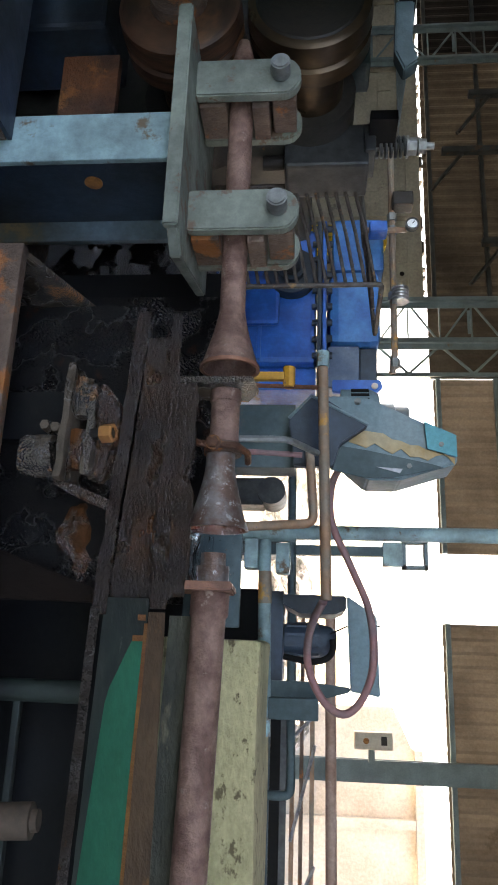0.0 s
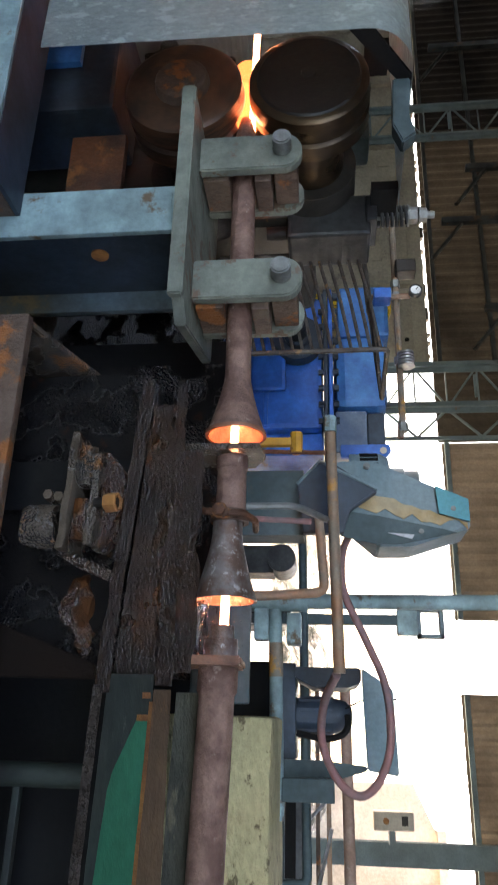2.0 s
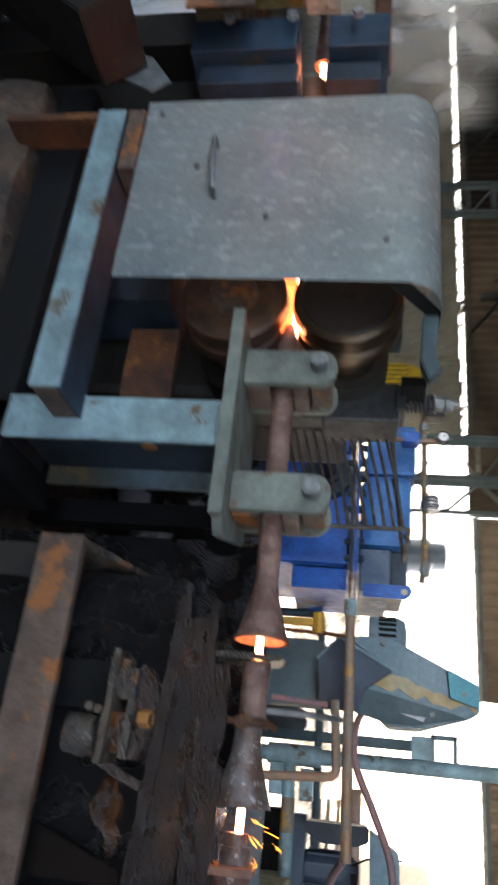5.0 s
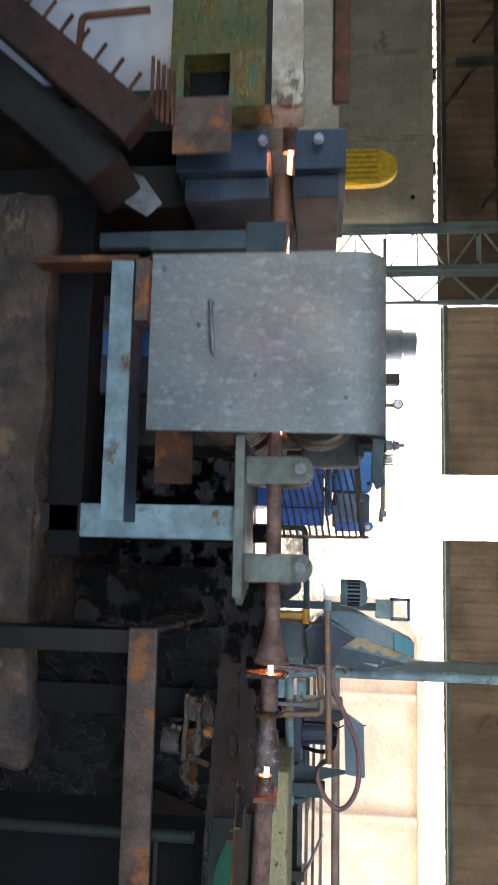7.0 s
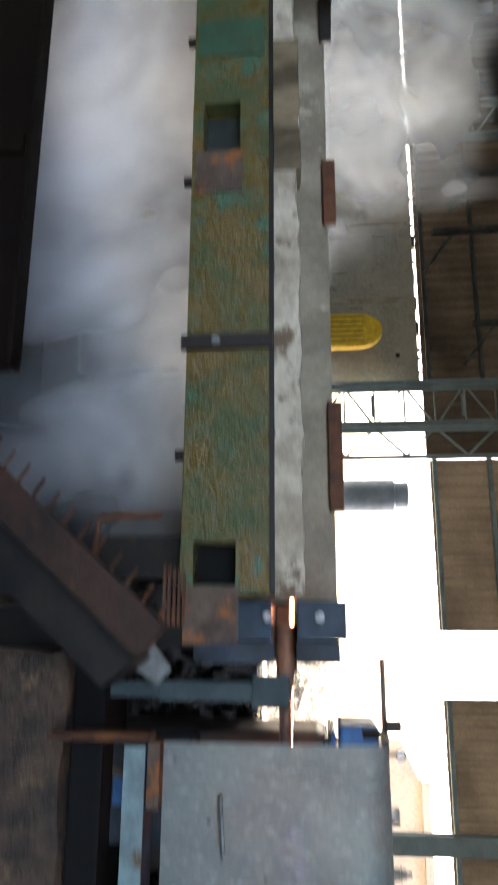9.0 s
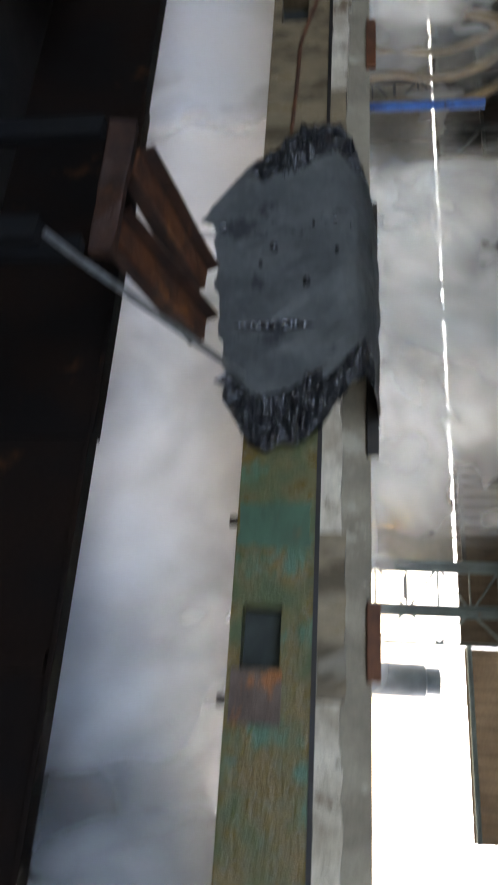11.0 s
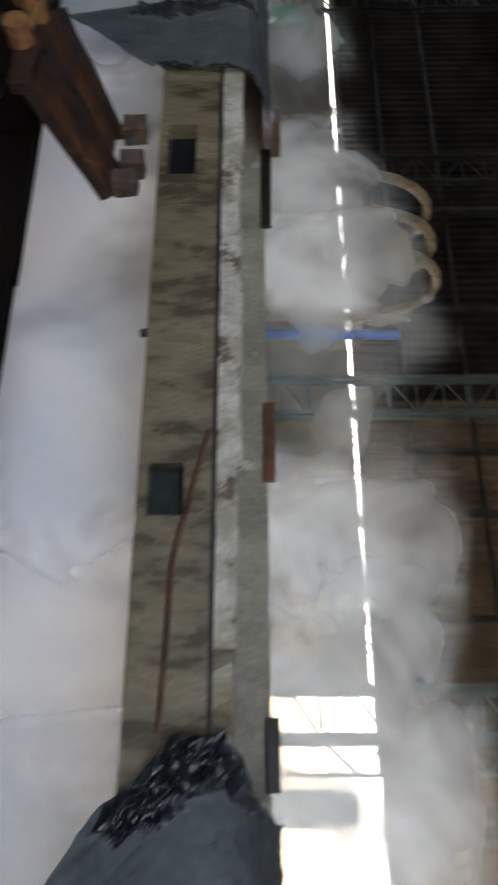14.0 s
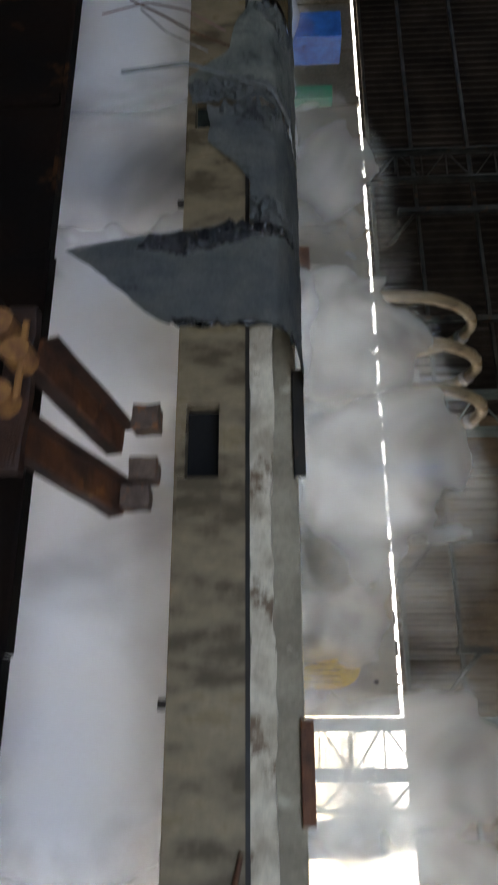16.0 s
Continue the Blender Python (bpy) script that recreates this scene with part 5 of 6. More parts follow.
part("bright_hole_patch", bm, M_BRIGHT, shell, "bright patch standing for a small hole")
bm = B()
slab(bm, [(-0.552, 1.785), (-0.521, 1.853), (-0.472, 1.853), (-0.49, 1.79)], "y", 1.491, 1.495)
part("end_panel", bm, M_TEALBRIGHT, shell, "brighter teal end panel")
bm = B()
lathe(bm, (-0.66, 1.72, 1.61), (0, 0, 1), [(0, 0.02), (0, 0.05), (0.075, 0.05), (0.095, 0.04), (0.1, 0.02)], 28)
fan = part("fan_cover", bm, M_TEAL, chute, "rounded fan cover", smooth=True)
for k in range(8):
    bm = B()
    a = radians(-150 + 17 * k)
    box(bm, -0.004, 0.004, -0.052, -0.049, 1.635, 1.68)
    bmesh.ops.rotate(bm, verts=bm.verts, cent=(0, 0, 0), matrix=Matrix.Rotation(a + radians(90), 3, "Z"))
    bmesh.ops.translate(bm, verts=bm.verts, vec=(-0.66, 1.72, 0))
    part("vent_slot", bm, M_BLACK, fan)
bm = B()
slab(bm, [(-0.548, 1.487), (-0.6, 1.536), (-0.6, 1.56), (-0.533, 1.66), (-0.49, 1.6), (-0.44, 1.585), (-0.44, 1.5), (-0.493, 1.496)], "y", 1.462, 1.488, 0.003)
part("dark_cheek", bm, M_NAVY, chute, "dark blue-grey cheek plate")
bm = B()
pipe(bm, [(-0.548, 1.46, 1.488), (-0.6, 1.46, 1.537), (-0.534, 1.46, 1.66)], 0.004, 6)
part("cheek_edge", bm, M_TEAL, chute, smooth=True)
bm = B()
box(bm, -0.6, -0.45, 1.52, 1.6, 0, 1.5)
part("leg", bm, M_TEALDARK, chute)
for x, z in ((-0.6, 1.64), (-0.5, 1.82), (-0.45, 1.75), (-0.52, 1.62)):
    hexbolt("screw", shell, (x, 1.498, z), (0, -1, 0), 0.006, 0.004)

# light-blue pipe post, tee and conduit
pp = thing("pipe_post", (-0.36, 1.8, 0), "light-blue painted pipe post with a tee", "post")
bm = B()
cyl(bm, (-0.352, 1.8, 0), (-0.352, 1.8, 7.5), 0.019, n=16)
part("post_pipe", bm, M_LIGHTBLUE, pp, smooth=True)
bm = B()
cyl(bm, (-0.352, 1.8, 1.36), (-0.352, 1.8, 1.5), 0.026, n=16)
part("tee", bm, M_LIGHTBLUE, pp, smooth=True)
bm = B()
pipe(bm, [(-0.33, 1.8, 1.42), (0.14, 1.8, 1.43)], 0.0165, 14)
part("conduit", bm, M_LIGHTBLUE, pp, "flaking light-blue conduit", smooth=True)
bm = B()
pipe(bm, [(-0.25, 1.8, 1.422), (-0.17, 1.8, 1.424)], 0.0175, 14)
part("rusty_sleeve", bm, M_COPPER, pp, smooth=True)
for x0 in (-0.33, -0.32):
    bm = B()
    box(bm, x0, x0 + 0.075, 1.77, 1.83, 1.37 + (0.08 if x0 == -0.32 else 0), 1.405 + (0.08 if x0 == -0.32 else 0), 0.004)
    part("switch_box", bm, M_LIGHTBLUE, pp)
bm = B()
box(bm, 0.05, 0.1, 1.78, 1.82, 1.44, 1.56, 0.003)
part("bracket", bm, M_TEALDARK, pp)

# small box on an arm
sb = thing("signal_box", (-0.46, 3.0, 0), "pale grey signal box on a steel arm", "box")
bm = B()
box(bm, -0.52, -0.42, 3.0, 3.05, 1.83, 1.91, 0.004)
part("body", bm, M_LIGHTBLUE, sb)
bm = B()
for x0, x1, z0, z1 in ((-0.53, -0.41, 1.91, 1.925), (-0.53, -0.41, 2.0, 2.015), (-0.53, -0.515, 1.91, 2.015), (-0.425, -0.41, 1.91, 2.015)):
    box(bm, x0, x1, 3.0, 3.05, z0, z1)
part("open_frame", bm, M_COLUMN, sb)
bm = B()
box(bm, -0.5, -0.46, 3.0, 3.04, 0, 1.83)
part("arm", bm, M_TEALDARK, sb)

# motor with its guard
mo = thing("motor", (-0.05, 1.9, 1.2), "dark electric motor under a grey-teal guard sheet", "motor")
bm = B()
lathe(bm, (-0.088, 1.96, 1.468), (0, 0, 1), [(0, 0.03), (0, 0.042), (0.06, 0.044), (0.1, 0.043), (0.125, 0.036), (0.14, 0.02)], 32)
casing = part("casing", bm, M_NAVY, mo, smooth=True)
for k in range(10):
    bm = B()
    a = 2 * math.pi * k / 10
    box(bm, -0.088 + 0.044 * math.cos(a) - 0.003, -0.088 + 0.044 * math.cos(a) + 0.003, 1.96 + 0.044 * math.sin(a) - 0.003, 1.96 + 0.044 * math.sin(a) + 0.003, 1.475, 1.56)
    part("fin", bm, M_NAVY, casing)
bm = B()
box(bm, -0.212, 0.015, 1.9, 2.04, 1.425, 1.467, 0.004)
part("mounting_flange", bm, M_NAVY, mo, "dark mounting flange")
bm = B()
slab(bm, [(-0.2, 1.63), (-0.15, 1.706), (0.044, 1.712), (0.034, 1.638)], "y", 1.85, 1.862, 0.003)
part("guard_sheet", bm, M_TEAL, mo, "grey-teal bent guard")
bm = B()
slab(bm, [(-0.2, 1.466), (-0.2, 1.63), (-0.165, 1.63), (-0.153, 1.6), (-0.153, 1.51), (-0.175, 1.466)], "y", 1.864, 2.1, 0.003)
part("guard_arm", bm, M_NAVY, mo, "dark arm of the guard")
bm = B()
slab(bm, [(0.014, 1.42), (0.014, 1.53), (0.024, 1.638), (0.036, 1.638), (0.068, 1.52), (0.072, 1.42)], "y", 1.862, 1.874, 0.002)
part("guard_foot", bm, M_TEALDARK, mo)
bm = B()
box(bm, -0.22, 0.08, 1.95, 2.1, 0, 1.424, 0.01)
part("pedestal", bm, M_BLACK, mo)
bm = B()
pipe(bm, [(-0.045, 1.9, 1.47), (-0.03, 1.89, 1.55), (-0.05, 1.89, 1.6), (-0.09, 1.9, 1.595)], 0.008, 8, 0.03)
part("lead", bm, M_BLACK, mo, smooth=True)
bm = B()
pipe(bm, [(-0.105, 1.93, 1.59), (-0.125, 1.93, 1.63), (-0.13, 1.93, 1.72)], 0.0025, 6)
part("thin_lead", bm, M_BLACK, mo, smooth=True)

# second drum motor and ducts between gearbox and post
for x, y, z, r, l in ((-0.62, 2.5, 1.39, 0.05, 0.16), (-0.55, 3.2, 1.32, 0.07, 0.25)):
    bm = B()
    cyl(bm, (x, y, z), (x, y + l, z), r, n=24)
    box(bm, x - r, x + r, y + 0.02, y + l - 0.02, 0, z - r * 0.6)
    solo("pump", bm, M_BOLTDARK, "dark steel pump on a block", "pump", "pumps", smooth=True)
duct = thing("cable_duct", (0.3, 3.0, 0), "rusty cable rack behind the low wall", "rack")
for k, (z, r, m) in enumerate(((1.358, 0.022, M_TEALDARK), (1.4, 0.02, M_BLACK), (1.43, 0.016, M_BOLTDARK), (1.468, 0.009, M_COPPER), (1.503, 0.008, M_RUSTPLATE), (1.545, 0.009, M_COPPER))):
    bm = B()
    box(bm, -0.25 if k > 2 else 0.1, 4.2, 3.0 + 0.02 * k, 3.02 + 0.02 * k, z - r, z + r, 0.002)
    part("rail_bar", bm, m, duct)
bm = B()
pipe(bm, [(-0.3, 3.3, 1.62), (4.2, 3.3, 1.65)], 0.024, 12)
part("pipe_run", bm, M_RUSTPALE, duct, "pale rusty pipe along the rack", smooth=True)
for xr, lean_ in ((0.26, 0.09), (0.62, 0.34), (0.9, 0.2), (1.5, 0.3), (2.1, 0.3), (2.8, 0.3)):
    bm = B()
    pipe(bm, [(xr, 2.99, 1.465), (xr - lean_, 2.99, 1.556)], 0.007, 6)
    part("rung", bm, M_BRIGHT, duct, smooth=True)
for x in (0.9, 2.4, 4.0):
    bm = B()
    box(bm, x, x + 0.05, 3.0, 3.1, 0, 1.46)
    part("leg", bm, M_DARK, duct)
bm = B()
pipe(bm, [(-0.9, 2.6, 0), (-0.9, 2.6, 1.45), (-0.72, 2.6, 1.461), (0.4, 2.6, 1.475), (0.4, 2.6, 0)], 0.016, 10, 0.03)
solo("bent_pipe_rail", bm, M_TEALDARK, "dark teal bent pipe rail behind the pumps", "rail", smooth=True)

# drum behind in the open bay
bm = B()
lathe(bm, (-5.0, 14.9, 0.0), (0, 0, 1), [(0, 0.36), (3.2, 0.36), (3.22, 0.3), (3.5, 0.3), (3.55, 0.2)], 32)
solo("dust_drum", bm, M_DRUM, "dusty grey-blue upright drum standing in the open bay", "drum", smooth=True)
# yellow hood against the far wall
bm = B()
prof = [(-8.6, 0.9)] + [(-8.22 - 0.38 * math.cos(radians(a)), 2.4 + 0.55 * math.sin(radians(a))) for a in range(0, 181, 15)] + [(-7.84, 0.9)]
slab(bm, prof, "y", 13.0, 13.25, 0.03)
hood = solo("yellow_hood", bm, M_YELLOW, "yellow painted ribbed hood by the far wall", "hood")
for k in range(6):
    bm = B()
    box(bm, -8.52 + 0.11 * k, -8.508 + 0.11 * k, 12.985, 12.998, 1.0, 2.55)
    part("rib", bm, M_DARK, hood)
bm = B()
box(bm, -8.55, -7.9, 13.02, 13.22, 0, 0.9)
part("base", bm, M_DARK, hood)


# ---- launder beyond the stand ----
YL, ZL0, ZL1 = 0.815, 1.10, 1.385     # front face, its lower and upper edge
YK, ZK = 1.39, 1.585                  # rear wall
launder = thing("cooling_launder", (-7, 1.1, 1.1), "long concrete cooling launder, mossy and lime-crusted, wet", "launder")
SLOTS = (-2.22, -3.8, -5.3, -6.82, -8.51, -10.1, -11.7)


def wall_piece(x0, x1, material):
    bm = B()
    box(bm, x0, x1, YL, YL + 0.1, ZL0, ZL1, 0.004)
    return part("front_panel", bm, material, launder)


POCKET = 0.2
for k, s in enumerate(SLOTS):
    pl = 0.13 if k == 0 else 0.3 if k == 4 else POCKET
    x1 = -2.06 if k == 0 else SLOTS[k - 1]
    m = M_LAUNDER if s > -5.4 else M_LAUNDERDRY
    wall_piece(s + pl, x1, m)
    # pocket: wall below and above it, a bottom behind painted dark as shade
    bm = B()
    box(bm, s, s + pl, YL, YL + 0.1, ZL0, ZL0 + 0.04)
    part("pocket_sill", bm, m, launder)
    bm = B()
    box(bm, s, s + pl, YL, YL + 0.1, ZL0 + 0.17, ZL1)
    part("pocket_head", bm, m, launder)
    bm = B()
    box(bm, s, s + pl, YL + 0.085, YL + 0.1, ZL0 + 0.04, ZL0 + 0.17)
    part("pocket_back", bm, M_RAILGREEN if k % 2 else M_BLACK, launder, "pocket bottom painted dark as shade")
    bm = B()
    box(bm, s + pl + 0.005, s + pl + 0.17, YL - 0.008, YL - 0.002, ZL0 + 0.015, ZL0 + 0.18)
    part("patch_plate", bm, M_RUSTPLATE if k < 3 else M_LAUNDERDRY, launder, "brown patch plate beside the pocket")
wall_piece(-16.0, SLOTS[-1], M_LAUNDERDRY)
# lime-crusted top of the front wall, in uneven lengths
rng = random.Random(5)
x = -2.06
while x > -16:
    l = rng.uniform(0.18, 0.75)
    bm = B()
    w = rng.uniform(-0.012, 0.012)
    box(bm, x - l, x - 0.002, YL + 0.004, YL + 0.12, ZL1 + 0.002, ZL1 + 0.084 + w)
    bmesh.ops.subdivide_edges(bm, edges=[e for e in bm.edges if abs(e.verts[0].co.x - e.verts[1].co.x) > 0.1], cuts=max(3, int(l / 0.04)))
    for v in bm.verts:
        v.co.z += 0.01 * noise.noise(Vector((v.co.x * 7, v.co.y * 3, 1))) + 0.01 * noise.noise(Vector((v.co.x * 37, 0, 5)))
        v.co.y += 0.012 * noise.noise(Vector((v.co.x * 14, v.co.z * 20, 3)))
    q = rng.random()
    part("crusted_edge", bm, M_ORANGE if q < 0.12 and l < 0.45 else M_LAUNDERDRY if q < 0.15 else M_PALE, launder, "pale lime-crusted edge" if q >= 0.15 else "")
    x -= l
# dark strip laid on the wall as the shadow under the crust
bm = B()
box(bm, -16, -2.06, YL - 0.006, YL - 0.002, ZL1 - 0.012, ZL1 + 0.004)
part("shadow_joint", bm, M_DARK, launder)
bm = B()
box(bm, -16, -2.06, YL + 0.1, YK + 0.12, ZL0 - 0.002, ZL0 + 0.08)
part("bottom", bm, M_LAUNDERDRY, launder)
bm = B()
box(bm, -16, -2.06, YK, YK + 0.12, ZL0 + 0.08, ZK, 0.006)
part("rear_wall", bm, M_BACKWALL, launder, "grey rear wall of the launder")
x = -2.4
while x > -15:
    bm = B()
    l = rng.uniform(0.25, 0.6)
    box(bm, x - l, x, YK - 0.03, YK - 0.004, ZK - 0.02, ZK + 0.035, 0.006)
    part("coping_plate", bm, M_DARK if rng.random() > 0.4 else M_RUST, launder, "loose dark plate on the rear wall")
    x -= l + rng.uniform(0.5, 1.4)
bm = B()
lathe(bm, (-2.06, YB, ZB - FALL * 1.4), (-1, 0, -FALL), [(0, 0.014), (0, 0.024), (0.8, 0.024), (0.8, 0.004), (0.79, 0.004), (0.79, 0.014)], 16, closed=True)
part("inner_pipe", bm, M_TUBE, launder, "rusty pipe laid in the launder", smooth=True)
# banded joint with a stud
for xb in (-2.87, -12.9):
    bm = B()
    box(bm, xb - 0.025, xb + 0.025, YL - 0.02, YL - 0.007, ZL0 - 0.015, ZL1)
    part("band", bm, M_DARK, launder, "dark clamp band")
    hexbolt("stud", launder, (xb, YL - 0.02, ZL0 + 0.1), (0, -1, 0), 0.012, 0.012)
for xs in (-2.5, -3.5, -4.1, -5.0, -7.4, -9.5):
    bm = B()
    cyl(bm, (xs, YL + 0.03, ZL0 - 0.03), (xs, YL + 0.03, ZL0), 0.018, n=8)
    part("drip_stub", bm, M_DARK, launder)
for xs in (-2.2, -15.2):
    bm = B()
    box(bm, xs - 0.07, xs + 0.07, 1.05, 1.4, 0, ZL0 - 0.002)
    part("pier", bm, M_DARK, launder, "dark pier under the launder")
# green strip of paint
bm = B()
box(bm, -4.16, -4.0, YL - 0.006, YL - 0.002, ZL0 + 0.01, ZL1 - 0.03)
bmesh.ops.subdivide_edges(bm, edges=list(bm.edges), cuts=9, use_grid_fill=True)
for v in bm.verts:
    v.co.x += 0.022 * noise.noise(Vector((v.co.z * 22, v.co.x * 9, 4)))
    v.co.z += 0.015 * noise.noise(Vector((v.co.x * 25, v.co.z * 9, 8)))
part("green_patch", bm, M_MOSSPATCH, launder, "green paint patch")
# hanging cable on the wall
bm = B()
pipe(bm, [(-6.95, YL - 0.012, 1.36), (-6.7, YL - 0.014, 1.3), (-6.45, YL - 0.012, 1.24), (-6.2, YL - 0.012, 1.235), (-5.9, YL - 0.012, 1.22)], 0.009, 8, 0.06)
part("stain_hose", bm, M_RUST, launder, "thin brown hose along the wall", smooth=True)

# added slab: gives a dark background below the launder entry
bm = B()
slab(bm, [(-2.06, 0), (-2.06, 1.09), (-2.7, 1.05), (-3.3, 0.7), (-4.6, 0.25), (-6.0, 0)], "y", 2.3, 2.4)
solo("dark_sump_backing", bm, M_FLUME, "dark brown sloping backing added under the launder entry", "wall")
# entry box of the launder
eb = thing("entry_box", (-2.0, 1.2, 0), "blue and black steel entry box of the launder", "box")
bm = B()
box(bm, -2.05, -1.93, 0.93, 1.45, 1.1, 1.37, 0.004)
box(bm, -2.05, -1.93, 0.93, 1.45, 1.45, 1.6, 0.004)
box(bm, -2.05, -1.93, 1.2, 1.45, 1.372, 1.448)
plate_ = part("blue_plate", bm, M_BOXBLUE, eb, "blue painted end plate")
bm = B()
box(bm, -1.928, -1.86, 0.97, 1.42, 1.12, 1.375, 0.004)
box(bm, -1.928, -1.86, 0.97, 1.42, 1.445, 1.58, 0.004)
box(bm, -1.928, -1.86, 1.2, 1.42, 1.377, 1.443)
part("black_hood", bm, M_NAVY, eb, "blackened hood")
bm = B()
lathe(bm, (-1.86, YB, ZB + 0.01), (1, 0, 0), [(-0.12, 0.02), (-0.12, 0.034), (0.03, 0.034), (0.03, 0.02)], 28, closed=True)
part("mouth", bm, M_BELL, eb, "heat-scorched mouth ring", smooth=True)
bm = B()
lathe(bm, (-1.83, YB, ZB + 0.005), (1, 0, 0), [(0, 0.018), (0, 0.03), (0.1, 0.02), (0.27, 0.02), (0.27, 0.014), (0.1, 0.014)], 28, closed=True)
part("tube", bm, M_TUBE, eb, smooth=True)
bm = B()
box(bm, -2.04, -1.9, 1.1, 1.4, 0, 1.1)
part("leg", bm, M_DARK, eb)
for x, z in ((-2.0, 1.2), (-2.0, 1.36), (-2.0, 1.52)):
    hexbolt("bolt", plate_, (x, 0.9, z), (0, -1, 0), 0.012, 0.01, M_BRIGHT)
tb = thing("teal_bracket", (-1.76, 1.05, 0), "dark teal cross bracket before the entry box", "bracket")
bm = B()
box(bm, -1.8, -1.74, 1.05, 1.09, 1.0, 1.34, 0.004)
part("cross_bar", bm, M_TEALDARK, tb)
bm = B()
box(bm, -1.82, -1.72, 1.04, 1.11, 1.3, 1.42, 0.006)
part("clamp", bm, M_TEALDARK, tb)
bm = B()
box(bm, -1.8, -1.75, 1.05, 1.09, 0.7, 1.0, 0.004)
part("leg", bm, M_TEALDARK, tb)

# rusty inclined comb channel by the entry
comb = thing("comb_channel", (-2.2, 0.7, 0), "rusty inclined channel with a row of spikes", "channel")
bm = B()
slab(bm, [(-2.62, 0.36), (-2.5, 0.33), (-1.88, 1.02), (-1.97, 1.09)], "y", 0.66, 0.72, 0.004)
comb_channel = part("channel", bm, M_RUSTDARK, comb)
bm = B()
slab(bm, [(-2.5, 0.3), (-2.36, 0.27), (-1.8, 0.9), (-1.88, 1.0)], "y", 0.725, 0.93, 0.004)
part("underside", bm, M_DARK, comb)
for k in range(14):
    w = k / 13
    bm = B()
    cyl(bm, (-2.56 + 0.58 * w, 0.69, 0.42 + 0.64 * w), (-2.62 + 0.58 * w, 0.69, 0.46 + 0.64 * w), 0.006, n=6)
    part("spike", bm, M_RUST, comb_channel)
for k in range(5):
    bm = B()
    box(bm, -2.14 + 0.004 * k, -1.97, 0.7 + 0.012 * k, 0.708 + 0.012 * k, 1.075 + 0.012 * k, 1.083 + 0.012 * k)
    part("flat_bar", bm, M_RUST, comb)
bm = B()
box(bm, -2.1, -2.06, 0.75, 0.8, 0, 0.9)
part("leg", bm, M_DARK, comb)
bm = B()
pipe(bm, [(-2.1, 0.72, 0.86), (-2.28, 0.72, 0.87), (-2.29, 0.72, 1.06)], 0.01, 8, 0.02)
part("bent_bar", bm, M_RUST, comb, smooth=True)
bm = B()
slab(bm, [(-1.95, 0.92), (-1.87, 0.9), (-1.8, 1.02), (-1.84, 1.06), (-1.91, 1.0)], "y", 0.935, 0.941)
rough_up(bm, 0.015, 9, 2)
part("bright_scrap", bm, M_BOLT, comb, "bright torn sheet")

# brown lower flume wall along the launder, its shade put into the colour
flume = thing("flume_wall", (-8, 0.75, 0), "brown rusty steel flume wall below the launder, darkened as shade", "wall")
xx = -2.75
k = 0
while xx > -16:
    bm = B()
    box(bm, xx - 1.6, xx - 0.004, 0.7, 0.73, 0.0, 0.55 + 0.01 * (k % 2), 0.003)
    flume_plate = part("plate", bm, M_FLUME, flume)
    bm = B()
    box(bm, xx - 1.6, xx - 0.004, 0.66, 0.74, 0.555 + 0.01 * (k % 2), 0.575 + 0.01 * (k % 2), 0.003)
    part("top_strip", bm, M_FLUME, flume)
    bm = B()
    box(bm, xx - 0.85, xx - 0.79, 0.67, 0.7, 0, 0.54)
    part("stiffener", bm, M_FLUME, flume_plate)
    xx -= 1.6
    k += 1
bm = B()
box(bm, -16, -6.3, -0.5, 0.3, 0, 0.26, 0.015)
solo("walkway_kerb", bm, M_KERB, "pale crusted kerb along the flume", "kerb")


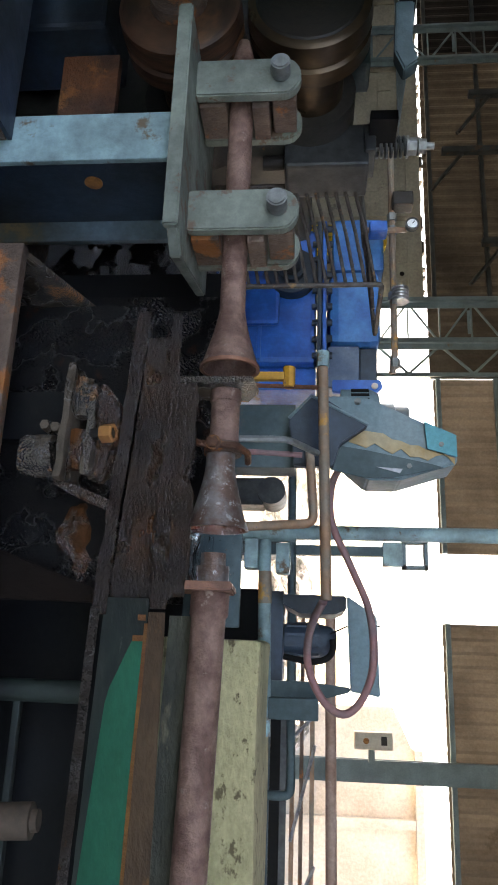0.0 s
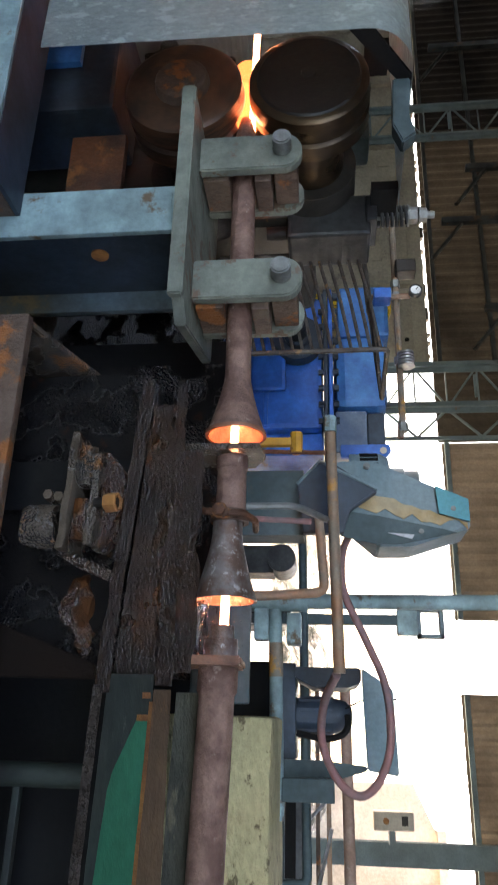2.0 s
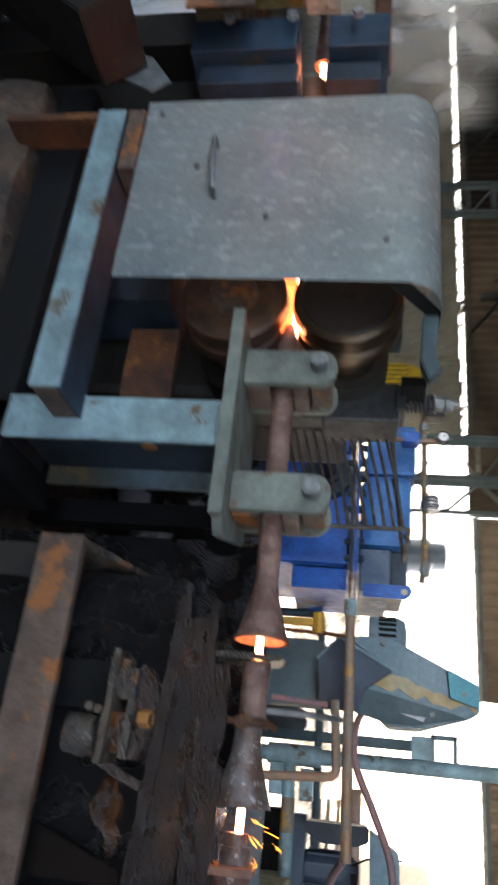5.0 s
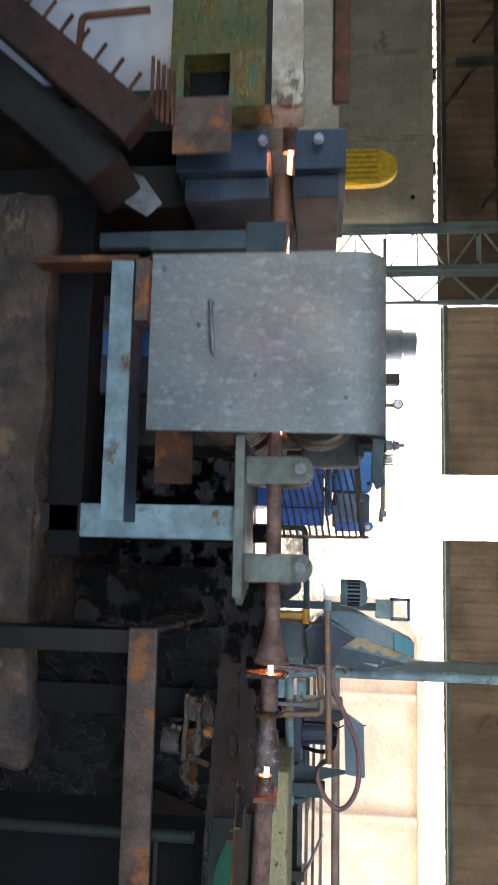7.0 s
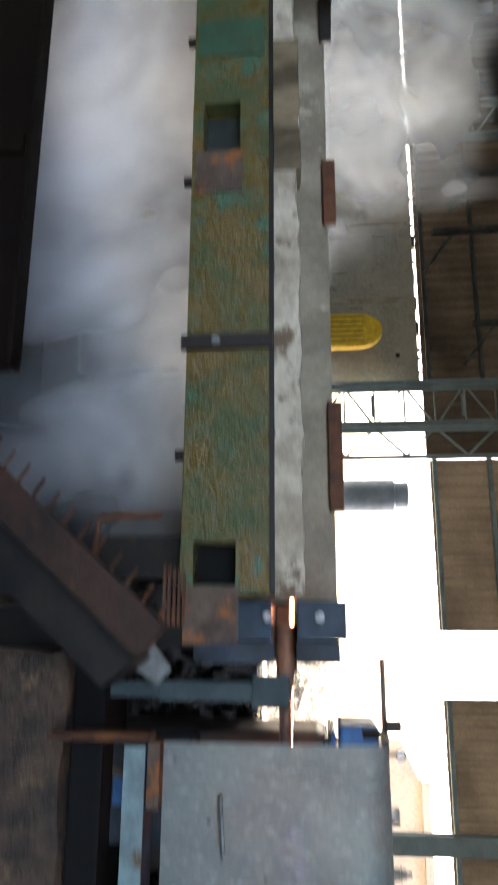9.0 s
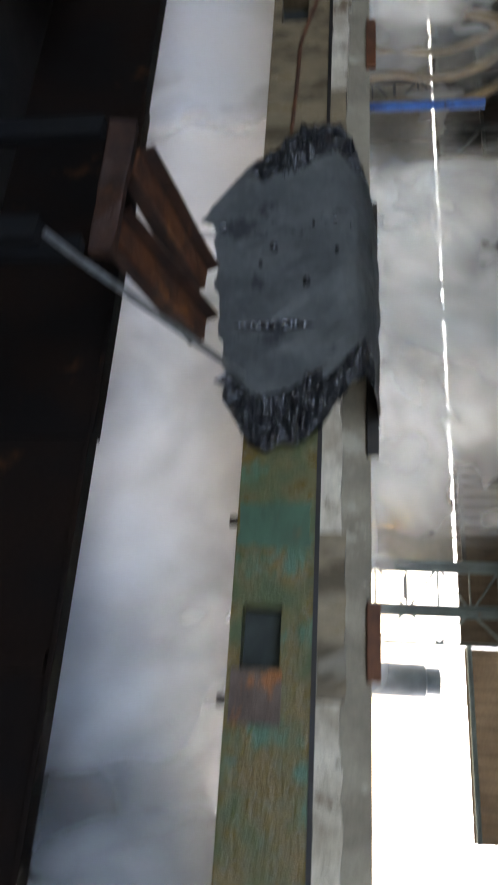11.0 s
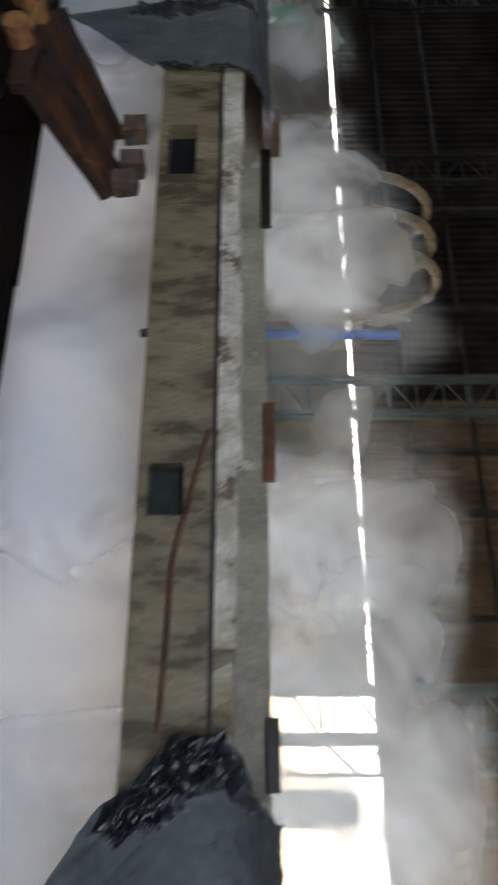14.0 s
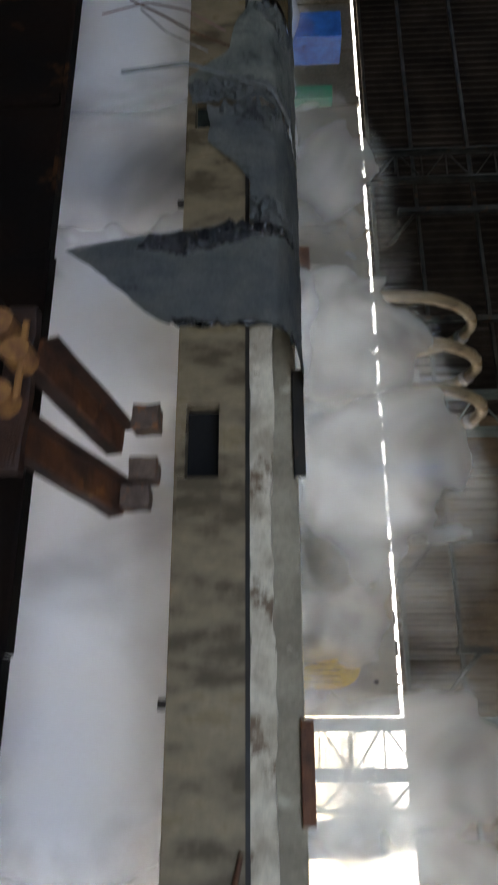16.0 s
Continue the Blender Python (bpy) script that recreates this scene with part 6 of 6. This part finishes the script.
def bracket(x, label, big):
    """Rusty angle struts from the flume up to the launder, with a block at the top."""
    t = thing("launder_bracket", (x, 0.75, 0.6), label, "bracket", "launder brackets")
    for a, b in (((x - 0.1, 0.24, 0.745), (x, 0.79, 0.9)), ((x + 0.17, 0.25, 0.7), (x + 0.24, 0.79, 0.92))):
        run = Vector(b) - Vector(a)
        turn = Matrix.Translation((Vector(a) + Vector(b)) / 2) @ run.to_track_quat("Y", "Z").to_matrix().to_4x4()
        l = run.length / 2
        for nm, x0, x1, z0, z1 in (("strut", -0.055, 0.055, -0.006, 0.006), ("strut_flange", -0.056, -0.046, 0.007, 0.06), ("strut_flange", 0.046, 0.056, -0.06, -0.007)):
            bm = box(B(), x0, x1, -l, l, z0, z1)
            bmesh.ops.subdivide_edges(bm, edges=list(bm.edges), cuts=4, use_grid_fill=True)
            bmesh.ops.transform(bm, matrix=turn, verts=bm.verts)
            part(nm, rough_up(bm, 0.006, 14, x + z0), M_RUSTDARK if nm == "strut_flange" else M_RUST, t)
    bm = box(B(), x - 0.24, x + 0.32, 0.19, 0.24, 0.65, 0.74, 0.008)
    bmesh.ops.subdivide_edges(bm, edges=list(bm.edges), cuts=5, use_grid_fill=True)
    part("shoe", rough_up(bm, 0.014, 9, x), M_RUSTDARK, t, "thick rusty cross beam on the flume")
    for dx in (-0.22, 0.3):
        bm = box(B(), x + dx - 0.04, x + dx + 0.04, 0.185, 0.235, 0.0, 0.625, 0.006)
        part("leg", bm, M_BLACK, t)
    if big:
        for dx, z0, s_ in ((-0.08, 1.0, 0.05), (0.13, 1.0, 0.045), (0.235, 0.975, 0.04)):
            bm = box(B(), x + dx - s_, x + dx + s_, 0.72, 0.81, z0 - 0.055, z0 + 0.05, 0.006)
            bmesh.ops.subdivide_edges(bm, edges=list(bm.edges), cuts=3, use_grid_fill=True)
            part("packing_block", rough_up(bm, 0.008, 16, dx), M_RUSTPLATE, t, "brown packing block")
        for dx, dz in ((-0.14, 0.66), (0.1, 0.68), (-0.04, 0.72)):
            bm = B()
            cyl(bm, (x + dx, 0.1, dz), (x + dx, 0.2, dz), 0.045, n=16)
            part("roller", rough_up(bm, 0.004, 20, dx), M_ORANGE, t, "orange rusty roller", smooth=True)
        bm = B()
        pipe(bm, [(x - 0.14, 0.12, 0.74), (x + 0.12, 0.12, 0.735)], 0.012, 8)
        part("link", bm, M_ORANGE, t, smooth=True)
    return t


bracket(-5.1, "rusty angle-iron bracket under the draped mat", False)
bracket(-8.35, "rusty bracket with packing blocks and orange rollers", True)
bm = B()
pipe(bm, [(-4.68, -0.02, 0.61), (-4.67, 0.1, 0.68), (-4.65, 0.78, 1.09)], 0.012, 10)
solo("steel_pole", bm, M_BOLT, "grey steel pole leaning against the draped mat", "pole", smooth=True)


# added support, black so that it is lost against the dark flume
bm = B()
box(bm, -4.72, -4.64, -0.05, 0.0, 0.0, 0.598, 0.004)
solo("pole_rest", bm, M_BLACK, "black post added to hold the foot of the pole", "post")


# ---- draped mats and rags ----
def drape(name, x0, x1, low, label, materials, seed, reach=1.0, thick=0.012, wet=(0.16, 0.15), far=None, near=None):
    """A sheet over the launder: it hangs down the front by low(u), lies over the edge and runs up the rear wall."""
    nx, nv = 190, 80
    r = random.Random(seed)
    bm = B()
    rows = []
    for i in range(nx + 1):
        u = i / nx
        x = x0 + (x1 - x0) * u
        zl = low(u)
        path = [(YL - 0.02, zl), (YL - 0.022, 1.2), (YL - 0.026, 1.39), (YL - 0.016, 1.46), (YL + 0.014, 1.51), (YL + 0.08, 1.548), (YL + 0.2, 1.58), (YL + 0.38, 1.606), (YK - 0.02, 1.62), (YK + 0.06, 1.612)]
        if zl > 1.2:
            path[1] = (YL - 0.022, zl + 0.01)
        d = [0]
        for p, q in zip(path, path[1:]):
            d.append(d[-1] + math.hypot(q[0] - p[0], q[1] - p[1]))
        col = []
        for j in range(nv + 1):
            s = d[-1] * reach * j / nv
            k2 = max(kk for kk in range(len(d) - 1) if d[kk] <= s + 1e-9)
            w = (s - d[k2]) / max(1e-6, d[k2 + 1] - d[k2])
            y = path[k2][0] + (path[k2 + 1][0] - path[k2][0]) * w
            z = path[k2][1] + (path[k2 + 1][1] - path[k2][1]) * w
            p = Vector((x, y, z))
            rag = 0.035 * noise.noise(Vector((x * 7, seed, j * 0.2))) * (1 if j == 0 else 0.2)
            fold = 0.018 * noise.noise(Vector((x * 5, z * 3, seed))) + 0.012 * noise.noise(Vector((x * 17, z * 9, seed + 3)))
            xr = 0.0
            if far:
                xa, xb = along(z, far), along(z, near)
                xr = xa + (xb - xa) * u - x
            if i in (0, nx):
                xr += 0.04 * noise.noise(Vector((z * 9, seed, y * 9)))
            col.append(bm.verts.new((x + xr, y - abs(fold) - 0.004, z + rag + fold * 0.5)))
        rows.append(col)
    for i in range(nx):
        for j in range(nv):
            f = bm.faces.new((rows[i][j], rows[i + 1][j], rows[i + 1][j + 1], rows[i][j + 1]))
            u, v = i / nx, j / nv
            ragged = 0.06 * noise.noise(Vector((v * 6, seed, 1))) + 0.03 * noise.noise(Vector((u * 20, v * 16, seed)))
            edge_wet = u > 1 - wet[1] + ragged or (u < wet[0] * (1 - abs(v - 0.3) / 0.3) + ragged and 0.06 < v < 0.5 + ragged)
            f.material_index = 1 if edge_wet and v < 0.62 else 0
    for f in bm.faces:
        if f.material_index == 1:
            for v in f.verts:
                q = noise.noise(v.co * 20) + 0.6 * noise.noise(v.co * 43)
                v.co.y -= 0.02 * abs(q)
                v.co.x += 0.006 * q
    bmesh.ops.solidify(bm, geom=list(bm.faces), thickness=-thick)
    return solo(name, bm, materials, label, "mat", "draped sheets", smooth=True)


def low_mat(u):
    # u from the far end to the near end
    return along(u, [(0.0, 1.0), (0.13, 0.85), (0.2, 0.92), (0.5, 0.955), (0.78, 1.0), (0.92, 1.02), (1.0, 1.1)])


mat_ob = drape("rubber_mat", -6.0, -4.4, low_mat, "slate-grey rubber mat with wet glossy ends draped over the launder", [M_MAT, M_MATWET], 3,
               far=[(0.83, -5.5), (1.113, -5.717), (1.29, -5.9), (1.43, -5.9), (1.56, -5.66), (1.63, -5.6)],
               near=[(0.9, -4.56), (1.03, -4.45), (1.19, -4.34), (1.29, -4.37), (1.4, -4.45), (1.46, -4.56), (1.55, -4.7), (1.63, -4.76)])
for xh, zh, rh in ((-5.37, 1.47, 0.022), (-5.377, 1.42, 0.01), (-5.352, 1.333, 0.009), (-5.23, 1.43, 0.012), (-5.235, 1.176, 0.022), (-5.155, 1.126, 0.012), (-5.342, 0.96, 0.018), (-5.065, 1.314, 0.02)):
    bm = B()
    ring = [(xh + rh * (1 + 0.25 * noise.noise(Vector((k, xh, 0)))) * math.cos(2 * math.pi * k / 12), zh + 0.8 * rh * math.sin(2 * math.pi * k / 12)) for k in range(12)]
    yh = YL - 0.05 if zh < 1.4 else YL - 0.05 + 0.6 * (zh - 1.4)
    slab(bm, ring, "y", yh, yh + 0.012)
    part("worn_hole", bm, M_MATWET, mat_ob, "dark worn hole in the mat")

for xs, z0, z1, w in ((-4.86, 1.04, 1.36, 0.02), (-4.62, 0.98, 1.06, 0.018)):
    bm = B()
    n_ = 14
    ring = [(xs + w * math.sin(math.pi * k / n_) * (1.0 if z0 > 1.03 else 0.8) + 0.004 * noise.noise(Vector((k, xs, 0))), z0 + (z1 - z0) * k / n_) for k in range(n_ + 1)]
    ring += [(xs - w * math.sin(math.pi * k / n_), z0 + (z1 - z0) * k / n_) for k in range(n_ - 1, 0, -1)]
    slab(bm, ring, "y", YL - 0.056, YL - 0.05)
    part("wet_fold", bm, M_MATWET, mat_ob, "black wet fold in the mat")


def low_rag(u):
    return along(u, [(0.0, 1.24), (0.1, 0.82), (0.2, 0.6), (0.3, 0.66), (0.5, 0.8), (0.85, 0.95), (1.0, 1.1)])


drape("wet_rag", -9.33, -8.84, low_rag, "torn grey wet rag hanging over the launder", [M_CLOTH, M_MATWET], 11, wet=(0.3, 0.04))
drape("wet_rag", -10.0, -9.34, lambda u: along(u, [(0, 1.2), (0.3, 1.22), (0.75, 1.45), (1, 1.53)]), "grey wet sacking crumpled on the launder", [M_CLOTH, M_MAT], 21, wet=(0.2, 0.2))
drape("wet_rag", -10.66, -10.02, lambda u: along(u, [(0, 1.38), (0.5, 1.28), (0.75, 1.1), (1, 1.12)]), "pale grey sacking bunched on the launder", [M_CLOTHPALE, M_CLOTH], 27, wet=(0.3, 0.2))
drape("wet_rag", -11.9, -10.75, lambda u: 1.05 + 0.1 * u, "grey and ochre sacking over the launder", [M_CLOTH, M_OCHRECLOTH], 33, wet=(0.3, 0.4))

# loose wires and a thin bar lying over the far sacking
LOOSE = (("thin_bar", [(-10.16, 0.72, 0.8), (-10.21, 0.73, 1.1), (-10.06, 0.75, 1.5), (-10.04, 0.95, 1.58)], 0.009, M_BOLT, "thin grey bar lying across the wet sacking"),
         ("loose_wire", [(-10.65, 0.74, 0.81), (-10.5, 0.71, 0.98), (-10.4, 0.73, 1.13), (-10.35, 0.77, 1.3)], 0.005, M_RUST, "rusty loose wire snagged on the sacking"),
         ("loose_wire", [(-10.57, 0.73, 0.87), (-10.37, 0.7, 1.01), (-10.3, 0.75, 1.2)], 0.004, M_BRIGHT, "bright loose wire snagged on the sacking"),
         ("loose_wire", [(-10.56, 0.74, 0.68), (-10.6, 0.72, 0.9), (-10.55, 0.73, 1.09), (-10.45, 0.77, 1.28)], 0.004, M_HOSE, "dull red loose wire snagged on the sacking"))
for nm, pts, rr, m, lab in LOOSE:
    bm = B()
    pipe(bm, pts, rr, 7, 0.03)
    solo(nm, bm, m, lab, "wire", "loose wires", smooth=True)

# hooped pipes and blue lines behind the launder
for k in range(3):
    x, z0 = -10.28 + 0.38 * k, 2.0
    t = thing("hooped_pipe", (x, 3.5, 0), "pale hooped pipe with a clamp ring, in steam", "pipe", "hooped pipes")
    bm = B()
    pts = [(x, 3.9, 0.0), (x, 3.9, 1.6)] + [(x - 0.05, 3.5 + 0.5 * math.cos(radians(a)), 2.35 + 0.72 * math.sin(radians(a))) for a in range(-30, 181, 15)] + [(x, 3.0, 1.2)]
    pipe(bm, pts, 0.045, 12)
    hoop = part("hoop", bm, M_LAUNDERDRY, t, smooth=True)
    bm = B()
    a = radians(70)
    c = Vector((x - 0.05, 3.5 + 0.5 * math.cos(a), 2.35 + 0.72 * math.sin(a)))
    d = Vector((0, -0.5 * math.sin(a), 0.72 * math.cos(a))).normalized()
    cyl(bm, c - d * 0.03, c + d * 0.03, 0.058, n=16)
    part("clamp_ring", bm, M_BRIGHT, hoop, smooth=True)
for k in range(1):
    bm = B()
    pipe(bm, [(-9.2 - 0.35 * k, 3.65, 0), (-9.16 - 0.35 * k, 3.65, 2.75)], 0.045, 12)
    solo("blue_pipe", bm, M_BLUE, "upright blue plastic pipe in the steam", "pipe", "blue pipes", smooth=True)
bm = B()
box(bm, -13.2, -12.9, 2.9, 3.2, 0, 2.1, 0.01)
solo("blue_drum", bm, M_BLUE, "bright blue container beyond the launder", "container")
bm = B()
box(bm, -12.45, -12.3, 3.0, 3.1, 0, 2.0, 0.005)
solo("green_stand", bm, M_GREEN, "dark green stand beyond the launder", "stand")
bm = B()
box(bm, -10.3, -10.0, 2.3, 2.5, 0, 1.72, 0.01)
solo("red_box", bm, M_RUST, "rust-red box on a stand behind the launder", "box")

# ---- hot rod ----
rod = thing("hot_rod", (-0.6, YB, ZB), "white-hot steel rod running through the guides", "rod")
bm = B()
cyl(bm, (-2.5, YB, ZB - FALL * 1.9), (0.7, YB, ZB + FALL * 1.3), 0.0068, n=14)
part("bar", bm, M_HOT, rod, smooth=True)
flame = thing("scale_flame", (-1.15, YB, ZB), "orange flame where the rod leaves the rolls", "flame")
for s_, prof_ in ((1, [(0.0, 0.008), (0.02, 0.011), (0.04, 0.017), (0.062, 0.025), (0.062, 0.0235), (0.04, 0.0155), (0.02, 0.0095), (0.0, 0.007)]),
                 (-1, [(0.0, 0.008), (0.03, 0.012), (0.05, 0.018), (0.08, 0.03), (0.08, 0.0285), (0.05, 0.0165), (0.03, 0.0105), (0.0, 0.007)])):
    bm = B()
    lathe(bm, (-1.255, YB, ZB + 0.004), (s_, 0, 0), prof_, 24, closed=True)
    rough_up(bm, 0.002, 40, s_)
    part("tongue", bm, M_FLAME, flame, smooth=True)
splash = thing("water_splash", (-0.2, 1.03, 1.3), "torn sheet of spray water at the funnel mouth, with drops", "water", kind="stuff")
rs = random.Random(4)
bm = B()
for k in range(60):
    a_ = rs.uniform(0, 6.28)
    d_ = rs.uniform(0.045, 0.085)
    c_ = Vector((-0.22 + rs.uniform(-0.03, 0.06), YB + d_ * math.cos(a_) * 0.8, ZB + d_ * math.sin(a_) - 0.03))
    bmesh.ops.create_icosphere(bm, subdivisions=1, radius=rs.uniform(0.0005, 0.0014), matrix=Matrix.Translation(c_))
for k in range(26):     # drops falling from the flange plate
    c_ = Vector((-0.462 + 0.0045 * k + rs.uniform(-0.003, 0.003), 1.03, 1.337 + rs.uniform(-0.004, 0.004)))
    bmesh.ops.create_icosphere(bm, subdivisions=1, radius=rs.uniform(0.001, 0.0028), matrix=Matrix.Translation(c_))
drops = part("drops", bm, M_WATER, splash, smooth=True)
tagged(drops, kind="stuff")
bm = B()
nu, nv = 60, 14
fan_rows = []
for i in range(nu + 1):
    a = radians(110 + 150 * i / nu)
    row = []
    for j in range(nv + 1):
        s = j / nv
        r = 0.047 + 0.012 * math.sin(math.pi * s) + 0.009 * noise.noise(Vector((i * 0.17, s * 3, 2))) + 0.004 * noise.noise(Vector((i * 0.6, s * 9, 7)))
        row.append(bm.verts.new((-0.228 + 0.085 * s, YB + r * math.sin(a - radians(180)) * 0.9, ZB - 0.012 + r * math.cos(a - radians(0)) * 0.95)))
    fan_rows.append(row)
for i in range(nu):
    for j in range(nv):
        if noise.noise(Vector((i * 0.21, j * 0.33, 11))) < 0.28:
            bm.faces.new((fan_rows[i][j], fan_rows[i + 1][j], fan_rows[i + 1][j + 1], fan_rows[i][j + 1]))
bmesh.ops.delete(bm, geom=[v for v in bm.verts if not v.link_faces], context="VERTS")
bmesh.ops.solidify(bm, geom=list(bm.faces), thickness=0.002)
part("water_sheet", bm, M_WATER, splash, "clear torn sheet of water", smooth=True)

SPARKS = []
for k in range(22):
    late = k >= 14
    a_ = rs.uniform(-0.5, 2.6)
    reach_ = rs.uniform(0.03, 0.11)
    out = Vector((rs.uniform(0.0, 0.06), -0.3 * rs.random() * reach_, reach_ * math.sin(a_) * 0.9))
    tip = out.normalized() * rs.uniform(0.008, 0.02)
    bm = B()
    cyl(bm, -0.5 * tip, 0.5 * tip, 0.0002, 0.00045, n=5)
    ob = solo("spark", bm, M_SPARK, "thin glowing spark flung from the funnel mouth", "spark", "sparks", base=(0, 0, 0))
    SPARKS.append((ob, (4.9 if late else 0.92) + rs.uniform(-0.03, 0.05), out))


# ---- steam ----
def puff(x, y, z, sx, sz, material, seed, name="steam_cloud", label="drifting white steam over the launder", depth=0.05):
    n = 12
    bm = B()
    vs = []
    for i in range(n + 1):
        row = []
        for j in range(n + 1):
            u, v = 2 * i / n - 1, 2 * j / n - 1
            h = max(0.0, 1 - u * u) * max(0.0, 1 - v * v)
            row.append(bm.verts.new(Vector((u * sx, -depth * sx * h, v * sz))))
        vs.append(row)
    for i in range(n):
        for j in range(n):
            bm.faces.new((vs[i][j], vs[i + 1][j], vs[i + 1][j + 1], vs[i][j + 1]))
    ob = new(name, mesh_of(name, bm, material, None, True))
    ob.location = (x, y, z)
    tagged(ob, label, "steam", "steam clouds")
    return ob


CLOUDS = []
THIN = "thin grey steam rising behind the launder"
for k in range(6):      # thick and low, under and behind the launder
    CLOUDS.append((puff(-4.3 - 2.1 * k, 1.62 + 0.14 * (k % 2), 0.62 if k else 0.68, 1.95, 1.05, M_STEAM, k, depth=0.01), 0.05, 0.01))
CLOUDS.append((puff(-3.45, 1.72, 0.7, 1.15, 0.9, M_STEAMTHIN, 31, label="thin steam drifting under the launder", depth=0.02), 0.05, 0.02))
CLOUDS.append((puff(-3.3, 1.95, 0.8, 1.3, 0.85, M_STEAMTHIN, 30, label="thin steam drifting under the launder", depth=0.02), 0.05, 0.02))
BANKS = ((-6.15, 2.3, 1.95, 1.15, 0.85), (-5.7, 3.1, 2.3, 1.05, 0.6), (-7.1, 2.65, 2.0, 1.0, 0.8), (-8.8, 2.2, 1.95, 1.1, 0.72), (-9.7, 2.5, 1.8, 0.95, 0.75), (-11.2, 2.4, 1.7, 0.9, 0.6))
for k, (bx, by, bz, bw, bh) in enumerate(BANKS):      # banks rising behind the launder, with gaps between
    CLOUDS.append((puff(bx, by, bz, bw, bh, M_STEAMTHIN, 40 + k, label=THIN, depth=0.02), 0.07, 0.03))
for k, (bx, by, bz, bw, bh) in enumerate(((-8.75, 2.9, 2.65, 0.9, 0.4), (-4.8, 2.6, 1.8, 0.9, 0.6), (-7.6, 4.3, 2.0, 2.4, 1.1), (-11.0, 4.6, 2.0, 2.4, 1.2))):
    CLOUDS.append((puff(bx, by, bz, bw, bh, M_STEAMFAR, 60 + k, label=THIN, depth=0.02), 0.08, 0.04))
for k, (hx, hz, hw, hh) in enumerate(((-5.4, 1.7, 1.2, 0.7), (-6.9, 1.75, 1.1, 0.7))):
    CLOUDS.append((puff(hx, 2.8 + 0.1 * k, hz, hw, hh, M_STEAMHAZE, 100 + k, label="bright haze of steam before the open bay"), 0.04, 0.02))
CLOUDS.append((puff(-1.4, 0.825, 1.41, 0.17, 0.06, M_FUME, 80, "fume", "faint violet fume off the hot rod"), 0.003, 0.0))


def motions():
    # the rod shoots in from the right within the first half second
    base = Vector(rod["base"])
    rows = [(0.0, 3.4), (0.2, 2.6), (0.3, 1.75), (0.4, 1.15), (0.5, 0.4), (0.6, 0.0), (16.0, 0.0)]
    walk(rod, [(t, Matrix.Translation(base + Vector((dx, 0, FALL * dx)))) for t, dx in rows])
    fb = Vector(flame["base"])
    walk(flame, [(t, Matrix.Translation(fb) @ pose(0, 0.28 * h, -0.1 * h)) for t, h in ((0.0, 1.0), (0.3, 1.0), (0.4, 0.0), (16.0, 0.0))])
    # sparks wait in the funnel, fly out in a tenth of a second, and drop behind the channel
    mouth = Vector((-0.27, YB, ZB - 0.01))
    for ob, t0, out in SPARKS:
        spots = [(0.0, mouth), (t0 - 0.07, mouth), (t0, mouth + Vector((0.05, 0, 0)) + 0.3 * out), (t0 + 0.1, mouth + Vector((0.05, 0, 0)) + out), (t0 + 0.2, mouth + Vector((0.06, 0.1, -0.1)) + 1.2 * out), (t0 + 0.35, mouth + Vector((0.06, 0.14, -0.7))), (16.0, mouth + Vector((0.06, 0.14, -0.7)))]
        walk(ob, [(t, Matrix.Translation(p)) for t, p in spots])
    for ob, s in ((roll_low, 1), (roll_up, -1)):
        walk(ob, [(0.25 * k, Matrix.Translation(Vector(ob["base"])) @ pose(0, 0, 0, 0, s * 70 * k, 0)) for k in range(65)])
    for k, (ob, vx, vz) in enumerate(CLOUDS):
        p = ob.location.copy()
        rows = []
        for j in range(9):
            t = 2.0 * j
            rows.append((t, Matrix.Translation(p + Vector((vx * (t / 16 - 0.5) * 6 + 0.06 * math.sin(j * 1.7 + k), 0, vz * (t / 16 - 0.5) * 6 + 0.04 * math.sin(j * 1.1 + 2 * k)))) @ pose(0, 0, 0, 0, 6 * math.sin(0.7 * j + k), 0)))
        walk(ob, rows)


motions()
